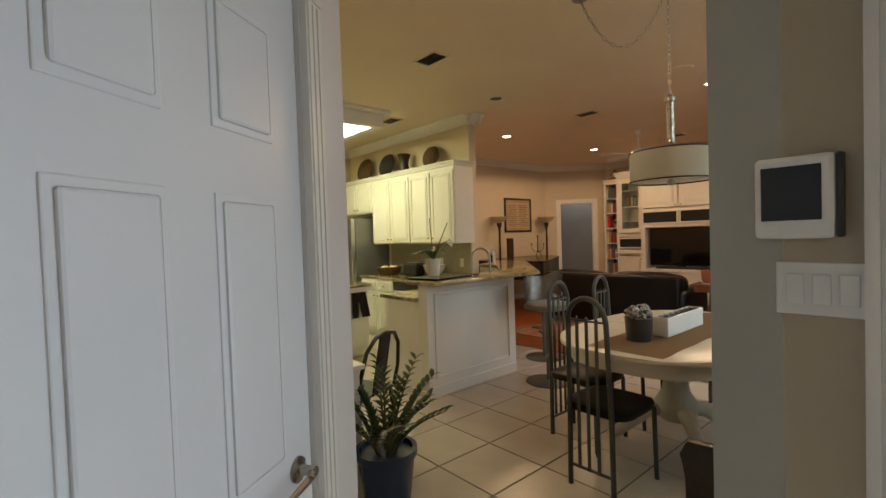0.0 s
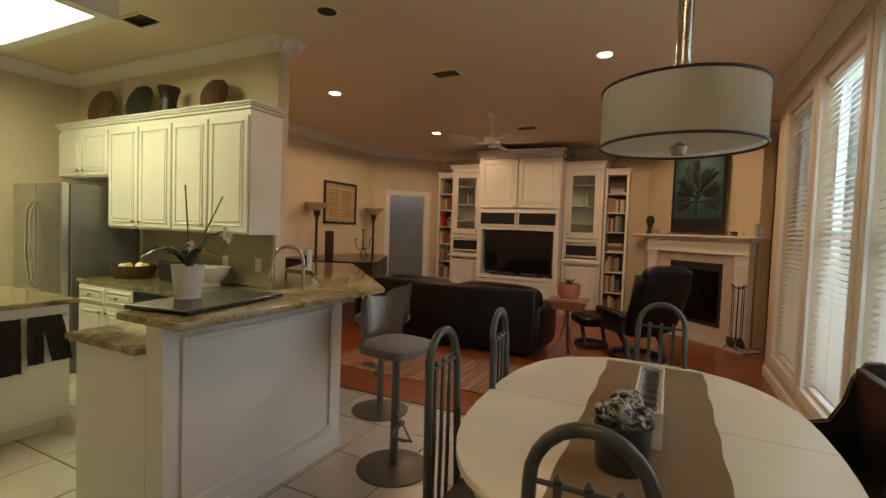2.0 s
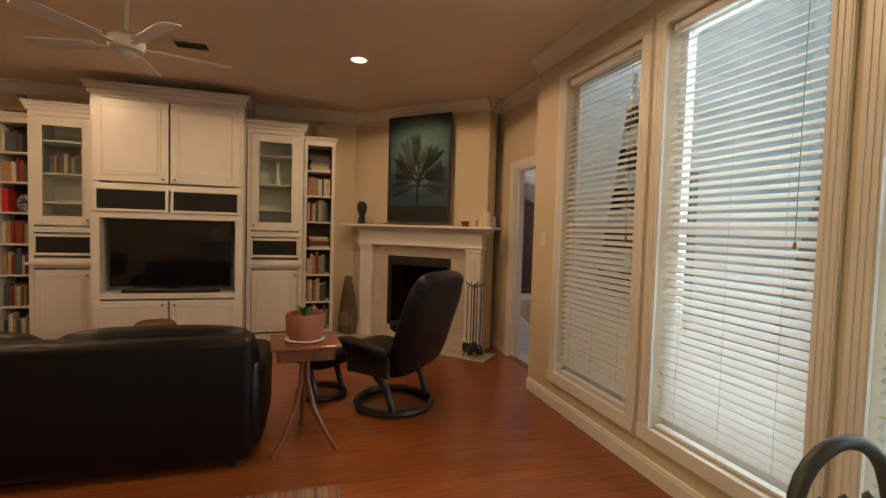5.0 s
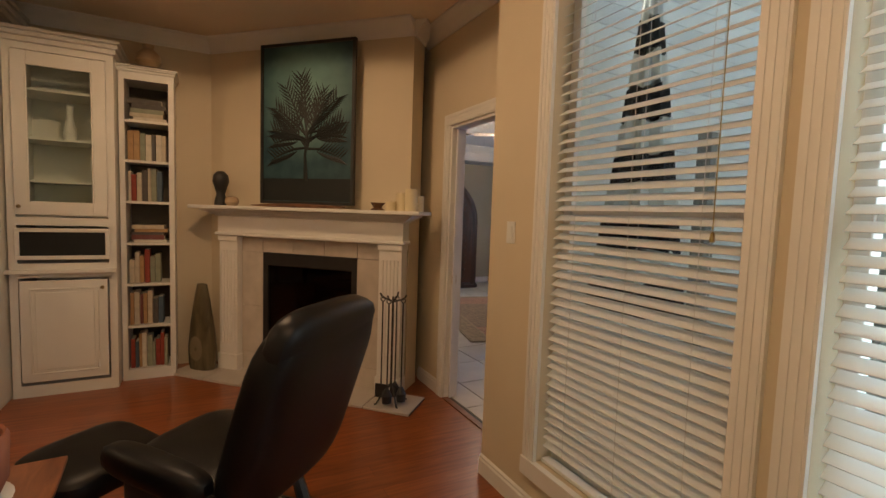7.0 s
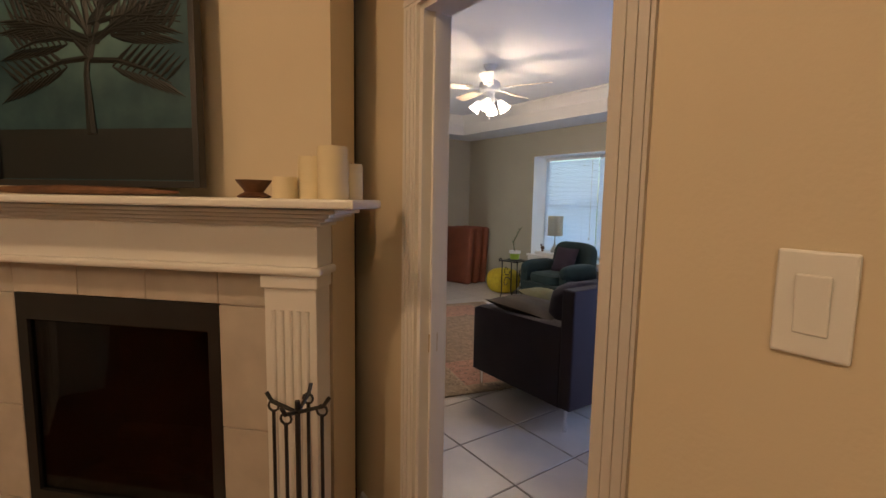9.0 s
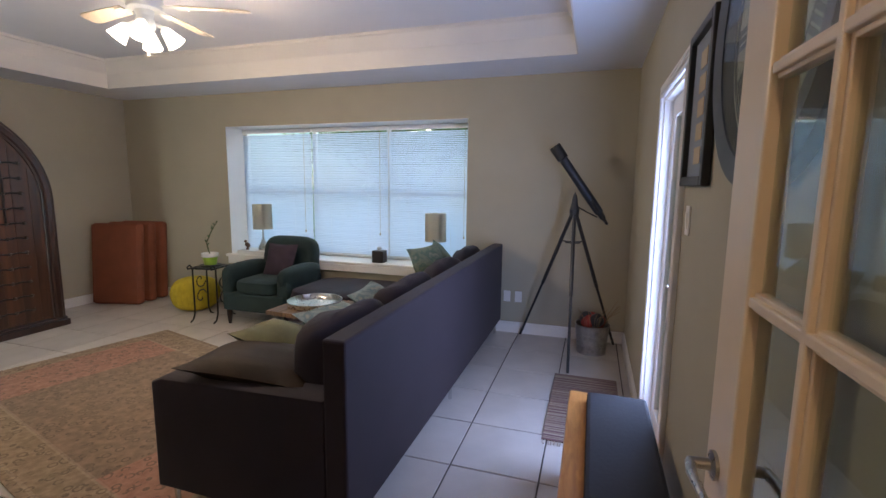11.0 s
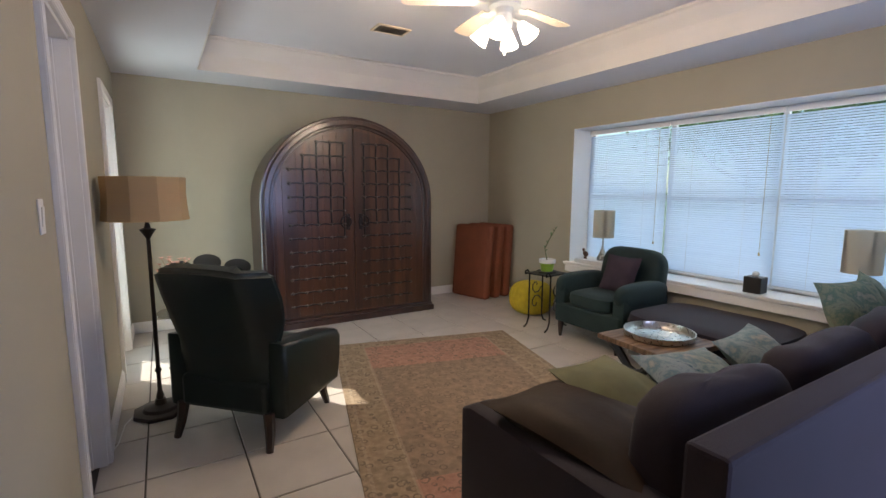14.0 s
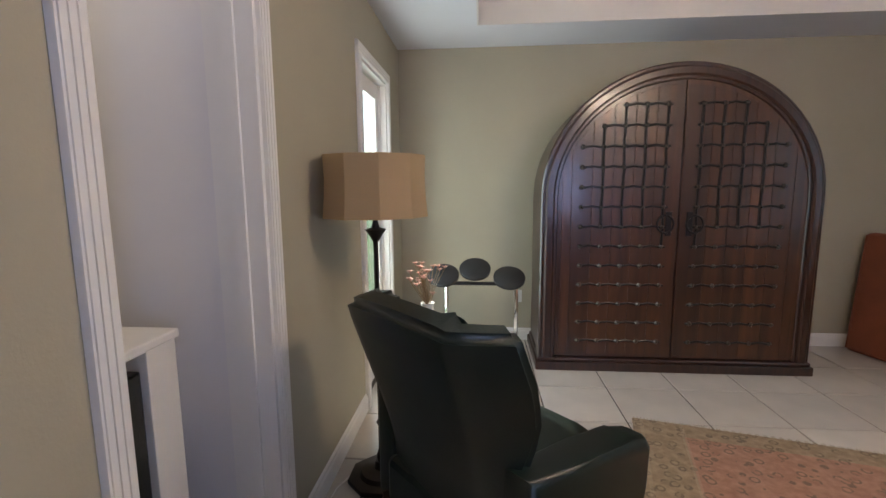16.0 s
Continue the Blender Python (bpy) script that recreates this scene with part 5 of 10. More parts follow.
# painting over the mantel
t = thing("painting", "dark teal painting of a palm in a black frame", "painting", "", FM @ Matrix.Translation((-0.03, -0.06, 1.55)))
bm = B()
w2, h2 = 0.46, 1.36
for a in ((-w2, -w2 + 0.025, 0, h2), (w2 - 0.025, w2, 0, h2), (-w2 + 0.025, w2 - 0.025, 0, 0.025), (-w2 + 0.025, w2 - 0.025, h2 - 0.025, h2)):
    box(bm, a[0], a[1], -0.02, 0.02, a[2], a[3], 0.003)
part("frame", bm, M["black"], t)
bm = B()
box(bm, -w2 + 0.024, w2 - 0.024, -0.005, 0.015, 0.024, h2 - 0.024)
part("canvas", bm, M["teal"], t)
bm = B()
box(bm, -w2 + 0.026, w2 - 0.026, -0.0065, -0.0051, 0.03, 0.22)
tube(bm, [(0.0, -0.007, 0.20), (-0.01, -0.007, 0.42), (0.02, -0.007, 0.62)], [0.025, 0.014, 0.01], 6, flat=0.3)
pr = random.Random(9)
for k in range(17):
    a = radians(-88 + 176 * k / 16 + pr.uniform(-5, 5))
    ln = pr.uniform(0.34, 0.42) + 0.22 * max(0, math.cos(a)) ** 2
    z0 = 0.46 + 0.16 * pr.random()
    pts = [(0.01 + ln * f * math.sin(a), -0.007, z0 + ln * f * math.cos(a) * 0.9 - 0.12 * f * f * abs(math.sin(a))) for f in (0, 0.35, 0.7, 1.0)]
    tube(bm, pts, [0.011, 0.010, 0.008, 0.002], 4, flat=0.4)
    for i in range(9):
        f = 0.28 + 0.08 * i
        p = Vector(pts[0]).lerp(Vector(pts[3]), f)
        for s in (-1, 1):
            aa = a + s * 0.62
            ll = 0.15 - 0.075 * abs(f - 0.55)
            q = p + Vector((ll * math.sin(aa), 0, ll * math.cos(aa)))
            if abs(q.x) < 0.42 and q.z < 1.32:
                tube(bm, [p, p.lerp(q, 0.4), q], [0.003, 0.0085, 0.0012], 4, flat=0.4)
for k in range(34):
    cx, cz = 0.02 + pr.gauss(0, 0.07), 0.72 + pr.gauss(0, 0.10)
    if abs(cx) < 0.35:
        lathe(bm, [(0.0, -0.0072), (0.014, -0.0068)], seg=8, m=pose(cx, 0, cz, -90))
part("palm_shape", bm, M["teal_dark"], t)

# ---- hall: panelled door, thermostat, switches ----
def hall_door():
    m = place(HW0, HW1)[0] @ Matrix.Translation(((PD[0] + PD[1]) / 2, -0.012, 0)) @ Matrix.Rotation(radians(180), 4, "Z")
    t = tagged(new("door_pantry"), "closed white six-panel door with a nickel lever", "", "", "structure")
    t.matrix_world = m
    w, h = PD[1] - PD[0] - 0.006, PD[2] - 0.004
    bm = B()
    box(bm, -w / 2, w / 2, 0.0, 0.04, 0.006, h, 0.003)
    part("leaf", bm, M["door_white"], t)
    for z0, z1 in ((0.22, 0.82), (0.97, 1.56), (1.68, 1.93)):
        for x0, x1 in ((-w / 2 + 0.11, -0.055), (0.055, w / 2 - 0.11)):
            bm = B()
            box(bm, x0, x1, -0.004, 0.002, z0, z1, 0.003)
            box(bm, x0 + 0.016, x1 - 0.016, -0.010, -0.003, z0 + 0.016, z1 - 0.016, 0.006)
            p = part("panel", bm, M["door_white"], t)
    bm = B()
    x = w / 2 - 0.065
    lathe(bm, [(0.03, 0.0), (0.03, 0.006), (0.012, 0.01), (0.011, 0.05)], seg=20, m=pose(x, 0, 0.93, 90))
    tube(bm, [(x, -0.045, 0.93), (x - 0.03, -0.052, 0.93), (x - 0.11, -0.05, 0.922)], [0.010, 0.009, 0.007], 10)
    part("lever", bm, M["nickel"], t, "satin nickel lever", smooth=True)


hall_door()
t = thing("alarm_panel", "white alarm panel with a dark screen on the wall", "alarm panel", "", pose(0.055, 0.83, 1.525))
bm = B()
box(bm, -0.072, 0.072, -0.028, -0.001, -0.09, 0.09, 0.01)
part("casing", bm, M["plastic"], t)
bm = B()
box(bm, -0.058, 0.05, -0.030, -0.0285, -0.05, 0.068, 0.0005)
part("screen", bm, M["screen"], t)
bm = B()
box(bm, 0.0725, 0.085, -0.026, -0.001, -0.088, 0.088, 0.004)
part("bracket", bm, M["black"], t)


def switch_plate(name, at, label, gangs=1, group=""):
    t = thing(name, label, "light switch", group, at)
    w = 0.046 * gangs + 0.026
    bm = B()
    box(bm, -w / 2, w / 2, -0.006, -0.0005, -0.058, 0.058, 0.003)
    part("plate", bm, M["plastic"], t)
    for k in range(gangs):
        x = (k - (gangs - 1) / 2) * 0.046
        bm = B()
        box(bm, x - 0.016, x + 0.016, -0.010, -0.0065, -0.033, 0.033, 0.002, m=Matrix.Rotation(radians(3), 4, "X"))
        part("rocker", bm, M["plastic"], t)


switch_plate("light_switch", pose(0.10, 0.83, 1.325), "white three-gang switch plate", 3)
switch_plate("light_switch", pose(XW, 6.80, 1.42, 0, 0, -90), "white light switch beside the window")
switch_plate("light_switch", pose(XR, 10.005, 1.42, 0, 0, 90), "white light switch beside the closet door")
switch_plate("light_switch", pose(2.30, 7.25, 1.42, 0, 0, 180), "white light switch beside the glazed door")
# glazed back door that lets the day into the hall
t = tagged(new("door_back"), "white glazed back door to the patio", "", "", "structure")
t.matrix_world = pose(1.3 - 0.645, 0.90, 0)
bm = B()
for a in ((-0.40, -0.30, 0.025, 2.08), (0.30, 0.40, 0.025, 2.08), (-0.30, 0.30, 0.025, 0.30), (-0.30, 0.30, 1.96, 2.08)):
    box(bm, a[0], a[1], -0.02, 0.02, a[2], a[3], 0.003)
part("leaf", bm, M["white"], t)
bm = B()
box(bm, -0.30, 0.30, -0.003, 0.003, 0.30, 1.96)
part("pane", bm, M["glass"], t).visible_shadow = False


# ---- kitchen ----
def granite_top(name, poly, z0, z1, label, m=None):
    t = thing(name, label, "worktop", "")
    bm = B()
    prism(bm, poly, z0, z1, bevel=0.008)
    part("slab", bm, M["granite"], t, smooth=30)
    return t


def knob_at(parent, m):
    bm = B()
    lathe(bm, [(0.005, 0.0), (0.005, 0.012), (0.013, 0.018), (0.014, 0.026), (0.008, 0.031), (0.0, 0.032)], seg=12, m=m)
    return part("knob", bm, M["knob"], parent, "brass knob", smooth=True)


def wall_cabinet(x0, x1, z0, z1, doors, label):
    yf = 3.50
    t = thing("wall_cabinet", label, "kitchen cabinet", "kitchen wall cabinets")
    bm = B()
    box(bm, x0 + 0.001, x1 - 0.001, yf, 3.829, z0, z1 - 0.002, 0.003)
    part("body", bm, M["cab"], t)
    w = (x1 - x0) / doors
    for k in range(doors):
        a, b = x0 + k * w + 0.012, x0 + (k + 1) * w - 0.012
        kx = b - 0.035 if k % 2 == 0 else a + 0.035
        panel_door("cabinet_door", t, a, b, yf - 0.001, z0 + 0.02, z1 - 0.05, (kx, z0 + 0.07), rail=0.055)


wall_cabinet(-4.90, -3.96, 1.37, 2.36, 2, "white wall cabinet with two panelled doors")
wall_cabinet(-5.86, -4.90, 1.37, 2.36, 2, "white wall cabinet with two panelled doors")
wall_cabinet(-6.76, -5.86, 1.86, 2.36, 2, "short white wall cabinet over the refrigerator")
t = thing("cabinet_cornice", "white cornice on the wall cabinets", "cornice")
bm = B()
cornice(bm, -6.76, -3.96, 3.50, 3.829, 2.42, 0.06, 0.04)
part("strip", bm, M["cab"], t)
# base cabinets and dishwasher along the wall
def base_cabinet(x0, x1, label):
    t = thing("base_cabinet", label, "kitchen cabinet", "kitchen base cabinets")
    bm = B()
    box(bm, x0 + 0.001, x1 - 0.001, 3.24, 3.828, 0.10, 0.868)
    part("body", bm, M["cab"], t)
    bm = B()
    box(bm, x0 + 0.001, x1 - 0.001, 3.31, 3.82, 0.0, 0.099)
    part("plinth", bm, M["cab"], t)
    n = 2
    w = (x1 - x0) / n
    for k in range(n):
        a, b = x0 + k * w + 0.01, x0 + (k + 1) * w - 0.01
        panel_door("drawer", t, a, b, 3.239, 0.70, 0.85, ((a + b) / 2, 0.775), rail=0.035)
        panel_door("cabinet_door", t, a, b, 3.239, 0.12, 0.68, (b - 0.04 if k == 0 else a + 0.04, 0.63), rail=0.055)


base_cabinet(-5.83, -4.99, "white base cabinet with two drawers over two doors")
base_cabinet(-4.37, -3.72, "white base cabinet beside the sink")
t = thing("dishwasher", "stainless steel dishwasher under the worktop", "dishwasher", "", pose(-4.68, 3.22, 0))
bm = B()
box(bm, -0.298, 0.298, 0.0, 0.55, 0.10, 0.865, 0.004)
part("body", bm, M["steel"], t)
bm = B()
box(bm, -0.29, 0.29, -0.012, -0.001, 0.74, 0.86, 0.004)
part("control_strip", bm, M["black_gloss"], t)
bm = B()
tube(bm, [(-0.25, 0.0, 0.70), (-0.25, -0.04, 0.70), (0.25, -0.04, 0.70), (0.25, 0.0, 0.70)], 0.008, 8)
part("handle", bm, M["steel"], t)
bm = B()
box(bm, -0.29, 0.29, 0.06, 0.5, 0.0, 0.099)
part("plinth", bm, M["black"], t)
# refrigerator
t = thing("refrigerator", "stainless steel refrigerator with curved handles", "refrigerator", "", pose(-6.36, 3.36, 0))
bm = B()
box(bm, -0.44, 0.44, -0.16, 0.45, 0.02, 1.77, 0.006)
part("body", bm, M["fridge_side"], t)
for a, b in ((-0.44, -0.004), (0.004, 0.44)):
    bm = B()
    box(bm, a, b, -0.235, -0.165, 0.60, 1.775, 0.012)
    d = part("door", bm, M["steel"], t)
    x = b - 0.035 if a < 0 else a + 0.035
    bm = B()
    tube(bm, [(x, -0.236, 0.78), (x, -0.285, 0.86), (x, -0.30, 1.18), (x, -0.285, 1.52), (x, -0.236, 1.60)], 0.011, 8)
    part("handle", bm, M["chrome"], d, smooth=True)
bm = B()
box(bm, -0.44, 0.44, -0.235, -0.165, 0.04, 0.59, 0.012)
d = part("freezer_drawer", bm, M["steel"], t)
bm = B()
tube(bm, [(-0.36, -0.236, 0.50), (-0.33, -0.29, 0.50), (0.33, -0.29, 0.50), (0.36, -0.236, 0.50)], 0.011, 8)
part("handle", bm, M["chrome"], d, smooth=True)
# worktops: along the wall and round the sink corner, and the raised bar
granite_top("worktop", [(-5.86, 3.22), (-4.05, 3.22), (-3.60, 2.80), (-3.60, 2.10), (-3.04, 2.10), (-3.04, 3.30), (-3.72, 3.828), (-5.86, 3.828)], 0.87, 0.905, "speckled brown granite worktop with an undermount sink")
t = thing("kitchen_backsplash", "tiled backsplash behind the worktop", "backsplash")
bm = B()
box(bm, -5.86, -4.03, 3.815, 3.829, 0.906, 1.368)
part("panel", bm, M["splash"], t)
BAR = [(-3.08, 2.05), (-2.66, 2.05), (-2.66, 3.48), (-4.00, 4.90), (-4.45, 4.72), (-4.05, 3.96), (-3.72, 3.96), (-3.08, 3.38)]
granite_top("bar_counter", BAR, 1.035, 1.07, "speckled brown granite bar top with an angled end")
# peninsula body: panelled knee wall, end panel, angled knee wall
t = thing("peninsula", "white panelled kitchen peninsula under the bar top", "kitchen peninsula")
bm = B()
box(bm, -3.02, -2.90, 2.14, 3.34, 0.0, 1.034, 0.003)
part("knee_wall", bm, M["panel_white"], t)
bm = B()
prism(bm, [(-2.90, 3.342), (-4.02, 4.45), (-4.02, 3.97), (-3.70, 3.95), (-3.02, 3.342)], 0.0, 1.034)
part("angled_knee_wall", bm, M["panel_white"], t)
bm = B()
prism(bm, [(-3.58, 2.14), (-3.022, 2.14), (-3.022, 3.30), (-3.70, 3.80), (-3.70, 3.30), (-4.0, 3.26), (-3.58, 2.82)], 0.0, 0.868)
part("base", bm, M["panel_white"], t)
bm = B()
for a in ((2.22, 2.25, 0.16, 0.95), (3.22, 3.25, 0.16, 0.95)):
    box(bm, -2.899, -2.884, a[0], a[1], a[2], a[3], 0.005)
for a in ((0.16, 0.19), (0.92, 0.95)):
    box(bm, -2.899, -2.884, 2.25, 3.22, a[0], a[1], 0.005)
part("panel_moulding", bm, M["panel_white"], t)
bm = B()
box(bm, -2.899, -2.884, 2.14, 3.335, 0.001, 0.10, 0.004)
box(bm, -3.58, -2.884, 2.125, 2.139, 0.001, 0.06, 0.004)
part("skirting", bm, M["panel_white"], t)
# sink and tap
SM = Matrix.Translation((-3.62, 3.22, 0.905)) @ Matrix.Rotation(radians(-42), 4, "Z")
t = thing("sink", "dark undermount kitchen sink set across the corner", "sink", "", SM)
bm = B()
for a in ((-0.29, 0.29, -0.20, -0.185), (-0.29, 0.29, 0.185, 0.20), (-0.29, -0.275, -0.185, 0.185), (0.275, 0.29, -0.185, 0.185)):
    box(bm, *a, 0.0, 0.004, 0.001)
part("rim", bm, M["steel"], t)
bm = B()
box(bm, -0.275, 0.275, -0.185, 0.185, 0.0005, 0.0025)
part("basin", bm, M["sink_dark"], t)
t = thing("kitchen_tap", "tall arched nickel kitchen tap", "tap", "", SM @ pose(0.16, 0.345, 0.002, 0, 0, -15))
bm = B()
lathe(bm, [(0.03, 0.0), (0.028, 0.01), (0.02, 0.02), (0.018, 0.12), (0.014, 0.14)], seg=16)
tube(bm, [(0, 0, 0.12)] + [(0, 0.0 - 0.105 + 0.105 * math.cos(radians(a)), 0.30 + 0.105 * math.sin(radians(a))) for a in range(0, 181, 15)] + [(0, -0.213, 0.24)], 0.0125, 10)
lathe(bm, [(0.019, -0.09), (0.020, -0.02), (0.014, 0.0)], seg=14, m=pose(0, -0.213, 0.245, -6))
part("spout", bm, M["nickel"], t, smooth=True)
bm = B()
tube(bm, [(-0.015, 0, 0.06), (-0.06, 0, 0.075), (-0.10, -0.01, 0.11)], [0.012, 0.009, 0.007], 8)
part("handle", bm, M["nickel"], t, smooth=True)
# island
t = thing("kitchen_island", "white kitchen island with three drawers and a granite top", "kitchen island")
IX0, IX1, IY0, IY1 = -5.60, -4.68, 2.03, 2.62
bm = B()
box(bm, IX0, IX1, IY0, IY1, 0.09, 0.868, 0.004)
part("body", bm, M["panel_white"], t)
bm = B()
box(bm, IX0 + 0.05, IX1 - 0.05, IY0 + 0.06, IY1 - 0.06, 0.0, 0.089)
part("plinth", bm, M["panel_white"], t)
bm = B()
prism(bm, [(IX0 - 0.04, IY0 - 0.04), (IX1 + 0.04, IY0 - 0.04), (IX1 + 0.04, IY1 + 0.04), (IX0 - 0.04, IY1 + 0.04)], 0.869, 0.905, bevel=0.008)
part("top", bm, M["granite"], t, "polished brown granite slab")
for z0, z1 in ((0.67, 0.85), (0.40, 0.65), (0.12, 0.38)):
    bm = B()
    box(bm, IX0 + 0.03, IX1 - 0.03, IY0 - 0.018, IY0 - 0.001, z0, z1, 0.004)
    d = part("drawer", bm, M["panel_white"], t)
    knob_at(d, pose((IX0 + IX1) / 2, IY0 - 0.018, (z0 + z1) / 2, 90))
bm = B()
tube(bm, [(IX1, IY0 + 0.04, 0.80), (IX1 + 0.05, IY0 + 0.04, 0.80), (IX1 + 0.05, IY1 - 0.03, 0.80), (IX1, IY1 - 0.03, 0.80)], 0.008, 8)
part("towel_rail", bm, M["steel"], t)


def towel(y0, y1, z0, seed, lean=0.0):
    t = thing("dish_towel", "dark striped dish towel hung over a rail", "towel", "towels on the island")
    bm = B()
    n, k = 10, 14
    grid = []
    for i in range(n + 1):
        row = []
        for j in range(k + 1):
            f = j / k
            yy = y0 + (y1 - y0) * i / n
            z = 0.812 - (0.812 - z0) * f
            x = IX1 + 0.061 + 0.007 * math.sin(i * 1.9 + seed) * f + 0.004 * math.sin(j * 1.1 + i)
            row.append(bm.verts.new((x, yy + lean * f, z)))
        grid.append(row)
    for i in range(n):
        for j in range(k):
            bm.faces.new((grid[i][j], grid[i + 1][j], grid[i + 1][j + 1], grid[i][j + 1]))
    bmesh.ops.solidify(bm, geom=bm.faces[:], thickness=0.004)
    part("cloth", bm, M["towel"], t, smooth=True)


towel(IY0 + 0.10, IY0 + 0.30, 0.46, 1)
towel(IY0 + 0.33, IY0 + 0.42, 0.50, 3)
towel(IY0 + 0.40, IY0 + 0.52, 0.50, 2, 0.06)
# counter end nearest the hall
t = thing("counter_end", "white kitchen counter end with a dark stone top", "kitchen counter")
bm = B()
box(bm, -4.35, -3.02, 0.33, 0.95, 0.0, 0.868, 0.004)
part("body", bm, M["panel_white"], t)
bm = B()
box(bm, -4.38, -2.99, 0.322, 0.98, 0.869, 0.905, 0.008)
part("top", bm, M["granite"], t)
t = thing("microwave", "black microwave oven on the counter", "microwave", "", pose(-3.72, 0.62, 0.906))
bm = B()
box(bm, -0.30, 0.30, -0.26, 0.26, 0.012, 0.42, 0.01)
part("body", bm, M["black_gloss"], t)
for x in (-0.25, 0.25):
    for y in (-0.2, 0.2):
        bm = B()
        lathe(bm, [(0.014, 0.0), (0.016, 0.0125)], (x, y, 0), 10)
        part("foot", bm, M["black"], t)
# lit box on the kitchen ceiling
LX0, LX1, LY0, LY1 = -5.98, -4.62, 1.93, 2.74
t = thing("ceiling_light_box", "large white framed ceiling light box, switched on", "ceiling light")
bm = B()
for a in ((LX0 - 0.1, LX0, LY0 - 0.1, LY1 + 0.1), (LX1, LX1 + 0.1, LY0 - 0.1, LY1 + 0.1), (LX0, LX1, LY0 - 0.1, LY0), (LX0, LX1, LY1, LY1 + 0.1)):
    box(bm, *a, 2.85, 3.0)
for a in ((LX0 - 0.17, LX0 - 0.05, LY0 - 0.17, LY1 + 0.17), (LX1 + 0.05, LX1 + 0.17, LY0 - 0.17, LY1 + 0.17), (LX0 - 0.05, LX1 + 0.05, LY0 - 0.17, LY0 - 0.05), (LX0 - 0.05, LX1 + 0.05, LY1 + 0.05, LY1 + 0.17)):
    box(bm, *a, 3.0, 3.049, 0.01)
part("frame", bm, M["white"], t)
bm = B()
box(bm, LX0, LX1, LY0, LY1, 2.865, 2.875)
part("diffuser", bm, M["light_box"], t, "glowing white diffuser")
d = bpy.data.lights.new("kitchen_lamp", "AREA")
d.shape, d.size, d.size_y, d.energy, d.color = "RECTANGLE", LX1 - LX0 - 0.05, LY1 - LY0 - 0.05, 24, (1.0, 0.98, 0.42)
new("kitchen_lamp", d).matrix_world = look(((LX0 + LX1) / 2, (LY0 + LY1) / 2, 2.855), ((LX0 + LX1) / 2, (LY0 + LY1) / 2 + 1e-4, 0))
# wall clock
t = thing("wall_clock", "round chrome wall clock with a white dial", "clock", "", pose(-7.1, 2.27, 2.36, 0, 0, 90))
bm = B()
lathe(bm, [(0.155, 0.001), (0.16, 0.015), (0.145, 0.025), (0.14, 0.012)], seg=32, m=pose(0, 0, 0, 90), cap=False)
part("rim", bm, M["chrome"], t, smooth=True)
bm = B()
lathe(bm, [(0.0, 0.011), (0.142, 0.011)], seg=32, m=pose(0, 0, 0, 90))
part("dial", bm, M["plastic"], t)
for k in range(12):
    bm = B()
    box(bm, -0.005, 0.005, -0.0145, -0.0125, 0.10, 0.128, m=Matrix.Rotation(radians(30 * k), 4, "Y"))
    part("hour_mark", bm, M["black"], t)
for a, ln in ((50, 0.07), (230, 0.10)):
    bm = B()
    box(bm, -0.004, 0.004, -0.018, -0.016, -0.01, ln, m=Matrix.Rotation(radians(a), 4, "Y"))
    part("hand", bm, M["black"], t)


# things on the cabinets and worktops
def basket_disc(x, r, mat_key, label, squash=1.0):
    t = thing("woven_basket", label, "basket", "baskets on the wall cabinets", pose(x, 3.66, 2.415 + r * 0.97 * squash, 75, 0, 0))
    bm = B()
    prof = [(0.0, 0.05), (r * 0.5, 0.045), (r * 0.85, 0.02), (r, -0.02), (r * 0.97, -0.03), (r * 0.8, 0.005), (0.0, 0.03)]
    lathe(bm, prof, seg=28)
    for v in bm.verts:
        v.co.y *= squash
    part("weave", bm, M[mat_key], t, smooth=True)


basket_disc(-6.35, 0.20, "wicker", "flat brown woven basket propped on the cabinets")
basket_disc(-5.70, 0.19, "wicker_dark", "flat dark woven basket propped on the cabinets")
basket_disc(-4.62, 0.16, "wicker", "small brown woven basket propped on the cabinets")
t = thing("african_mask", "dark carved wooden mask standing on the cabinets", "mask", "", pose(-5.22, 3.66, 2.42))
bm = B()
lathe(bm, [(0.0, 0.0), (0.07, 0.0), (0.075, 0.08), (0.06, 0.12), (0.075, 0.2), (0.10, 0.26), (0.095, 0.275), (0.06, 0.27), (0.0, 0.25)], seg=18)
part("carving", bm, M["bronze"], t, smooth=True)
t = thing("fruit_basket", "round wicker basket with fruit on the worktop", "basket", "", pose(-5.55, 3.55, 0.906))
bm = B()
lathe(bm, [(0.0, 0.0), (0.15, 0.0), (0.18, 0.06), (0.19, 0.12), (0.18, 0.12), (0.165, 0.05), (0.0, 0.015)], seg=28)
part("weave", bm, M["wicker"], t, smooth=True)
for k in range(6):
    bm = B()
    puff(bm, 0.08, 0.075, 0.075, pose(0.09 * math.cos(k * 1.05), 0.09 * math.sin(k * 1.05), 0.10), 2.1, 12, 8)
    part("fruit", bm, M["lemon"] if k % 2 else M["white"], t, smooth=True)
t = thing("colander", "white enamel colander on the worktop", "bowl", "", pose(-4.55, 3.62, 0.906))
bm = B()
lathe(bm, [(0.0, 0.03), (0.06, 0.03), (0.075, 0.0), (0.08, 0.0), (0.075, 0.035), (0.13, 0.09), (0.155, 0.16), (0.165, 0.165), (0.15, 0.16), (0.12, 0.09), (0.0, 0.045)], seg=28)
part("bowl", bm, M["enamel"], t, smooth=True)
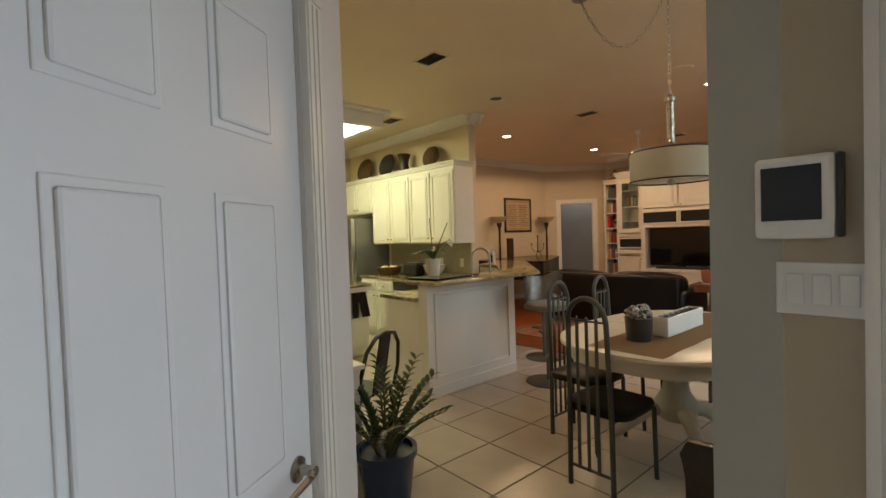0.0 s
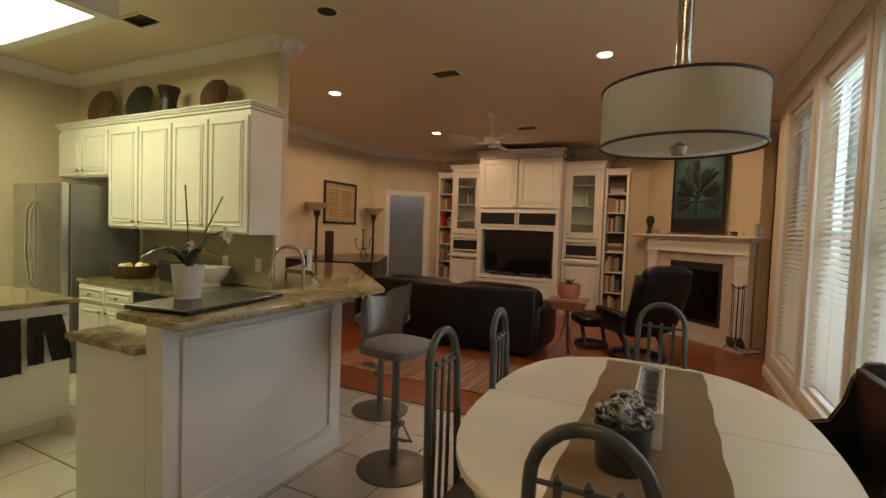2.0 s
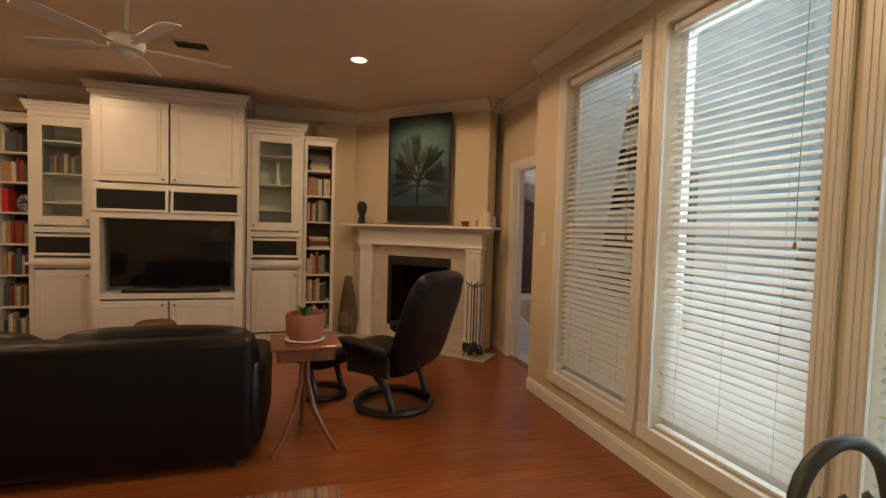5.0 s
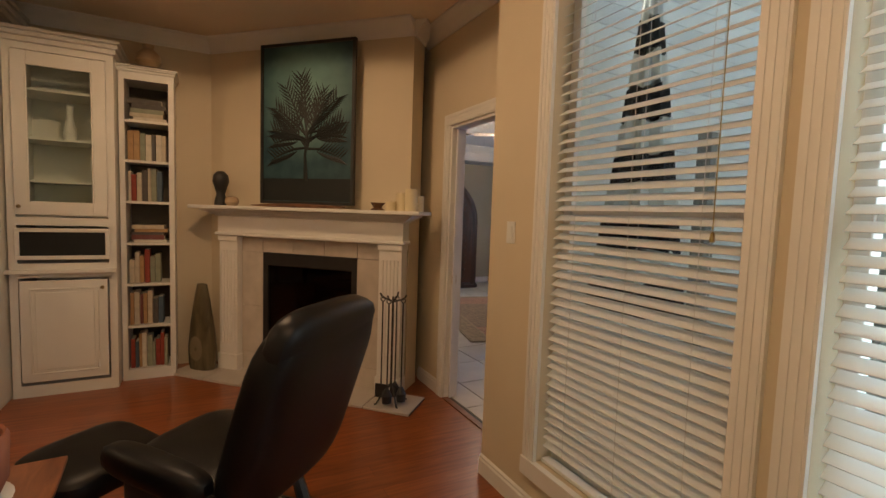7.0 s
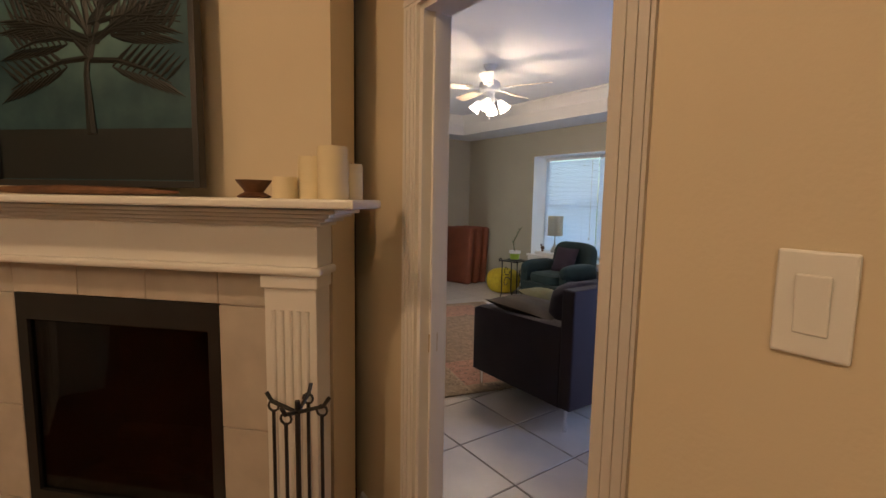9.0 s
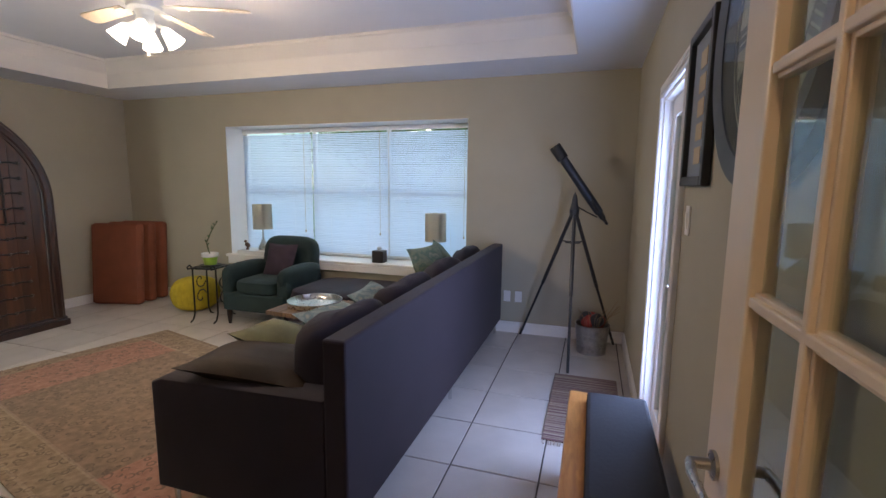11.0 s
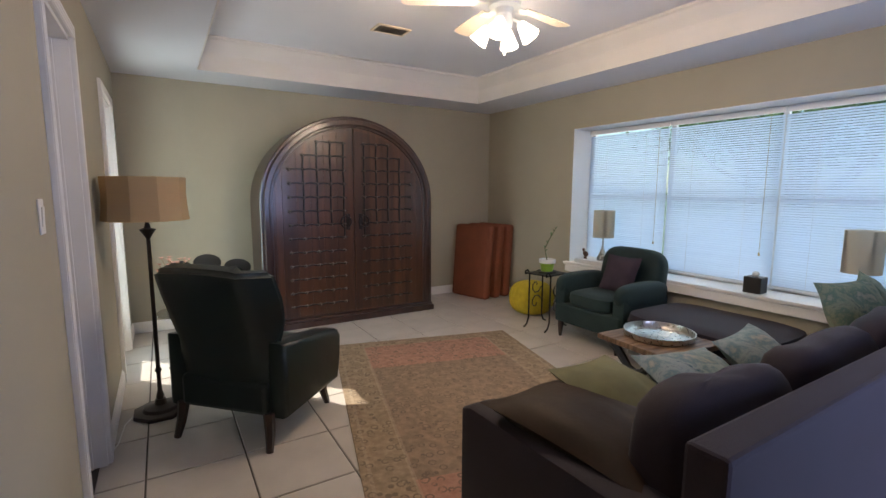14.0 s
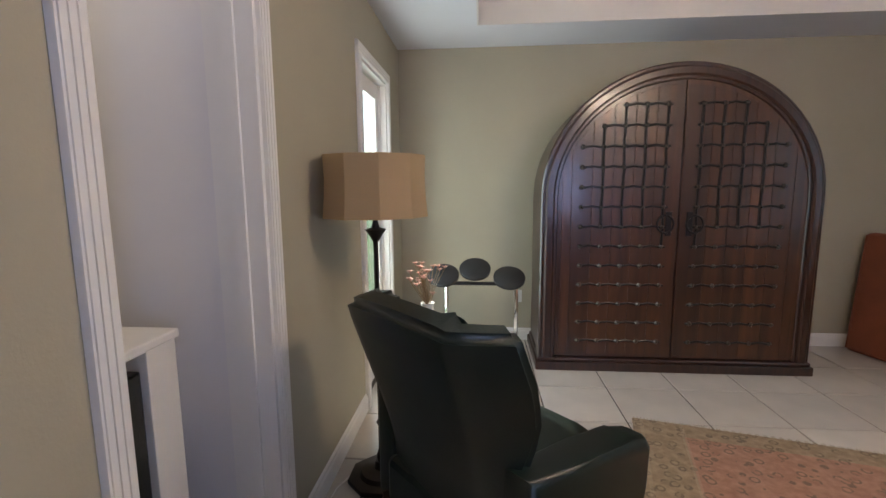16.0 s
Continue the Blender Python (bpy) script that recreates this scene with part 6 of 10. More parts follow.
t = thing("toaster", "black toaster on the worktop", "toaster", "", pose(-5.02, 3.62, 0.906))
bm = B()
box(bm, -0.16, 0.16, -0.09, 0.09, 0.008, 0.19, 0.03)
part("body", bm, M["black"], t)
for y in (-0.03, 0.03):
    bm = B()
    box(bm, -0.12, 0.12, y - 0.012, y + 0.012, 0.186, 0.1915)
    part("slot", bm, M["steel"], t)
bm = B()
box(bm, -0.13, 0.13, -0.07, 0.07, 0.0, 0.0085)
part("base", bm, M["black"], t)
for x in (-4.62, -4.20):
    t = thing("wall_socket", "white wall socket on the backsplash", "socket", "wall sockets", pose(x, 3.815, 1.10))
    bm = B()
    box(bm, -0.035, 0.035, -0.006, -0.0005, -0.058, 0.058, 0.003)
    part("plate", bm, M["plastic"], t)
    bm = B()
    box(bm, -0.016, 0.016, -0.009, -0.0065, -0.04, 0.04, 0.002)
    part("outlet", bm, M["plastic"], t)
# board and orchid on the bar
t = thing("serving_board", "black glossy serving board on the bar top", "board", "", pose(-3.0, 2.42, 1.0705, 0, 0, 8))
bm = B()
box(bm, -0.16, 0.20, -0.30, 0.32, 0.0, 0.022, 0.004)
part("board", bm, M["black_gloss"], t)


def leaf_blade(bm, base, tip, width, bend=0.02, n=5):
    """One long leaf from base to tip, folded along its rib."""
    b0, b1 = Vector(base), Vector(tip)
    d = b1 - b0
    side = d.cross(Vector((0, 0, 1)))
    side = side.normalized() if side.length > 1e-4 else Vector((1, 0, 0))
    up = side.cross(d).normalized()
    rows = []
    for i in range(n + 1):
        f = i / n
        c = b0 + d * f + up * bend * math.sin(f * math.pi)
        w = width * math.sin(math.pi * min(0.98, max(0.04, f)) ** 0.8)
        rows.append((bm.verts.new(c - side * w + up * w * 0.3), bm.verts.new(c), bm.verts.new(c + side * w + up * w * 0.3)))
    for a, b in zip(rows, rows[1:]):
        bm.faces.new((a[0], a[1], b[1], b[0]))
        bm.faces.new((a[1], a[2], b[2], b[1]))


t = thing("orchid", "white orchid in a white pot on the board", "plant", "", pose(-3.07, 2.37, 1.0935))
bm = B()
lathe(bm, [(0.0, 0.0), (0.058, 0.0), (0.075, 0.15), (0.078, 0.16), (0.07, 0.16), (0.065, 0.14), (0.0, 0.13)], seg=28)
part("pot", bm, M["enamel"], t, smooth=True)
for k, (a, ln) in enumerate(((200, 0.26), (170, 0.22), (250, 0.2), (20, 0.16))):
    bm = B()
    leaf_blade(bm, (0, 0, 0.15), (ln * math.cos(radians(a)), ln * math.sin(radians(a)), 0.20), 0.045, 0.06)
    part("leaf", bm, M["leaf_dark"], t)
for k, pts in enumerate(([(0, 0, 0.14), (-0.02, 0.01, 0.3), (-0.06, 0.02, 0.55)], [(0.01, 0, 0.14), (0.05, 0.04, 0.3), (0.11, 0.10, 0.50)], [(0, 0.01, 0.14), (0.07, 0.05, 0.30), (0.14, 0.08, 0.33)])):
    bm = B()
    tube(bm, pts, 0.004, 6)
    part("stem", bm, M["stem"], t)
for k, c in enumerate(((0.15, 0.085, 0.32), (0.17, 0.09, 0.30), (0.02, 0.0, 0.25))):
    bm = B()
    for q in range(5):
        a = 2 * math.pi * q / 5
        leaf_blade(bm, c, (c[0] + 0.035 * math.cos(a), c[1] - 0.01, c[2] + 0.035 * math.sin(a)), 0.014, 0.004, 3)
    part("flower", bm, M["petal"], t)
# soap bottle on the bar by the wall end
t = thing("soap_bottle", "white pump bottle on the bar top", "bottle", "", pose(-3.83, 4.02, 1.0705))
bm = B()
lathe(bm, [(0.0, 0.0), (0.036, 0.0), (0.038, 0.01), (0.038, 0.15), (0.03, 0.17), (0.014, 0.18)], seg=20)
part("bottle", bm, M["enamel"], t, smooth=True)
bm = B()
box(bm, -0.028, 0.028, -0.0395, -0.036, 0.03, 0.13)
part("label", bm, M["black"], t)
bm = B()
lathe(bm, [(0.015, 0.18), (0.015, 0.195), (0.006, 0.2), (0.006, 0.22)], seg=12)
tube(bm, [(0, 0, 0.222), (0, -0.03, 0.222), (0, -0.04, 0.215)], 0.006, 8)
part("pump", bm, M["enamel"], t, smooth=True)
# dining room beyond the kitchen doorway
t = thing("dining_table_far", "dark wooden dining table", "table", "", pose(-8.95, 1.85, 0))
bm = B()
box(bm, -0.5, 0.5, -0.85, 0.85, 0.72, 0.76, 0.006)
part("tabletop", bm, M["dark_wood"], t)
for x in (-0.44, 0.44):
    for y in (-0.78, 0.78):
        bm = B()
        box(bm, x - 0.04, x + 0.04, y - 0.04, y + 0.04, 0, 0.719, 0.004)
        part("leg", bm, M["dark_wood"], t)


def slat_chair(at):
    t = thing("dining_chair_far", "dark wooden dining chair in the dining room", "chair", "far dining chairs", at)
    bm = B()
    box(bm, -0.22, 0.22, -0.22, 0.22, 0.43, 0.47, 0.01)
    part("seat", bm, M["black"], t)
    bm = B()
    box(bm, -0.22, 0.22, -0.24, -0.205, 0.55, 0.98, 0.01)
    part("backrest", bm, M["dark_wood"], t)
    for x in (-0.2, 0.2):
        for y in (-0.215, 0.2):
            bm = B()
            box(bm, x - 0.018, x + 0.018, y - 0.018, y + 0.018, 0, 0.43 if y > 0 else 0.96, 0.003)
            part("leg", bm, M["dark_wood"], t)
    return t


c0 = slat_chair(pose(-8.15, 2.1, 0, 0, 0, 95))
copy_thing(c0, pose(-8.2, 1.45, 0, 0, 0, 85))
copy_thing(c0, pose(-9.75, 2.1, 0, 0, 0, -90))
copy_thing(c0, pose(-9.7, 1.5, 0, 0, 0, -85))
t = thing("sideboard", "dark sideboard with a lamp in the dining room", "sideboard", "", pose(-9.6, 3.9, 0))
bm = B()
box(bm, -0.55, 0.55, -0.25, 0.25, 0.0, 0.95, 0.01)
part("body", bm, M["dark_wood"], t)
t = thing("table_lamp", "small lit table lamp on the sideboard", "lamp", "", pose(-9.35, 3.85, 0.951))
bm = B()
lathe(bm, [(0.0, 0.0), (0.06, 0.0), (0.05, 0.02), (0.02, 0.05), (0.015, 0.42), (0.0, 0.43)], seg=16)
part("base", bm, M["bronze"], t, smooth=True)
bm = B()
lathe(bm, [(0.10, 0.42), (0.055, 0.58)], seg=20)
part("shade", bm, M["bulb_shade"], t)
t = thing("red_flowers", "bunch of red flowers on the sideboard", "flowers", "", pose(-9.7, 3.85, 0.951))
bm = B()
lathe(bm, [(0.0, 0.0), (0.045, 0.0), (0.05, 0.1), (0.03, 0.2), (0.035, 0.22)], seg=16)
part("vase", bm, M["bronze"], t, smooth=True)
for k in range(9):
    bm = B()
    a, z = k * 2.4, 0.34 + 0.03 * (k % 3)
    puff(bm, 0.09, 0.09, 0.07, pose(0.08 * math.cos(a), 0.08 * math.sin(a), z), 2, 10, 6, 0.01, k)
    tube(bm, [(0, 0, 0.2), (0.08 * math.cos(a), 0.08 * math.sin(a), z)], 0.003, 5)
    part("flower", bm, M["red"], t)
for z0, z1, nm in ((0.9, 2.25, "window_dining"), (2.4, 2.75, "window_dining_top")):
    window(nm, Matrix.Translation((-10.62, 3.05, 0)) @ Matrix.Rotation(radians(90), 4, "Z"), 1.3, z0, z1, "white framed dining room window", 0)
blind("window_blind_dining", "closed white blind in the dining room window", Matrix.Translation((-10.56, 3.05, 0)) @ Matrix.Rotation(radians(90), 4, "Z"), 1.24, 0.92, 2.24, 0.05, 0.05, 55, "slat", "", 2)

# ---- dining corner ----
def superoval(a, b, n=48, e=2.6):
    pts = []
    for i in range(n):
        th = 2 * math.pi * i / n
        c, s = math.cos(th), math.sin(th)
        pts.append((a * math.copysign(abs(c) ** (2 / e), c), b * math.copysign(abs(s) ** (2 / e), s)))
    return pts


TM = pose(-1.05, 2.86, 0)
t = thing("dining_table", "oval cream-painted dining table on a carved pedestal", "table", "", TM)
bm = B()
prism(bm, superoval(0.62, 0.88), 0.735, 0.762, bevel=0.008)
part("tabletop", bm, M["table_cream"], t, smooth=30)
bm = B()
out, inn = superoval(0.57, 0.825), superoval(0.55, 0.805)
for i in range(48):
    j = (i + 1) % 48
    q = [bm.verts.new((*p, z)) for p, z in ((out[i], 0.645), (out[j], 0.645), (out[j], 0.734), (out[i], 0.734), (inn[i], 0.645), (inn[j], 0.645), (inn[j], 0.734), (inn[i], 0.734))]
    bm.faces.new(q[:4])
    bm.faces.new(q[4:][::-1])
    bm.faces.new((q[0], q[1], q[5], q[4]))
bmesh.ops.remove_doubles(bm, verts=bm.verts[:], dist=1e-5)
part("apron", bm, M["table_cream"], t, smooth=30)
bm = B()
lathe(bm, [(0.10, 0.14), (0.13, 0.18), (0.14, 0.26), (0.09, 0.34), (0.075, 0.44), (0.11, 0.52), (0.13, 0.60), (0.16, 0.66), (0.16, 0.733)], seg=24)
part("pedestal", bm, M["table_cream"], t, smooth=True)
for k in range(4):
    a = radians(45 + 90 * k)
    pts = [(r * math.cos(a), r * math.sin(a), z) for r, z in ((0.08, 0.22), (0.20, 0.20), (0.32, 0.11), (0.42, 0.045), (0.46, 0.03))]
    bm = B()
    tube(bm, pts, [0.05, 0.05, 0.042, 0.035, 0.03], 10)
    part("leg", bm, M["table_cream"], t, smooth=True)
bm = B()
for z in (0.7625,):
    box(bm, -0.61, 0.61, -0.0012, 0.0012, 0.7620, 0.7623)
part("leaf_joint", bm, M["joint"], t)
t = thing("table_runner", "brown burlap runner lying along the dining table", "table runner", "", TM @ pose(0.03, 0.0, 0.7625))
bm = B()
nx, ny = 8, 34
g = {}
for i in range(nx + 1):
    for j in range(ny + 1):
        x, y = -0.235 + 0.47 * i / nx, -0.80 + 1.60 * j / ny
        g[i, j] = bm.verts.new((x + 0.004 * math.sin(j * 0.9), y, 0.0018 + 0.0014 * noise.noise(Vector((x * 7, y * 5, 0)))))
for i in range(nx):
    for j in range(ny):
        bm.faces.new((g[i, j], g[i + 1, j], g[i + 1, j + 1], g[i, j + 1]))
bmesh.ops.solidify(bm, geom=bm.faces[:], thickness=-0.0015)
part("cloth", bm, M["burlap"], t, smooth=True)
t = thing("candle_box", "white wooden box with seven glass candle holders", "candle holder", "", pose(-1.02, 2.86, 0.7665, 0, 0, 0))
bm = B()
for a in ((-0.05, -0.042, -0.29, 0.29), (0.042, 0.05, -0.29, 0.29), (-0.042, 0.042, -0.29, -0.28), (-0.042, 0.042, 0.28, 0.29)):
    box(bm, *a, 0, 0.125, 0.002)
box(bm, -0.042, 0.042, -0.28, 0.28, 0.0, 0.10)
part("box", bm, M["enamel"], t)
for k in range(7):
    bm = B()
    lathe(bm, [(0.026, 0.101), (0.034, 0.128), (0.031, 0.128), (0.024, 0.105), (0.0, 0.104)], (0, -0.24 + 0.08 * k, 0), 18)
    part("glass_cup", bm, M["cup"], t, smooth=True)
t = thing("metal_pot", "dark metal pot stuffed with black and white cloth", "pot", "", pose(-1.08, 2.40, 0.7665))
bm = B()
lathe(bm, [(0.0, 0.0), (0.075, 0.0), (0.085, 0.14), (0.09, 0.145), (0.08, 0.145), (0.07, 0.12), (0.0, 0.11)], seg=24)
part("pot", bm, M["pot_grey"], t, smooth=True)
cr_ = random.Random(3)
for k in range(9):
    bm = B()
    a = k * 0.9
    puff(bm, 0.08, 0.06, 0.05, pose(0.045 * math.cos(a), 0.045 * math.sin(a), 0.15 + 0.02 * (k % 3), cr_.uniform(0, 90), cr_.uniform(0, 90), 0), 2.2, 12, 8, 0.02, k)
    part("napkin", bm, M["check"], t)


def arched_chair():
    t = thing("dining_chair", "grey metal dining chair with arched slatted back and black seat", "chair", "chairs round the dining table")
    bm = B()
    puff(bm, 0.42, 0.41, 0.06, pose(0, 0.02, 0.455), 5, 24, 8)
    part("seat", bm, M["leather"], t, smooth=True)
    bm = B()
    r = 0.118
    tube(bm, [(-0.135, -0.19, 0.0), (-0.13, -0.19, 0.45), (-r, -0.205, 0.965)] + [(r * math.cos(radians(a)), -0.21, 0.965 + 0.13 * math.sin(radians(a))) for a in range(165, 0, -15)] + [(r, -0.205, 0.965), (0.13, -0.19, 0.45), (0.135, -0.19, 0.0)], 0.0150, 10)
    part("back_frame", bm, M["grey_metal"], t, smooth=True)
    bm = B()
    tube(bm, [(-0.116, -0.206, 0.968), (0.116, -0.206, 0.968)], 0.006, 8)
    part("back_rail", bm, M["grey_metal"], t)
    for x in (-0.06, 0.0, 0.06):
        bm = B()
        box(bm, x - 0.009, x + 0.009, -0.212, -0.202, 0.12, 0.967, 0.002)
        part("back_slat", bm, M["grey_metal"], t)
        bm = B()
        lathe(bm, [(0.0, 0.0), (0.009, 0.004), (0.010, 0.014), (0.0, 0.026)], (x, -0.207, 0.968), 10)
        part("finial", bm, M["grey_metal"], t)
    for x in (-0.19, 0.19):
        bm = B()
        tube(bm, [(x, 0.20, 0.0), (x * 0.97, 0.19, 0.43)], 0.014, 8)
        part("leg", bm, M["grey_metal"], t, smooth=True)
    for a in (((-0.13, -0.19, 0.43), (-0.185, 0.19, 0.425)), ((0.13, -0.19, 0.43), (0.185, 0.19, 0.425)), ((-0.185, 0.19, 0.425), (0.185, 0.19, 0.425)), ((-0.132, -0.19, 0.12), (0.132, -0.19, 0.12))):
        bm = B()
        tube(bm, a, 0.009, 8)
        part("stretcher", bm, M["grey_metal"], t)
    return t


c0 = arched_chair()
c0.matrix_world = pose(-1.096, 2.03, 0)
copy_thing(c0, pose(-1.51, 2.45, 0, 0, 0, -90))
copy_thing(c0, pose(-1.475, 3.0, 0, 0, 0, -86))
copy_thing(c0, pose(-1.01, 3.53, 0, 0, 0, 176))

# pew against the window wall
t = thing("pew_bench", "dark wooden pew with scrolled ends against the window wall", "bench", "", pose(-0.03, 0, 0))
END = [(0.0, 0.0), (-0.48, 0.0), (-0.48, 0.10), (-0.44, 0.14), (-0.44, 0.42), (-0.47, 0.52), (-0.44, 0.58), (-0.34, 0.58), (-0.22, 0.62), (-0.17, 0.72), (-0.15, 0.84), (-0.10, 0.92), (-0.04, 0.93), (0.0, 0.88)]
for y in (1.55, 3.66):
    bm = B()
    prism(bm, END, y, y + 0.045, m=Matrix(((1, 0, 0, 0), (0, 0, 1, 0), (0, 1, 0, 0), (0, 0, 0, 1))), bevel=0.006)
    part("end_panel", bm, M["pew"], t)
bm = B()
box(bm, -0.45, -0.06, 1.596, 3.659, 0.42, 0.455, 0.008)
part("seat", bm, M["pew"], t)
bm = B()
box(bm, -0.02, 0.02, 1.596, 3.659, 0.46, 0.90, 0.008, m=pose(-0.08, 0, 0, 0, 0, 0) @ Matrix.Rotation(radians(-3), 4, "Y"))
part("backrest", bm, M["pew"], t)

# drum pendant over the table
t = thing("pendant_lamp", "drum pendant lamp with a pale shade and nickel stem", "lamp", "", pose(-0.97, 2.66, 0))
bm = B()
lathe(bm, [(0.25, 1.775), (0.25, 1.962)], seg=48)
bmesh.ops.solidify(bm, geom=bm.faces[:], thickness=0.003)
part("shade", bm, M["shade"], t, smooth=True)
for z in (1.775, 1.962):
    bm = B()
    tube(bm, [(0.251 * math.cos(a), 0.251 * math.sin(a), z) for a in [2 * math.pi * i / 48 for i in range(48)]], 0.005, 6, True)
    part("shade_ring", bm, M["pot_grey"], t)
bm = B()
lathe(bm, [(0.0, 1.79), (0.244, 1.79)], seg=48)
part("diffuser", bm, M["shade"], t)
bm = B()
lathe(bm, [(0.0, 1.745), (0.02, 1.75), (0.028, 1.775), (0.01, 1.789)], seg=20)
part("finial", bm, M["nickel"], t, smooth=True)
bm = B()
lathe(bm, [(0.0, 1.962), (0.055, 1.962), (0.05, 1.975), (0.03, 2.01), (0.022, 2.08), (0.024, 2.28), (0.034, 2.285), (0.034, 2.31), (0.012, 2.33), (0.0, 2.335)], seg=20)
part("stem", bm, M["nickel"], t, smooth=True)
bm = B()
for k in range(3):
    a = 2 * math.pi * k / 3
    tube(bm, [(0.03 * math.cos(a), 0.03 * math.sin(a), 1.975), (0.25 * math.cos(a), 0.25 * math.sin(a), 1.96)], 0.003, 6)
part("spider", bm, M["nickel"], t)


def chain(points, step=0.03):
    bm = B()
    pts = [Vector(p) for p in points]
    i = 0
    for a, b in zip(pts, pts[1:]):
        n = max(1, int((b - a).length / step))
        for k in range(n):
            c = a.lerp(b, (k + 0.5) / n)
            q = (b - a).to_track_quat("Z", "Y").to_matrix().to_4x4()
            q = Matrix.Translation(c) @ q @ Matrix.Rotation(radians(90 * (i % 2)), 4, "Z")
            tube(bm, [q @ Vector((0.009 * math.cos(u), 0, 0.02 * math.sin(u))) for u in [2 * math.pi * s / 8 for s in range(8)]], 0.0022, 5, True)
            i += 1
    return bm


part("chain", chain([(0, 0, 2.33), (0, 0, H1 - 0.03)]), M["nickel"], t)
swag = [(-0.45 * f, -0.30 * f, H1 - 0.03 - 0.35 * 4 * f * (1 - f)) for f in [i / 10 for i in range(11)]]
part("swag_chain", chain(swag), M["nickel"], t)
bm = B()
lathe(bm, [(0.0, H1 - 0.035), (0.05, H1 - 0.03), (0.06, H1 - 0.002)], (-0.45, -0.30, 0), 20)
part("canopy", bm, M["nickel"], t, smooth=True)


# ---- bar stools ----
def bar_stool():
    t = thing("bar_stool", "grey swivel bar stool with a bent steel back and round base", "stool", "stools at the bar")
    bm = B()
    lathe(bm, [(0.0, 0.0), (0.225, 0.0), (0.225, 0.008), (0.20, 0.016), (0.03, 0.024), (0.03, 0.03)], seg=36)
    part("base", bm, M["stool_grey"], t, smooth=True)
    bm = B()
    tube(bm, [(0, 0, 0.02), (0, 0, 0.70)], 0.026, 14)
    part("post", bm, M["stool_grey"], t, smooth=True)
    bm = B()
    puff(bm, 0.42, 0.40, 0.09, pose(0, 0, 0.75), 3.2, 28, 10)
    part("seat", bm, M["seat_cloth"], t, smooth=True)
    bm = B()
    tube(bm, [(0.0, 0.02, 0.28)] + [(0.20 * math.sin(radians(a)), 0.13 - 0.0 + 0.12 * -math.cos(radians(a)) + 0.06, 0.30) for a in range(0, 181, 15)][:9] + [(0.0, 0.02, 0.34)], 0.014, 8, flat=0.4)
    part("footrest", bm, M["stool_grey"], t)
    bm = B()
    grid = []
    for i in range(15):
        a = radians(-62 + 124 * i / 14)
        row = []
        for j in range(7):
            f = j / 6
            z = 0.74 + 0.29 * f - (0.05 * (abs(a) / 1.08) ** 4 if j == 6 else 0)
            r = 0.205 + 0.02 * f
            row.append(bm.verts.new((r * math.sin(a), -r * math.cos(a), z)))
        grid.append(row)
    for i in range(14):
        for j in range(6):
            bm.faces.new((grid[i][j], grid[i + 1][j], grid[i + 1][j + 1], grid[i][j + 1]))
    bmesh.ops.solidify(bm, geom=bm.faces[:], thickness=0.006)
    part("backrest", bm, M["brushed"], t, "curved brushed steel back", smooth=True)
    return t


s0 = bar_stool()
s0.matrix_world = pose(-2.43, 3.28, 0, 0, 0, -96)
copy_thing(s0, pose(-3.0, 3.98, 0, 0, 0, 100))

# ---- living room ----
t = thing("striped_rug", "flat-woven rug with red, grey and tan stripes on the wood floor", "rug", "", pose(-3.05, 5.25, 0.0))
bm = B()
box(bm, -1.25, 1.25, -0.5, 0.5, 0.001, 0.010, 0.003)
part("weave", bm, M["rug_stripes"], t)


def leather_sofa():
    t = thing("leather_sofa", "long black leather sofa seen from its back", "sofa", "", pose(-3.42, 6.02, 0))
    bm = B()
    box(bm, -1.12, 1.12, 0.02, 0.24, 0.05, 0.80, 0.05, seg=3)
    part("back_body", bm, M["leather"], t, smooth=True)
    for k in range(2):
        bm = B()
        puff(bm, 1.14, 0.30, 0.42, pose(-0.57 + 1.14 * k, 0.27, 0.63, -8), 3.6, 28, 12, 0.02, k)
        part("back_cushion", bm, M["leather"], t, smooth=True)
        bm = B()
        puff(bm, 0.98, 0.70, 0.24, pose(-0.49 + 0.98 * k, 0.60, 0.38), 4.5, 28, 10, 0.01, k + 5)
        part("seat_cushion", bm, M["leather"], t, smooth=True)
    bm = B()
    box(bm, -1.0, 1.0, 0.22, 0.90, 0.07, 0.30, 0.02)
    part("seat_base", bm, M["leather"], t)
    for x in (-1.06, 1.06):
        bm = B()
        puff(bm, 0.26, 0.90, 0.56, pose(x, 0.50, 0.34), 4.5, 24, 12, 0.015, x)
        part("arm", bm, M["leather"], t, smooth=True)
        for y in (0.10, 0.85):
            bm = B()
            lathe(bm, [(0.02, 0.0), (0.03, 0.07)], (x * 0.95, y, 0), 12)
            part("foot", bm, M["black"], t)
    return t


leather_sofa()
RM = pose(-1.27, 6.90, 0, 0, 0, 44)
t = thing("recliner", "black leather swivel recliner on a round wooden base", "armchair", "", RM)
bm = B()
tube(bm, [(0.31 * math.cos(2 * math.pi * i / 32), 0.31 * math.sin(2 * math.pi * i / 32), 0.03) for i in range(32)], 0.03, 8, True)
part("base_ring", bm, M["black"], t, smooth=True)
for x in (-0.25, 0.25):
    bm = B()
    tube(bm, [(x, -0.17, 0.04), (x * 1.02, -0.10, 0.22), (x * 1.05, 0.05, 0.36)], [0.032, 0.03, 0.03], 8)
    part("base_strut", bm, M["black"], t, smooth=True)
bm = B()
puff(bm, 0.58, 0.60, 0.20, pose(0, 0.08, 0.40, 6), 4, 26, 10, 0.01)
part("seat", bm, M["leather"], t, smooth=True)
bm = B()
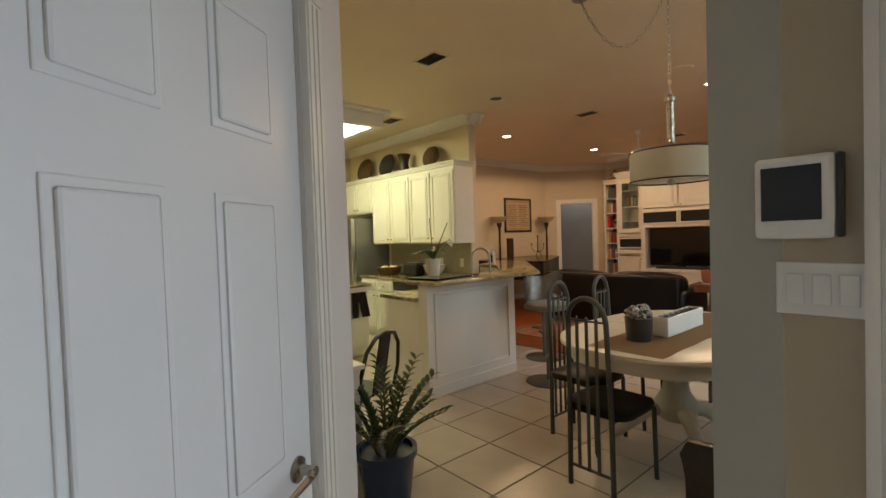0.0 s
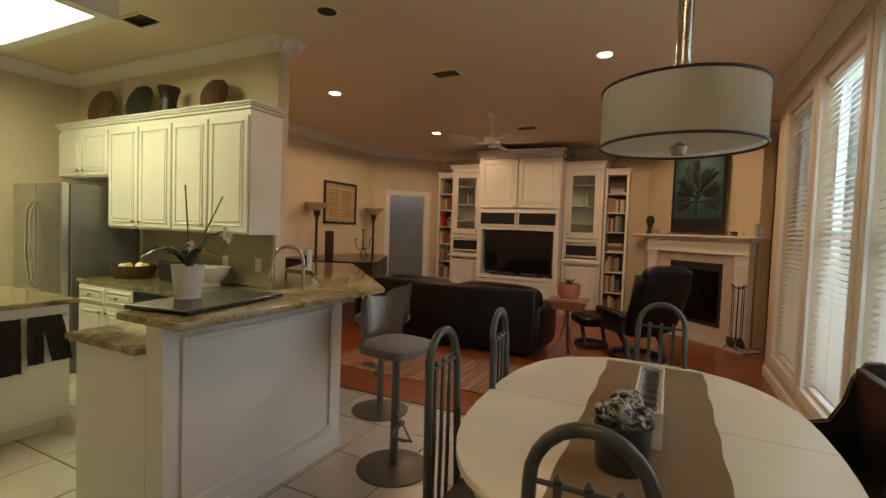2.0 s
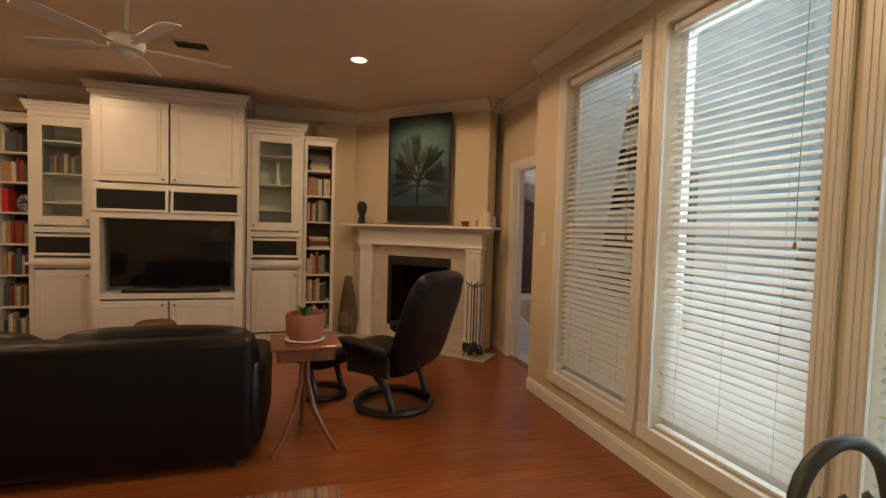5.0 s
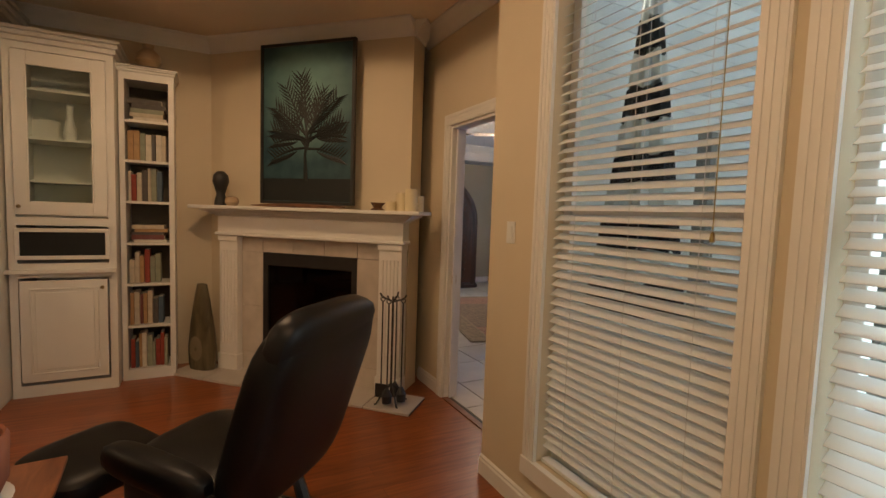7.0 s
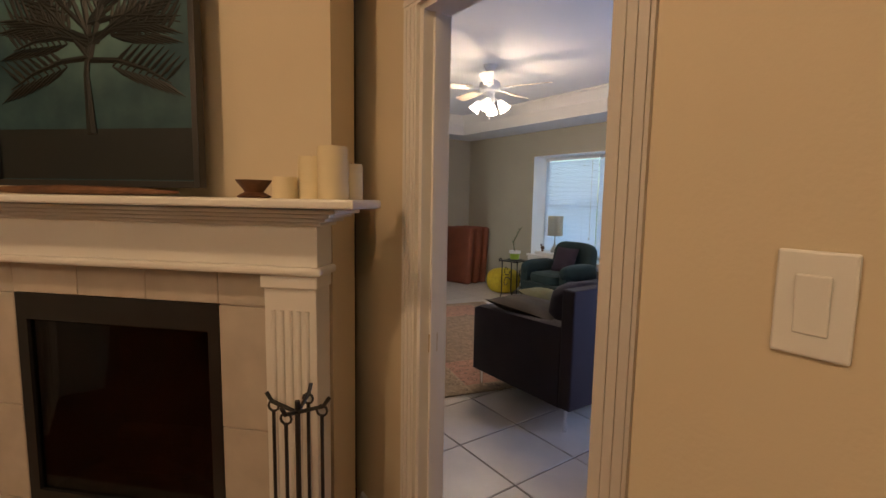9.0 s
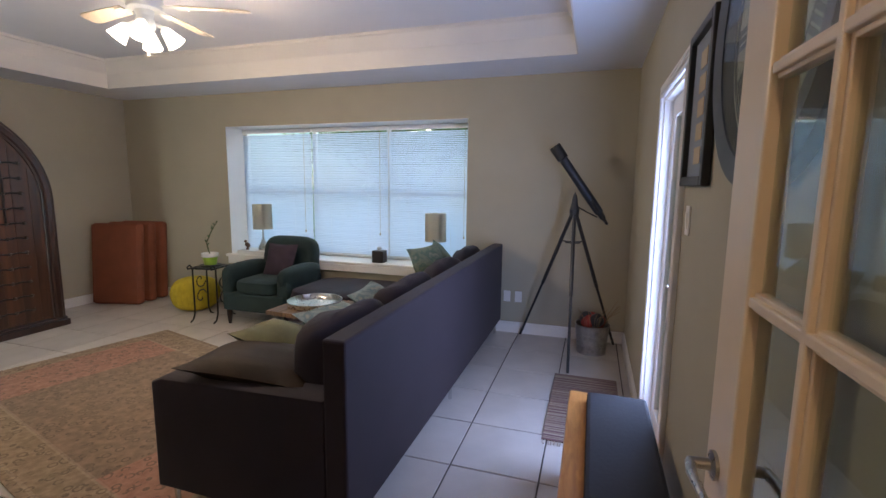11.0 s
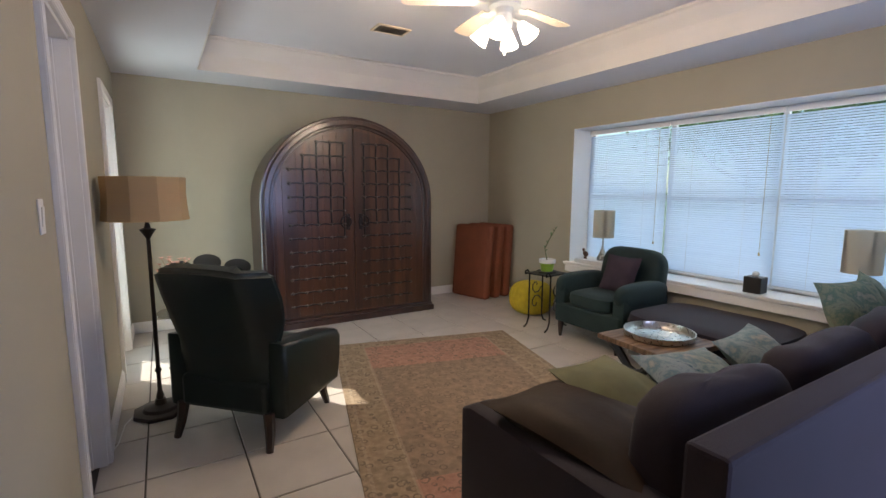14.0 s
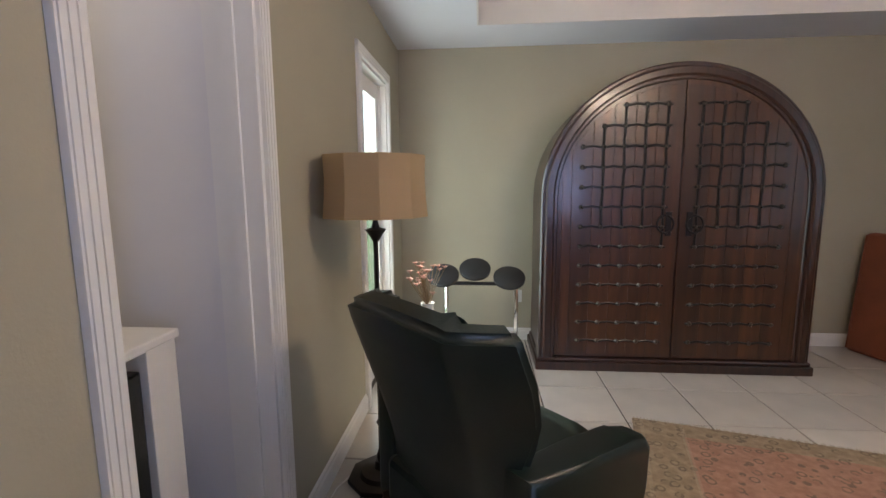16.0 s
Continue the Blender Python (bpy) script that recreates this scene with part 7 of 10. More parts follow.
puff(bm, 0.70, 0.18, 0.80, pose(0, -0.31, 0.73, 18), 4.5, 26, 16, 0.012)
part("backrest", bm, M["leather"], t, smooth=True)
bm = B()
puff(bm, 0.66, 0.15, 0.30, pose(0, -0.405, 1.0, 17), 3.6, 24, 10)
part("headrest", bm, M["leather"], t, smooth=True)
for x in (-0.36, 0.36):
    bm = B()
    puff(bm, 0.12, 0.50, 0.12, pose(x, 0.06, 0.54, 6), 3.2, 18, 10)
    part("armrest", bm, M["leather"], t, smooth=True)
    bm = B()
    box(bm, x - 0.02, x + 0.02, -0.2, 0.2, 0.34, 0.50, 0.01)
    part("arm_support", bm, M["black"], t)
t = thing("footstool", "black leather footstool on a round base", "footstool", "", pose(-1.85, 7.25, 0, 0, 0, 42))
bm = B()
puff(bm, 0.50, 0.40, 0.14, pose(0, 0, 0.36, 8), 4, 24, 10)
part("cushion", bm, M["leather"], t, smooth=True)
bm = B()
tube(bm, [(0.2 * math.cos(2 * math.pi * i / 28), 0.2 * math.sin(2 * math.pi * i / 28), 0.025) for i in range(28)], 0.025, 8, True)
part("base_ring", bm, M["black"], t, smooth=True)
for x in (-0.15, 0.15):
    bm = B()
    tube(bm, [(x, -0.1, 0.03), (x, 0.0, 0.30)], 0.025, 8)
    part("strut", bm, M["black"], t)
# side table with terracotta pot
t = thing("side_table", "small square wooden side table on curved legs", "table", "", pose(-2.0, 6.36, 0, 0, 0, 4))
bm = B()
box(bm, -0.22, 0.22, -0.21, 0.21, 0.685, 0.705, 0.005)
part("tabletop", bm, M["red_wood"], t)
bm = B()
box(bm, -0.18, 0.18, -0.17, 0.17, 0.60, 0.684, 0.004)
part("drawer_box", bm, M["red_wood"], t)
for a in (225, 315, 90):
    ca, sa = math.cos(radians(a)), math.sin(radians(a))
    bm = B()
    tube(bm, [(0.02 * ca, 0.02 * sa, 0.60), (0.03 * ca, 0.03 * sa, 0.42), (0.09 * ca, 0.09 * sa, 0.24), (0.20 * ca, 0.20 * sa, 0.09), (0.29 * ca, 0.29 * sa, 0.0)], [0.016, 0.018, 0.018, 0.015, 0.013], 8)
    part("leg", bm, M["red_wood"], t, smooth=True)
t = thing("terracotta_pot", "terracotta pot with a small plant on a white saucer", "plant pot", "", pose(-2.0, 6.36, 0.7055))
bm = B()
lathe(bm, [(0.0, 0.0), (0.12, 0.0), (0.135, 0.01), (0.13, 0.012), (0.0, 0.01)], seg=28)
part("saucer", bm, M["enamel"], t, smooth=True)
bm = B()
lathe(bm, [(0.0, 0.013), (0.105, 0.013), (0.125, 0.06), (0.13, 0.17), (0.122, 0.185), (0.115, 0.18), (0.115, 0.15), (0.0, 0.15)], seg=32)
part("pot", bm, M["terracotta"], t, smooth=True)
for k in range(9):
    bm = B()
    a = k * 2.4
    leaf_blade(bm, (0.02 * math.cos(a), 0.02 * math.sin(a), 0.15), (0.09 * math.cos(a), 0.09 * math.sin(a), 0.21 + 0.02 * (k % 3)), 0.018, 0.02)
    part("leaf", bm, M["leaf_mid"], t)
# coffee table beyond the sofa with a hat
t = thing("coffee_table", "low reddish wooden coffee table", "table", "", pose(-3.35, 7.85, 0))
bm = B()
box(bm, -0.55, 0.55, -0.35, 0.35, 0.40, 0.445, 0.008)
part("tabletop", bm, M["red_wood"], t)
for x in (-0.48, 0.48):
    for y in (-0.28, 0.28):
        bm = B()
        box(bm, x - 0.03, x + 0.03, y - 0.03, y + 0.03, 0, 0.399, 0.004)
        part("leg", bm, M["red_wood"], t)
t = thing("magazine", "magazine lying on the coffee table", "magazine", "", pose(-3.28, 7.85, 0.4455, 0, 0, 8))
bm = B()
box(bm, -0.16, 0.16, -0.12, 0.12, 0, 0.012, 0.001)
part("page_block", bm, M["paper"], t)
t = thing("carved_bowl", "brown carved wooden object on the coffee table", "ornament", "", pose(-3.30, 7.85, 0.458))
bm = B()
puff(bm, 0.34, 0.26, 0.13, pose(0, 0, 0.062), 2.4, 24, 12, 0.02, 3)
for v in bm.verts:
    v.co.z = max(v.co.z, 0.001)
part("bowl", bm, M["brown_carved"], t, smooth=True)
# baby grand piano
t = thing("grand_piano", "black baby grand piano with its lid down", "piano", "", pose(0, 0, 0))
OUT = [(-5.62, 6.10), (-4.80, 6.40), (-4.90, 6.75), (-5.15, 7.15), (-5.35, 7.55), (-5.55, 7.95), (-5.80, 8.20), (-6.10, 8.22), (-6.32, 8.0), (-6.35, 6.4), (-6.2, 6.1)]
bm = B()
prism(bm, OUT, 0.60, 0.93, bevel=0.006)
part("case", bm, M["black_gloss"], t, smooth=30)
bm = B()
cx, cy = -5.6, 7.1
prism(bm, [(cx + (x - cx) * 1.02, cy + (y - cy) * 1.02) for x, y in OUT], 0.931, 0.955, bevel=0.005)
part("lid", bm, M["black_gloss"], t)
for x, y in ((-5.9, 6.35), (-5.1, 6.5), (-5.95, 7.9)):
    bm = B()
    lathe(bm, [(0.03, 0.0), (0.035, 0.03), (0.05, 0.3), (0.065, 0.599)], (x, y, 0), 14)
    part("leg", bm, M["black_gloss"], t, smooth=True)


def torchiere(x, y):
    t = thing("torchiere_lamp", "tall floor lamp with a pale glass bowl, unlit", "floor lamp", "torchiere lamps", pose(x, y, 0))
    bm = B()
    lathe(bm, [(0.0, 0.0), (0.14, 0.0), (0.14, 0.015), (0.05, 0.035), (0.03, 0.06)], seg=24)
    part("base", bm, M["dark_wood"], t, smooth=True)
    bm = B()
    lathe(bm, [(0.022, 0.05), (0.024, 0.9), (0.02, 1.55), (0.03, 1.57), (0.03, 1.60), (0.05, 1.64), (0.055, 1.70), (0.0, 1.70)], seg=16)
    part("pole", bm, M["dark_wood"], t, smooth=True)
    bm = B()
    lathe(bm, [(0.04, 1.70), (0.09, 1.73), (0.16, 1.78), (0.20, 1.83), (0.195, 1.83), (0.15, 1.785), (0.0, 1.715)], seg=32)
    part("glass_bowl", bm, M["alabaster"], t, smooth=True)


torchiere(-6.2, 6.80)
torchiere(-6.2, 8.42)
t = thing("candelabra", "black iron candelabra standing on the piano", "candelabra", "", pose(-5.95, 7.75, 0.956))
bm = B()
lathe(bm, [(0.012, 0.10), (0.01, 0.42), (0.02, 0.44), (0.022, 0.46), (0.0, 0.46)], seg=10)
part("stem", bm, M["black"], t)
for s in (-1, 1):
    bm = B()
    tube(bm, [(0, 0, 0.12), (0.03 * s, 0.05 * s, 0.10), (0.07 * s, 0.10 * s, 0.16), (0.08 * s, 0.11 * s, 0.26)], 0.007, 8)
    lathe(bm, [(0.008, 0.26), (0.022, 0.28), (0.02, 0.285), (0.0, 0.28)], (0.08 * s, 0.11 * s, 0), 10)
    part("arm", bm, M["black"], t)
for k in range(3):
    a = radians(30 + 120 * k)
    bm = B()
    tube(bm, [(0, 0, 0.12), (0.05 * math.cos(a), 0.05 * math.sin(a), 0.05), (0.09 * math.cos(a), 0.09 * math.sin(a), 0.006)], 0.006, 8)
    part("leg", bm, M["black"], t)
t = thing("wooden_box", "dark wooden box standing on the piano", "box", "", pose(-6.05, 6.95, 0.956))
bm = B()
box(bm, -0.03, 0.03, -0.08, 0.08, 0.0, 0.42, 0.006)
part("box", bm, M["dark_wood"], t)
# framed print
t = thing("framed_print", "framed brown print with columns of writing", "picture", "", pose(-6.45, 7.70, 1.50, 0, 0, 90))
bm = B()
for a in ((-0.46, -0.42, 0, 0.76), (0.42, 0.46, 0, 0.76), (-0.42, 0.42, 0, 0.04), (-0.42, 0.42, 0.72, 0.76)):
    box(bm, a[0], a[1], -0.03, -0.002, a[2], a[3], 0.004)
part("frame", bm, M["black"], t)
bm = B()
box(bm, -0.42, 0.42, -0.012, -0.003, 0.04, 0.72)
part("mount", bm, M["mount"], t)
bm = B()
box(bm, -0.36, 0.36, -0.015, -0.0125, 0.10, 0.66)
p = part("print", bm, M["print_paper"], t)
for c in range(2):
    bm = B()
    for r in range(12):
        x0 = -0.33 + 0.35 * c
        box(bm, x0, x0 + 0.26 + 0.05 * ((r * 7 + c) % 2), -0.0165, -0.0152, 0.13 + 0.042 * r, 0.145 + 0.042 * r)
    part("text_column", bm, M["print_ink"], t)
# wooden vessel and fire tools on the hearth
t = thing("wooden_vessel", "tall green-brown wooden vessel with a carved hollow", "vessel", "", FM @ pose(-1.02, -0.20, 0.021))
bm = B()
lathe(bm, [(0.0, 0.0), (0.13, 0.0), (0.14, 0.05), (0.145, 0.20), (0.12, 0.42), (0.085, 0.62), (0.06, 0.74), (0.05, 0.78), (0.035, 0.775), (0.03, 0.70), (0.0, 0.70)], seg=28)
for v in bm.verts:
    v.co.y *= 0.55
part("body", bm, M["olive_wood"], t, smooth=True)
bm = B()
lathe(bm, [(0.0, 0.0), (0.06, 0.004), (0.075, 0.0)], seg=24, m=pose(0, -0.078, 0.2, 90) @ Matrix.Diagonal((1, 1.5, 1, 1)))
part("hollow", bm, M["olive_light"], t)
t = thing("fire_tools", "black iron fireplace tool set on a stand", "fire tools", "", FM @ pose(0.90, -0.27, 0.021))
for k in range(4):
    a = radians(45 + 90 * k)
    bm = B()
    tube(bm, [(0.0, 0.0, 0.16), (0.06 * math.cos(a), 0.06 * math.sin(a), 0.10), (0.12 * math.cos(a), 0.12 * math.sin(a), 0.01), (0.135 * math.cos(a), 0.135 * math.sin(a), 0.012)], 0.007, 8)
    part("foot", bm, M["black"], t)
bm = B()
tube(bm, [(0, 0, 0.10), (0, 0, 0.84)], 0.009, 8)
part("post", bm, M["black"], t)
bm = B()
tube(bm, [(-0.11, 0, 0.86), (-0.09, 0, 0.83), (0, 0, 0.80), (0.09, 0, 0.83), (0.11, 0, 0.86)], 0.007, 8)
tube(bm, [(0, -0.10, 0.86), (0, -0.08, 0.83), (0, 0, 0.80), (0, 0.08, 0.83), (0, 0.10, 0.86)], 0.007, 8)
part("hook_ring", bm, M["black"], t)
for k, (x, y) in enumerate(((-0.085, 0), (0.085, 0), (0, -0.075), (0, 0.075))):
    bm = B()
    tube(bm, [(x, y, 0.12), (x, y, 0.80)], 0.006, 8)
    tube(bm, [(x + 0.018 * math.cos(q), y, 0.815 + 0.018 * math.sin(q)) for q in [2 * math.pi * i / 10 for i in range(10)]], 0.004, 6, True)
    tool = part("tool", bm, M["black"], t)
    bm = B()
    if k == 0:
        box(bm, x - 0.05, x + 0.05, y - 0.006, y + 0.006, 0.03, 0.14, 0.004)
    else:
        lathe(bm, [(0.0, 0.02), (0.035, 0.03), (0.04, 0.09), (0.012, 0.14)], (x, y, 0), 12)
    part("tool_head", bm, M["black"], tool)


# mantel ornaments
def on_mantel(x, y=-0.12):
    return FM @ pose(x, y - 0.045, 1.5185)


t = thing("mantel_sculpture", "black abstract head sculpture on the mantelpiece", "sculpture", "", on_mantel(-0.84))
bm = B()
lathe(bm, [(0.0, 0.0), (0.055, 0.0), (0.05, 0.05), (0.035, 0.10), (0.05, 0.15), (0.07, 0.21), (0.06, 0.27), (0.03, 0.30), (0.0, 0.305)], seg=20)
part("head", bm, M["black"], t, smooth=True)
t = thing("small_bowl", "small tan pottery bowl on the mantelpiece", "bowl", "", on_mantel(-0.70, -0.14))
bm = B()
lathe(bm, [(0.0, 0.0), (0.04, 0.0), (0.06, 0.03), (0.05, 0.07), (0.03, 0.08), (0.0, 0.075)], seg=20)
part("bowl", bm, M["tan"], t, smooth=True)
t = thing("driftwood", "long flat piece of driftwood on the mantelpiece", "driftwood", "", on_mantel(-0.05))
bm = B()
tube(bm, [(-0.46, 0.0, 0.012), (-0.25, 0.02, 0.016), (0.0, -0.01, 0.018), (0.25, 0.01, 0.016), (0.46, 0.0, 0.014)], [0.004, 0.014, 0.018, 0.014, 0.005], 8)
part("branch", bm, M["brown_carved"], t, smooth=True)
t = thing("wooden_dish", "small dark wooden dish on the mantelpiece", "dish", "", on_mantel(0.70))
bm = B()
lathe(bm, [(0.0, 0.0), (0.05, 0.0), (0.055, 0.006), (0.03, 0.02), (0.06, 0.06), (0.055, 0.06), (0.0, 0.025)], seg=20)
part("dish", bm, M["brown_carved"], t, smooth=True)
for x, y, r, h in ((0.90, -0.10, 0.045, 0.14), (0.99, -0.13, 0.05, 0.17), (0.83, -0.15, 0.04, 0.07), (1.02, -0.05, 0.04, 0.12)):
    t = thing("pillar_candle", "cream pillar candle on the mantelpiece", "candle", "candles on the mantelpiece", on_mantel(x, y))
    bm = B()
    lathe(bm, [(0.0, 0.0), (r, 0.0), (r, h * 0.93), (r * 0.95, h), (r * 0.7, h * 0.97), (0.0, h * 0.95)], seg=20)
    part("wax", bm, M["wax"], t, smooth=True)
    bm = B()
    tube(bm, [(0, 0, h * 0.94), (0.002, 0, h * 1.03)], 0.0015, 5)
    part("wick", bm, M["black"], t)
# pots on top of the bookcases
for x in (-5.1, -1.83):
    t = thing("pottery_jar", "cream pottery jar with a dark foot on the bookcase", "jar", "jars on the bookcases", pose(x, 9.56, 2.632))
    bm = B()
    lathe(bm, [(0.0, 0.03), (0.07, 0.03), (0.10, 0.08), (0.09, 0.14), (0.04, 0.19), (0.045, 0.22), (0.03, 0.22), (0.0, 0.2)], seg=24)
    part("jar", bm, M["tan"], t, smooth=True)
    bm = B()
    box(bm, -0.12, 0.12, -0.08, 0.08, 0.0, 0.029, 0.006)
    part("stand", bm, M["dark_wood"], t)
t = thing("patterned_bowl", "round patterned bowl on a bookcase shelf", "bowl", "", pose(-5.06, 9.56, 1.531))
bm = B()
lathe(bm, [(0.0, 0.0), (0.05, 0.0), (0.085, 0.06), (0.09, 0.12), (0.06, 0.19), (0.05, 0.2), (0.0, 0.19)], seg=24)
part("bowl", bm, M["check"], t, smooth=True)
t = thing("red_book", "large red book on a bookcase shelf", "book", "books on the shelves", pose(-5.22, 9.56, 1.531))
bm = B()
box(bm, -0.035, 0.025, -0.09, 0.09, 0, 0.26, 0.003)
part("cover", bm, M["red"], t)
t = thing("white_vase", "slim white vase in the display cabinet", "vase", "", pose(-2.36, 9.5, 1.981))
bm = B()
lathe(bm, [(0.0, 0.0), (0.04, 0.0), (0.045, 0.06), (0.02, 0.2), (0.025, 0.28), (0.018, 0.28), (0.0, 0.27)], seg=18)
part("vase", bm, M["enamel"], t, smooth=True)
# potted plant and metal chair by the hall
t = thing("zz_plant", "glossy green potted plant in a blue pot on the tile floor", "plant", "", pose(-1.86, 0.98, 0))
bm = B()
lathe(bm, [(0.0, 0.0), (0.13, 0.0), (0.16, 0.24), (0.175, 0.25), (0.175, 0.29), (0.15, 0.29), (0.145, 0.26), (0.0, 0.25)], seg=28)
part("pot", bm, M["blue_pot"], t, smooth=True)
zr = random.Random(12)
for k in range(15):
    a = k * 2.4 + zr.uniform(-0.2, 0.2)
    ln = zr.uniform(0.38, 0.62)
    tilt = zr.uniform(0.15, 0.75)
    pts = []
    for i in range(7):
        f = i / 6
        out = 0.05 + ln * f * math.sin(tilt) * (0.6 + 0.6 * f)
        pts.append(Vector((out * math.cos(a), out * math.sin(a), 0.25 + ln * f * math.cos(tilt) * (1 - 0.18 * f))))
    bm = B()
    tube(bm, pts, [0.009, 0.008, 0.007, 0.006, 0.005, 0.004, 0.002], 6)
    st = part("stem", bm, M["stem"], t)
    for i in range(2, 13):
        f = i / 12
        q = f * 6
        i0 = min(5, int(q))
        p = pts[i0].lerp(pts[i0 + 1], q - i0)
        d = (pts[i0 + 1] - pts[i0]).normalized()
        side = d.cross(Vector((0, 0, 1)))
        side = side.normalized() if side.length > 1e-3 else Vector((1, 0, 0))
        for s in (-1, 1):
            bm = B()
            tip = p + (side * s * 0.8 + d * 0.6 + Vector((0, 0, 0.15))).normalized() * zr.uniform(0.06, 0.085)
            leaf_blade(bm, p, tip, 0.016, 0.008, 4)
            part("leaf", bm, M["leaf_dark"], st)
t = thing("metal_chair", "black metal cafe chair with a solid splat back", "chair", "", pose(-2.42, 1.12, 0, 0, 0, 110))
bm = B()
box(bm, -0.19, 0.19, -0.18, 0.18, 0.44, 0.455, 0.006)
part("seat", bm, M["black"], t)
bm = B()
tube(bm, [(-0.18, -0.18, 0.44), (-0.20, -0.21, 0.60), (-0.17, -0.24, 0.76), (-0.10, -0.26, 0.84), (0.0, -0.265, 0.86), (0.10, -0.26, 0.84), (0.17, -0.24, 0.76), (0.20, -0.21, 0.60), (0.18, -0.18, 0.44)], 0.013, 8)
part("back_frame", bm, M["black"], t, smooth=True)
bm = B()
box(bm, -0.06, 0.06, -0.005, 0.005, 0.0, 0.41, 0.003, m=pose(0, -0.185, 0.45, 11))
part("back_splat", bm, M["black"], t)
for x in (-0.17, 0.17):
    for y in (-0.16, 0.16):
        bm = B()
        tube(bm, [(x, y, 0.44), (x * 1.25, y * 1.25, 0.0)], 0.014, 8)
        part("leg", bm, M["black"], t)
t = thing("breakfast_desk", "pale desk top by the kitchen counter with small clutter", "desk", "", pose(-2.5, 0.62, 0))
bm = B()
box(bm, -0.5, 0.5, -0.30, 0.33, 0.71, 0.74, 0.006)
part("top", bm, M["panel_white"], t)
for x in (-0.46, 0.46):
    bm = B()
    box(bm, x - 0.02, x + 0.02, -0.29, 0.30, 0, 0.709, 0.003)
    part("side_panel", bm, M["panel_white"], t)
t = thing("camera_bag", "small dark gadget lying on the desk", "gadget", "", pose(-2.15, 0.82, 0.7405, 0, 0, 25))
bm = B()
box(bm, -0.08, 0.08, -0.04, 0.04, 0, 0.06, 0.015)
part("body", bm, M["black"], t)

# ---- den: openings ----
t = tagged(new("door_french"), "open white French door with fifteen glass panes", "", "", "structure")
hx, hy, fx, fy = 0.43, 7.328, 1.215, 7.360
t.matrix_world = Matrix.Translation((hx, hy, 0)) @ Matrix.Rotation(math.atan2(fy - hy, fx - hx), 4, "Z")
LW, LH, STILE = 0.786, 2.17, 0.122
bm = B()
for a in ((0.0, STILE, 0.012, LH), (LW - STILE, LW, 0.012, LH), (STILE, LW - STILE, 0.012, 0.33), (STILE, LW - STILE, LH - 0.10, LH)):
    box(bm, a[0], a[1], -0.02, 0.02, a[2], a[3], 0.004)
part("leaf", bm, M["french"], t)
zs = [0.33, 0.678, 1.026, 1.374, 1.722, LH - 0.10]
xs = [STILE + (LW - 2 * STILE) * i / 3 for i in range(4)]
for z in zs[1:-1]:
    bm = B()
    box(bm, STILE, LW - STILE, -0.010, 0.010, z - 0.015, z + 0.015, 0.002)
    box(bm, STILE, LW - STILE, -0.018, 0.018, z - 0.008, z + 0.008, 0.003)
    part("glazing_bar", bm, M["french"], t)
for x in xs[1:-1]:
    bm = B()
    box(bm, x - 0.015, x + 0.015, -0.0105, 0.0105, 0.33, LH - 0.10, 0.002)
    box(bm, x - 0.008, x + 0.008, -0.0185, 0.0185, 0.33, LH - 0.10, 0.003)
    part("glazing_bar", bm, M["french"], t)
for i in range(3):
    for j in range(5):
        bm = B()
        box(bm, xs[i] + 0.004, xs[i + 1] - 0.004, -0.002, 0.002, zs[j] + 0.004, zs[j + 1] - 0.004)
        part("pane", bm, M["glass"], t).visible_shadow = False
for s in (-1, 1):
    bm = B()
    x = LW - 0.055
    lathe(bm, [(0.026, 0.0), (0.026, 0.006), (0.011, 0.01), (0.01, 0.045)], seg=18, m=pose(x, 0.02 * s, 1.055, -90 * s))
    tube(bm, [(x, 0.06 * s, 1.055), (x - 0.03, 0.066 * s, 1.055), (x - 0.11, 0.062 * s, 1.05)], [0.010, 0.009, 0.007], 10)
    part("lever", bm, M["nickel"], t, "satin nickel lever", smooth=True)
t = thing("strike_plate", "dark brass strike plate on the door jamb", "strike plate", "", pose(0.385, 8.05, 0.98))
bm = B()
box(bm, -0.02, 0.02, -0.003, -0.0005, -0.035, 0.035, 0.001)
part("plate", bm, M["brass"], t)
# glazed garden door in the south wall
t = tagged(new("door_garden"), "white glazed garden door with a nickel lever", "", "", "structure")
t.matrix_world = pose(2.865, 7.19, 0)
bm = B()
for a in ((-0.343, -0.24, 0.035, 2.035), (0.24, 0.343, 0.035, 2.035), (-0.24, 0.24, 0.035, 0.25), (-0.24, 0.24, 1.93, 2.035)):
    box(bm, a[0], a[1], -0.02, 0.02, a[2], a[3], 0.004)
part("leaf", bm, M["white"], t)
bm = B()
box(bm, -0.24, 0.24, -0.003, 0.003, 0.25, 1.94)
part("pane", bm, M["glass"], t).visible_shadow = False
bm = B()
box(bm, -0.24, 0.24, -0.017, -0.014, 0.25, 1.94)
part("door_blind", bm, M["shade"], t, "white blind inside the glass")
bm = B()
lathe(bm, [(0.026, 0.0), (0.026, 0.006), (0.011, 0.01), (0.01, 0.045)], seg=18, m=pose(-0.29, 0.02, 1.08, -90))
tube(bm, [(-0.29, 0.06, 1.08), (-0.26, 0.066, 1.08), (-0.18, 0.062, 1.075)], [0.010, 0.009, 0.007], 10)
lathe(bm, [(0.026, 0.0), (0.024, 0.012), (0.012, 0.018), (0.0, 0.018)], seg=18, m=pose(-0.29, 0.02, 1.24, -90))
part("lever", bm, M["nickel"], t, smooth=True)
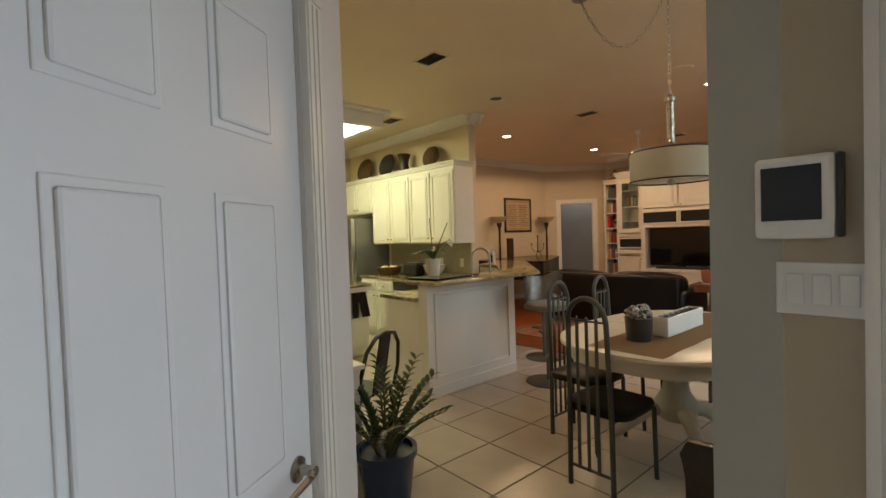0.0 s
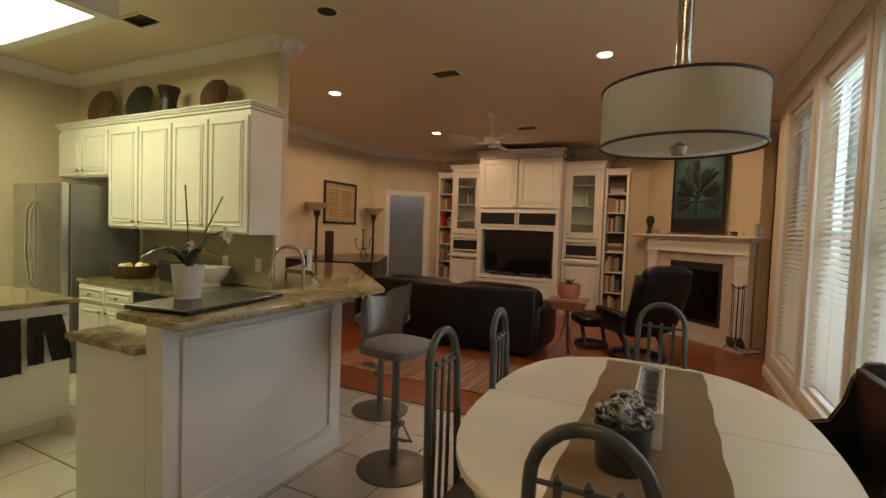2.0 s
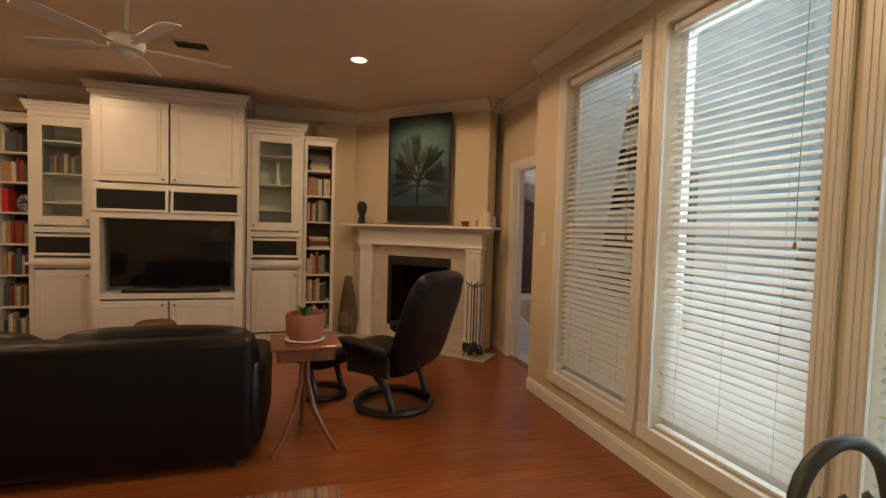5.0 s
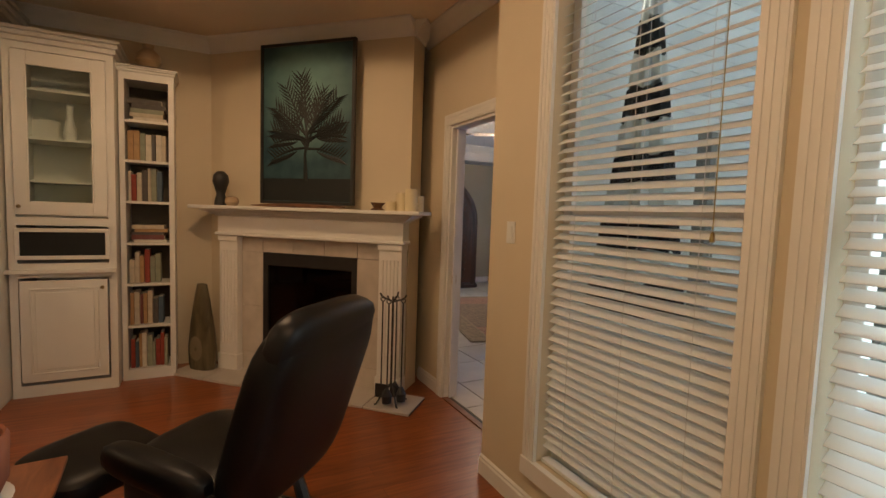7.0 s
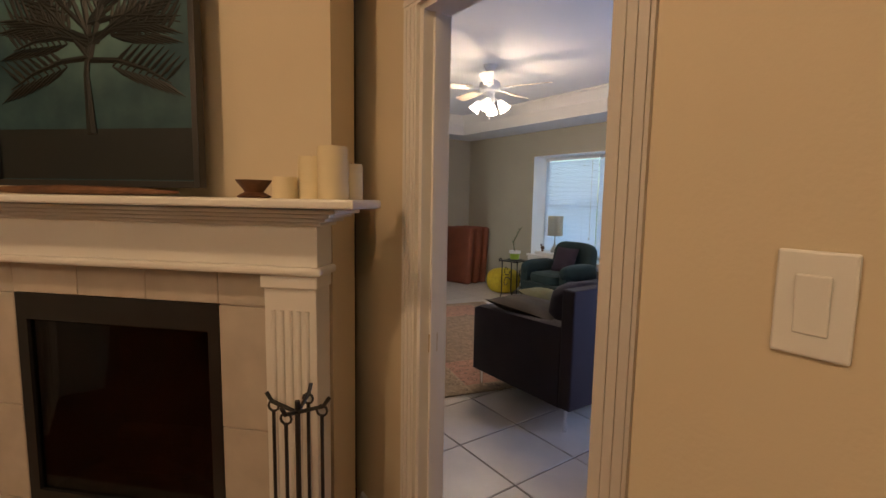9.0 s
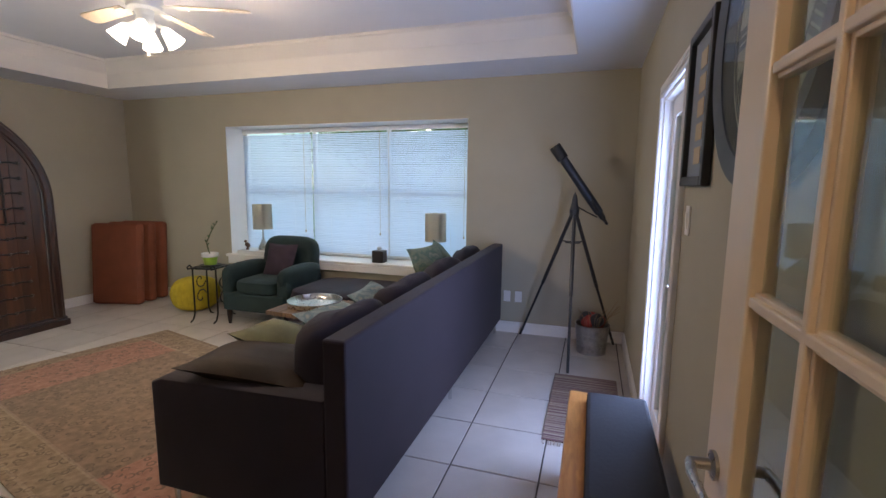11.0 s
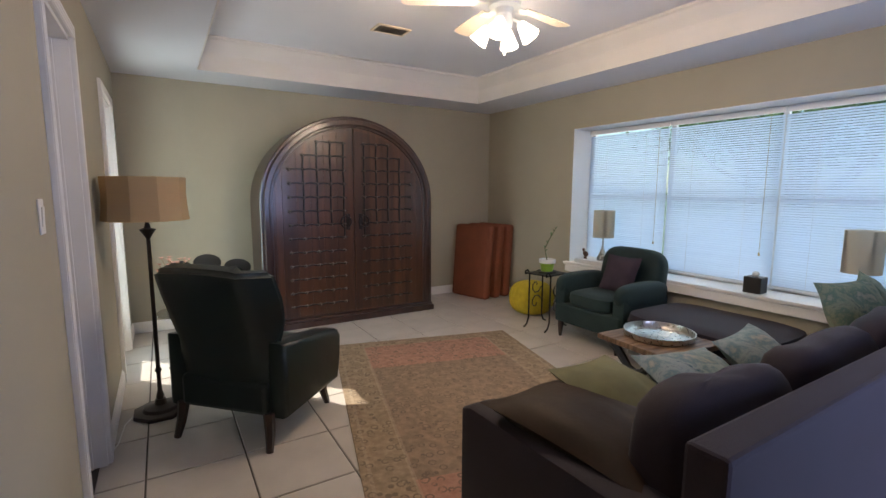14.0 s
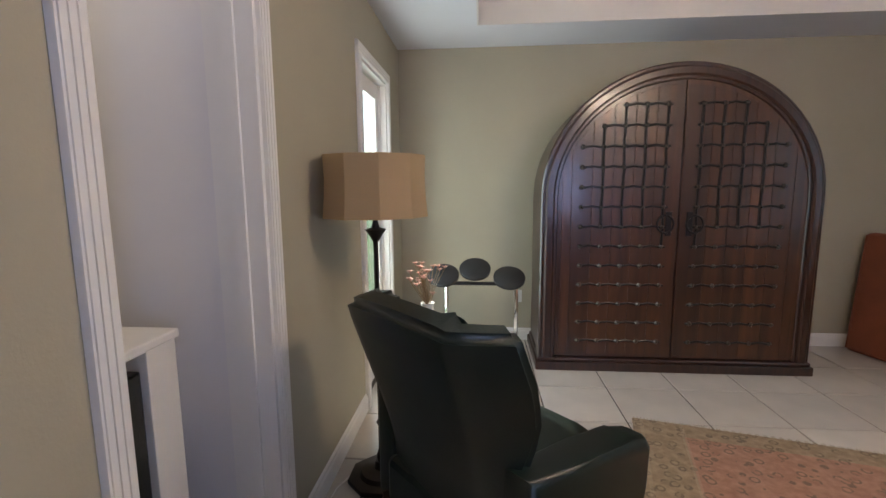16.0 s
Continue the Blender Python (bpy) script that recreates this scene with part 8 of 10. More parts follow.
# glazed door in the west wall near the corner
t = tagged(new("door_patio_west"), "white glazed door standing in bright daylight", "", "", "structure")
t.matrix_world = pose(0.36, (NW[0] + NW[1]) / 2, 0, 0, 0, 90)
w = NW[1] - NW[0] - 0.05
bm = B()
for a in ((-w / 2, -w / 2 + 0.10, 0.01, NW[2] - 0.03), (w / 2 - 0.10, w / 2, 0.01, NW[2] - 0.03), (-w / 2 + 0.10, w / 2 - 0.10, 0.01, 0.22), (-w / 2 + 0.10, w / 2 - 0.10, NW[2] - 0.14, NW[2] - 0.03)):
    box(bm, a[0], a[1], -0.02, 0.02, a[2], a[3], 0.004)
part("leaf", bm, M["white"], t)
bm = B()
box(bm, -w / 2 + 0.10, w / 2 - 0.10, -0.003, 0.003, 0.22, NW[2] - 0.14)
part("pane", bm, M["glass"], t).visible_shadow = False
# wide den window with a fine blind
DM = Matrix.Translation((5.36, (DW[0] + DW[1]) / 2, 0)) @ Matrix.Rotation(radians(-90), 4, "Z")
window("window_den", DM, DW[1] - DW[0], DW[2] + 0.03, DW[3], "wide white window in three parts", 1, 2)
for k in range(3):
    y = DW[0] + (DW[1] - DW[0]) * (k + 0.5) / 3
    blind("window_blind_den", "fine white blind lowered over the wide window", Matrix.Translation((5.335, y, 0)) @ Matrix.Rotation(radians(-90), 4, "Z"), (DW[1] - DW[0]) / 3 - 0.008, DW[2] + 0.035, DW[3] - 0.01, 0.021, 0.025, 44, "slat2", "blinds of the den", 2)
bm = B()
box(bm, 4.985, 5.43, DW[0] - 0.05, DW[1] + 0.05, DW[2] - 0.005, DW[2] + 0.028, 0.008)
setting("trim_window_sill", bm, M["white"], "deep white window sill")
bm = B()
box(bm, 4.99, 5.039, DW[0] - 0.02, DW[1] + 0.02, DW[2] - 0.09, DW[2] - 0.006, 0.006)
setting("trim_sill_apron", bm, M["white"], "white sill apron")
bm = B()
box(bm, 5.041, 5.42, DW[0], DW[0] + 0.004, DW[2] + 0.028, DW[3])
box(bm, 5.041, 5.42, DW[1] - 0.004, DW[1], DW[2] + 0.028, DW[3])
box(bm, 5.041, 5.42, DW[0] + 0.004, DW[1] - 0.004, DW[3] - 0.004, DW[3])
setting("trim_reveal", bm, M["white"], "white window reveal")
# ceiling fan with four lit shades, vent and detector
ceiling_fan("ceiling_fan", "white ceiling fan with four lit glass shades", (2.74, 10.5), TRAY, 0.16, 10, M["fan_blade"], 4)
vent(2.65, 12.02, 0, 0.32, 0.2, TRAY)
t = thing("smoke_detector", "round white smoke detector on the ceiling", "smoke detector", "", pose(3.55, 8.65, TRAY))
bm = B()
lathe(bm, [(0.0, -0.035), (0.06, -0.034), (0.075, -0.02), (0.08, -0.001)], seg=28)
part("cover", bm, M["plastic"], t, smooth=True)


# ---- armoire ----
def armoire():
    cx, yf, yb, R, zs_ = 2.64, 13.02, 13.66, 1.01, 1.36
    rise = 0.95
    t = thing("armoire", "large arched dark wooden armoire with iron strapwork doors", "armoire", "", pose(cx, yf, 0))
    def arch(r, z0, k=28, f=1.0):
        return [(r, z0)] + [(r * math.cos(radians(180 * i / k)), zs_ + (rise - (R - r)) * math.sin(radians(180 * i / k))) for i in range(k + 1)] + [(-r, z0)]
    flip = Matrix(((1, 0, 0, 0), (0, 0, 1, 0), (0, 1, 0, 0), (0, 0, 0, 1)))
    bm = B()
    prism(bm, arch(R - 0.012, 0.10), 0.05, yb - yf, m=flip)
    part("body", bm, M["dark_wood"], t, smooth=30)
    # moulded rim
    for o, i, y0, y1 in ((R, R - 0.055, -0.005, 0.16), (R - 0.03, R - 0.10, -0.03, 0.06), (R - 0.09, R - 0.125, -0.012, 0.055)):
        bm = B()
        A, Bp = arch(o, 0.10), arch(i, 0.10)
        n = len(A)
        rows = []
        for (x0, z0), (x1, z1) in zip(A, Bp):
            rows.append([bm.verts.new(p) for p in ((x0, y1, z0), (x0, y0 + 0.01, z0), ((x0 * 0.8 + x1 * 0.2), y0, z0 * 0.8 + z1 * 0.2), ((x0 * 0.2 + x1 * 0.8), y0, z0 * 0.2 + z1 * 0.8), (x1, y0 + 0.01, z1), (x1, y1, z1))])
        for a, b in zip(rows, rows[1:]):
            for q in range(6):
                bm.faces.new((a[q], a[(q + 1) % 6], b[(q + 1) % 6], b[q]))
        bm.faces.new(rows[0])
        bm.faces.new(rows[-1][::-1])
        part("arch_moulding", bm, M["dark_wood"], t, smooth=35)
    bm = B()
    box(bm, -R - 0.02, R + 0.02, -0.04, yb - yf, 0.0, 0.07, 0.008)
    box(bm, -R - 0.005, R + 0.005, -0.025, yb - yf, 0.07, 0.10, 0.01)
    part("plinth", bm, M["dark_wood"], t)
    r = R - 0.125
    step = 0.148
    for s in (-1, 1):
        bm = B()
        pts = [(s * 0.004, 0.11)] + [(s * r, 0.11)] + [(s * r * math.cos(radians(90 * i / 16)), zs_ + (rise - 0.125) * math.sin(radians(90 * i / 16))) for i in range(17)]
        pts[-1] = (s * 0.004, pts[-1][1])
        prism(bm, pts, 0.0, 0.03, m=flip)
        d = part("door", bm, M["armoire_panel"], t)
        # straps
        def limit(x):
            u = min(0.999, abs(x) / r)
            return zs_ + (rise - 0.125) * math.sqrt(1 - u * u) - 0.06
        cols = [s * (0.12 + step * i) for i in range(5)]
        row_z = [0.24 + step * i for i in range(13)]
        for i in range(6):
            x0, x1 = 0.048 + step * (i - 0.0), 0.048 + step * (i + 1.0) - 0.003
            if i == 0:
                x0 = 0.012
            x1 = min(x1, r - 0.03)
            top0, top1 = (zs_ + (rise - 0.125) * math.sqrt(max(0.0, 1 - (min(q, r - 0.001) / r) ** 2)) - 0.03 for q in (x0, x1))
            bm = B()
            prism(bm, [(s * x0, 0.13), (s * x1, 0.13), (s * x1, max(top1, 0.9)), (s * x0, top0)], -0.004, 0.001, m=flip, bevel=0.0015)
            part("board", bm, M["armoire_panel"], d)
        for ci, x in enumerate(cols[:4]):
            top = [z for z in row_z if z < limit(x) - 0.0]
            if len(top) > 1:
                lo = 6 if ci else 5
                bm = B()
                tube(bm, [(x + 0.004 * math.sin(k * 2.1 + ci), -0.010, z) for k, z in enumerate(top[lo:])], 0.0095, 6)
                part("upright_strap", bm, M["iron"], d)
        for ri, z in enumerate(row_z):
            xs_ = [x for x in cols if limit(x) > z]
            if len(xs_) > 1:
                bm = B()
                tube(bm, [(xs_[0] - s * 0.03, -0.009, z)] + [(x + s * q, -0.009, z + (0.008 if q else -0.004)) for x in xs_ for q in (0, step * 0.5)][:-1] + [(xs_[-1] + s * 0.02, -0.009, z)], 0.0085, 6)
                part("cross_strap", bm, M["iron"], d)
            for x in xs_:
                bm = B()
                lathe(bm, [(0.018, 0.0), (0.016, 0.010), (0.009, 0.018), (0.0, 0.020)], seg=8, m=pose(x, -0.006, z, 90))
                part("stud", bm, M["stud"], d)
        bm = B()
        x = s * 0.075
        box(bm, x - 0.022, x + 0.022, -0.012, -0.001, 1.06, 1.24, 0.004)
        tube(bm, [(x + s * 0.03 + 0.06 * math.cos(radians(a)), -0.03, 1.15 + 0.065 * math.sin(radians(a))) for a in range(0, 360, 24)], 0.008, 8, True)
        part("ring_handle", bm, M["iron"], d, "black iron ring handle")


armoire()


# ---- sectional sofa ----
t = thing("sectional_sofa", "long dark plum sectional sofa with a chaise under the window", "sofa", "", pose(0.035, 0.035, 0))
bm = B()
box(bm, 1.70, 4.86, 8.43, 8.53, 0.17, 0.965, 0.012)
part("back_panel", bm, M["plum"], t)
bm = B()
box(bm, 1.86, 4.98, 8.561, 9.40, 0.15, 0.30, 0.012)
part("seat_base", bm, M["plum"], t)
bm = B()
prism(bm, [(8.531, 0.16), (9.42, 0.16), (9.42, 0.665), (9.36, 0.69), (8.531, 0.715)], 1.70, 1.855, m=Matrix(((0, 0, 1, 0), (1, 0, 0, 0), (0, 1, 0, 0), (0, 0, 0, 1))), bevel=0.02)
part("arm", bm, M["plum"], t, smooth=True)
for k in range(3):
    bm = B()
    puff(bm, 1.03, 0.80, 0.19, pose(2.38 + 1.04 * k, 9.0, 0.385), 5, 28, 8, 0.01, k)
    part("seat_cushion", bm, M["plum"], t, smooth=True)
for k in range(4):
    bm = B()
    puff(bm, 0.80, 0.24, 0.52, pose(2.24 + 0.78 * k, 8.70, 0.68, -12), 3.4, 26, 12, 0.04, k + 9)
    part("back_cushion", bm, M["plum"], t, smooth=True)
bm = B()
box(bm, 4.12, 4.98, 9.401, 10.56, 0.15, 0.30, 0.012)
part("chaise_base", bm, M["plum"], t)
bm = B()
puff(bm, 0.88, 1.16, 0.19, pose(4.55, 9.98, 0.385), 5, 28, 8, 0.01, 4)
part("chaise_cushion", bm, M["plum"], t, smooth=True)
for x, y in ((1.75, 8.5), (1.75, 9.36), (3.3, 8.5), (4.9, 8.5), (4.2, 10.5), (4.9, 10.5)):
    bm = B()
    tube(bm, [(x, y, 0.0), (x, y, 0.152)], 0.014, 10)
    part("leg", bm, M["chrome"], t, smooth=True)


def scatter(name, label, mtl, m, w=0.48, h=0.48, th=0.16, seed=0):
    t = thing(name, label, "cushion", "cushions on the sectional sofa", m)
    bm = B()
    pillow(bm, w, h, th, None, 12, seed)
    part("cover", bm, M[mtl], t, smooth=True)


scatter("scatter_cushion", "brown velvet cushion slumped over the sofa arm", "brown_velvet", pose(2.03, 9.05, 0.70, 6, 7, 12), 0.56, 0.60, 0.15, 1)
scatter("scatter_cushion", "olive green cushion on the sofa", "olive_cloth", pose(2.34, 9.14, 0.68, 22, 8, 14), 0.52, 0.50, 0.16, 2)
scatter("scatter_cushion", "pale blue-grey patterned cushion on the sofa", "floral_blue", pose(2.78, 9.06, 0.65, 26, 4, -6), 0.52, 0.48, 0.16, 3)
scatter("scatter_cushion", "pale patterned cushion on the sofa", "floral_blue", pose(3.28, 9.02, 0.66, 34, 0, 8), 0.50, 0.48, 0.16, 4)
scatter("scatter_cushion", "green floral cushion leaning at the sofa corner", "floral_green", pose(4.22, 8.98, 0.76, 62, 0, -12), 0.52, 0.52, 0.16, 5)
scatter("scatter_cushion", "green floral cushion leaning at the sofa corner", "floral_green", pose(4.68, 9.02, 0.76, 62, 0, 20), 0.50, 0.50, 0.16, 6)
# coffee table with tray
CM = pose(3.93, 10.02, 0, 0, 0, -4)
t = thing("rustic_table", "low rustic wooden coffee table on dark crossed legs", "table", "", CM)
for k in range(4):
    bm = B()
    box(bm, -0.36, 0.36, -0.30 + 0.15 * k + 0.001, -0.15 + 0.15 * k - 0.001, 0.385, 0.425, 0.005)
    part("plank", bm, M["rustic"], t)
for x in (-0.28, 0.28):
    for s in (-1, 1):
        bm = B()
        pts = [(x, s * 0.25, 0.0), (x, s * 0.16, 0.05), (x, s * 0.06, 0.17), (x, -s * 0.06, 0.22), (x, -s * 0.16, 0.32), (x, -s * 0.25, 0.384)]
        tube(bm, pts, [0.04, 0.036, 0.032, 0.032, 0.036, 0.04], 6, flat=0.7)
        part("leg", bm, M["black"], t)
bm = B()
box(bm, -0.28, 0.28, -0.02, 0.02, 0.17, 0.21, 0.004)
part("stretcher", bm, M["black"], t)
t = thing("metal_tray", "round hammered metal tray on the coffee table", "tray", "", CM @ pose(-0.02, 0.02, 0.4265))
bm = B()
lathe(bm, [(0.0, 0.0), (0.22, 0.0), (0.235, 0.012), (0.245, 0.05), (0.25, 0.05), (0.24, 0.008), (0.225, 0.004), (0.0, 0.004)], seg=40)
part("tray", bm, M["pewter"], t, smooth=True)


# ---- armchair by the window ----
def fabric_armchair():
    t = thing("armchair", "dark green upholstered armchair with rolled arms", "armchair", "", pose(4.62, 11.04, 0, 0, 0, 90))
    bm = B()
    box(bm, -0.40, 0.40, -0.34, 0.38, 0.16, 0.36, 0.02)
    part("base", bm, M["green_cloth"], t)
    bm = B()
    puff(bm, 0.54, 0.62, 0.16, pose(0, 0.08, 0.43), 5, 26, 8)
    part("seat_cushion", bm, M["green_cloth"], t, smooth=True)
    bm = B()
    puff(bm, 0.72, 0.22, 0.62, pose(0, -0.31, 0.62, 10), 4, 28, 12)
    part("backrest", bm, M["green_cloth"], t, smooth=True)
    for x in (-0.36, 0.36):
        bm = B()
        puff(bm, 0.17, 0.72, 0.24, pose(x, 0.03, 0.54), 3, 20, 10)
        box(bm, x - 0.065, x + 0.065, -0.30, 0.36, 0.20, 0.52, 0.02)
        part("arm", bm, M["green_cloth"], t, smooth=True)
    for x in (-0.35, 0.35):
        for y in (-0.30, 0.34):
            bm = B()
            lathe(bm, [(0.016, 0.0), (0.028, 0.10), (0.03, 0.165)], (x, y, 0), 10)
            part("leg", bm, M["dark_wood"], t, smooth=True)


fabric_armchair()
t = thing("tufted_cushion", "dark purple tufted cushion in the armchair", "cushion", "", pose(4.70, 11.02, 0.67, 0, -68, 0))
bm = B()
pillow(bm, 0.40, 0.40, 0.13, None, 12, 8)
part("cover", bm, M["purple"], t, smooth=True)
for k, (x, y) in enumerate(((-0.08, -0.08), (0.08, -0.08), (-0.08, 0.08), (0.08, 0.08), (0, 0))):
    bm = B()
    puff(bm, 0.022, 0.022, 0.012, pose(x, y, -0.062), 2, 8, 6)
    part("button", bm, M["black"], t)
# pouf, plant stand, plant
t = thing("pouf", "round yellow knitted pouf on the tile floor", "pouf", "", pose(4.62, 12.22, 0))
bm = B()
rings = []
for i in range(13):
    ph = -math.pi / 2 + math.pi * i / 12
    row = []
    for j in range(48):
        th = 2 * math.pi * j / 48
        rib = 1 + 0.025 * math.cos(12 * 2 * th / 1.0)
        rr = 0.27 * max(0.02, math.cos(ph)) ** 0.55 * rib
        row.append(bm.verts.new((rr * math.cos(th), rr * math.sin(th), 0.20 + 0.20 * math.sin(ph))))
    rings.append(row)
for a, b in zip(rings, rings[1:]):
    for j in range(48):
        bm.faces.new((a[j], a[(j + 1) % 48], b[(j + 1) % 48], b[j]))
bm.faces.new(rings[0][::-1])
bm.faces.new(rings[-1])
part("cover", bm, M["yellow_knit"], t, smooth=True)
t = thing("plant_stand", "black scrolled iron plant stand", "plant stand", "", pose(4.36, 11.70, 0, 0, 0, 10))
bm = B()
box(bm, -0.17, 0.17, -0.15, 0.15, 0.60, 0.615, 0.003)
part("shelf", bm, M["iron"], t)
for y in (-0.14, 0.14):
    bm = B()
    tube(bm, [(-0.20, y, 0.006), (-0.15, y, 0.03), (-0.12, y, 0.10), (-0.12, y, 0.60), (-0.16, y, 0.645), (-0.20, y, 0.63), (-0.19, y, 0.60)], 0.009, 8)
    part("leg", bm, M["iron"], t)
    bm = B()
    tube(bm, [(0.20, y, 0.006), (0.15, y, 0.03), (0.12, y, 0.10), (0.12, y, 0.60)], 0.009, 8)
    part("leg", bm, M["iron"], t)
    for z, s in ((0.45, 1), (0.25, -1)):
        bm = B()
        tube(bm, [((0.015 + 0.011 * k) * math.cos(s * k * 0.75), y, z + (0.015 + 0.011 * k) * math.sin(s * k * 0.75)) for k in range(9)], 0.006, 6)
        part("scroll", bm, M["iron"], t)
t = thing("succulent_pot", "small jointed plant in a green and white pot", "plant", "", pose(4.38, 11.72, 0.616))
bm = B()
lathe(bm, [(0.0, 0.0), (0.11, 0.0), (0.115, 0.012), (0.0, 0.012)], seg=24)
part("saucer", bm, M["black"], t)
bm = B()
lathe(bm, [(0.0, 0.013), (0.065, 0.013), (0.08, 0.10), (0.0, 0.10)], seg=24)
part("pot", bm, M["lime"], t, smooth=True)
bm = B()
lathe(bm, [(0.08, 0.10), (0.092, 0.105), (0.092, 0.145), (0.082, 0.145), (0.08, 0.12), (0.0, 0.12)], seg=24)
part("pot_rim", bm, M["enamel"], t, smooth=True)
stemp = [Vector((0, 0, 0.12)), Vector((-0.02, 0.02, 0.26)), Vector((0.0, -0.03, 0.38)), Vector((0.02, -0.09, 0.48))]
bm = B()
tube(bm, stemp, [0.008, 0.007, 0.006, 0.003], 6)
part("stem", bm, M["stem"], t)
for k in range(10):
    f = 0.25 + 0.75 * k / 9
    q = f * 3
    i0 = min(2, int(q))
    p = stemp[i0].lerp(stemp[i0 + 1], q - i0)
    bm = B()
    a = 1.2 * k
    leaf_blade(bm, p, p + Vector((0.045 * math.cos(a), 0.045 * math.sin(a), 0.035)), 0.011, 0.006, 3)
    part("leaf", bm, M["leaf_mid"], t)


# lamps on the window sill
def sill_lamp(y, z, label):
    t = thing("table_lamp", label, "lamp", "lamps at the den window", pose(5.16, y, z))
    bm = B()
    lathe(bm, [(0.0, 0.0), (0.06, 0.0), (0.065, 0.02), (0.045, 0.07), (0.015, 0.14), (0.009, 0.22), (0.009, 0.34), (0.0, 0.34)], seg=20)
    part("base", bm, M["nickel"], t, smooth=True)
    bm = B()
    lathe(bm, [(0.118, 0.27), (0.118, 0.585)], seg=28)
    bmesh.ops.solidify(bm, geom=bm.faces[:], thickness=0.003)
    part("shade", bm, M["lamp_shade"], t, smooth=True)


sill_lamp(11.62, 0.70, "slim table lamp with a cream drum shade")
sill_lamp(9.28, 0.648, "slim table lamp with a cream drum shade on the sill")
t = thing("white_stand", "low white shelf on the window sill", "shelf", "", pose(5.16, 11.66, 0.648))
bm = B()
box(bm, -0.14, 0.14, -0.26, 0.26, 0.0, 0.051, 0.006)
part("top", bm, M["white"], t)
t = thing("bird_figurine", "small painted bird figurine on the sill", "figurine", "", pose(5.10, 11.82, 0.70))
bm = B()
puff(bm, 0.05, 0.08, 0.06, pose(0, 0, 0.06, 25), 2, 14, 8)
puff(bm, 0.035, 0.035, 0.035, pose(0, 0.03, 0.105), 2, 10, 6)
lathe(bm, [(0.0, 0.0), (0.022, 0.0), (0.012, 0.04)], seg=10)
part("body", bm, M["brown_carved"], t, smooth=True)
t = thing("tissue_box", "dark box on the window sill", "box", "", pose(5.10, 9.95, 0.648))
bm = B()
box(bm, -0.06, 0.06, -0.07, 0.07, 0.0, 0.14, 0.006)
part("box", bm, M["bronze"], t)
bm = B()
puff(bm, 0.05, 0.06, 0.05, pose(0, 0, 0.16), 2, 10, 6, 0.02)
part("tissue", bm, M["enamel"], t)
# rust cushions stood against the wall
for k, (x, y, rz, ln) in enumerate(((4.47, 13.32, -74, 0), (4.68, 13.34, -78, 0), (4.87, 13.36, -80, 0))):
    t = thing("garden_cushion", "rust-coloured outdoor cushion stood against the wall", "cushion", "rust cushions in the corner", pose(x, y, 0.0, 0, 0, rz))
    bm = B()
    box(bm, -0.31, 0.31, -0.065, 0.065, 0.0, 1.03, 0.045, seg=3, m=Matrix.Rotation(radians(-5 if k == 0 else -4), 4, "X"))
    part("cushion", bm, M["rust"], t, smooth=True)
    bm = B()
    zz = 1.005
    tube(bm, [(-0.285, -0.066, 0.03), (-0.285, -0.066, zz), (0.285, -0.066, zz), (0.285, -0.066, 0.03)], 0.006, 6, True)
    bmesh.ops.transform(bm, matrix=Matrix.Rotation(radians(-5 if k == 0 else -4), 4, "X"), verts=bm.verts[:])
    part("piping", bm, M["rust"], t)
# patterned rug
RGM = pose(2.615, 10.60, 0, 0, 0, -14.4)
t = thing("patterned_rug", "faded tan and rose oriental rug with worn borders", "rug", "", RGM)
bm = B()
box(bm, -0.89, 0.89, -1.47, 1.47, 0.001, 0.012, 0.003)
part("weave", bm, M["persian"], t)
bm = B()
for s in (-1, 1):
    for k in range(90):
        x = -0.88 + 1.76 * k / 89
        tube(bm, [(x, s * 1.468, 0.006), (x + 0.006 * math.sin(k * 3.1), s * 1.50, 0.004)], 0.003, 4)
tagged(part("fringe", bm, M["fringe"], t), kind="stuff")


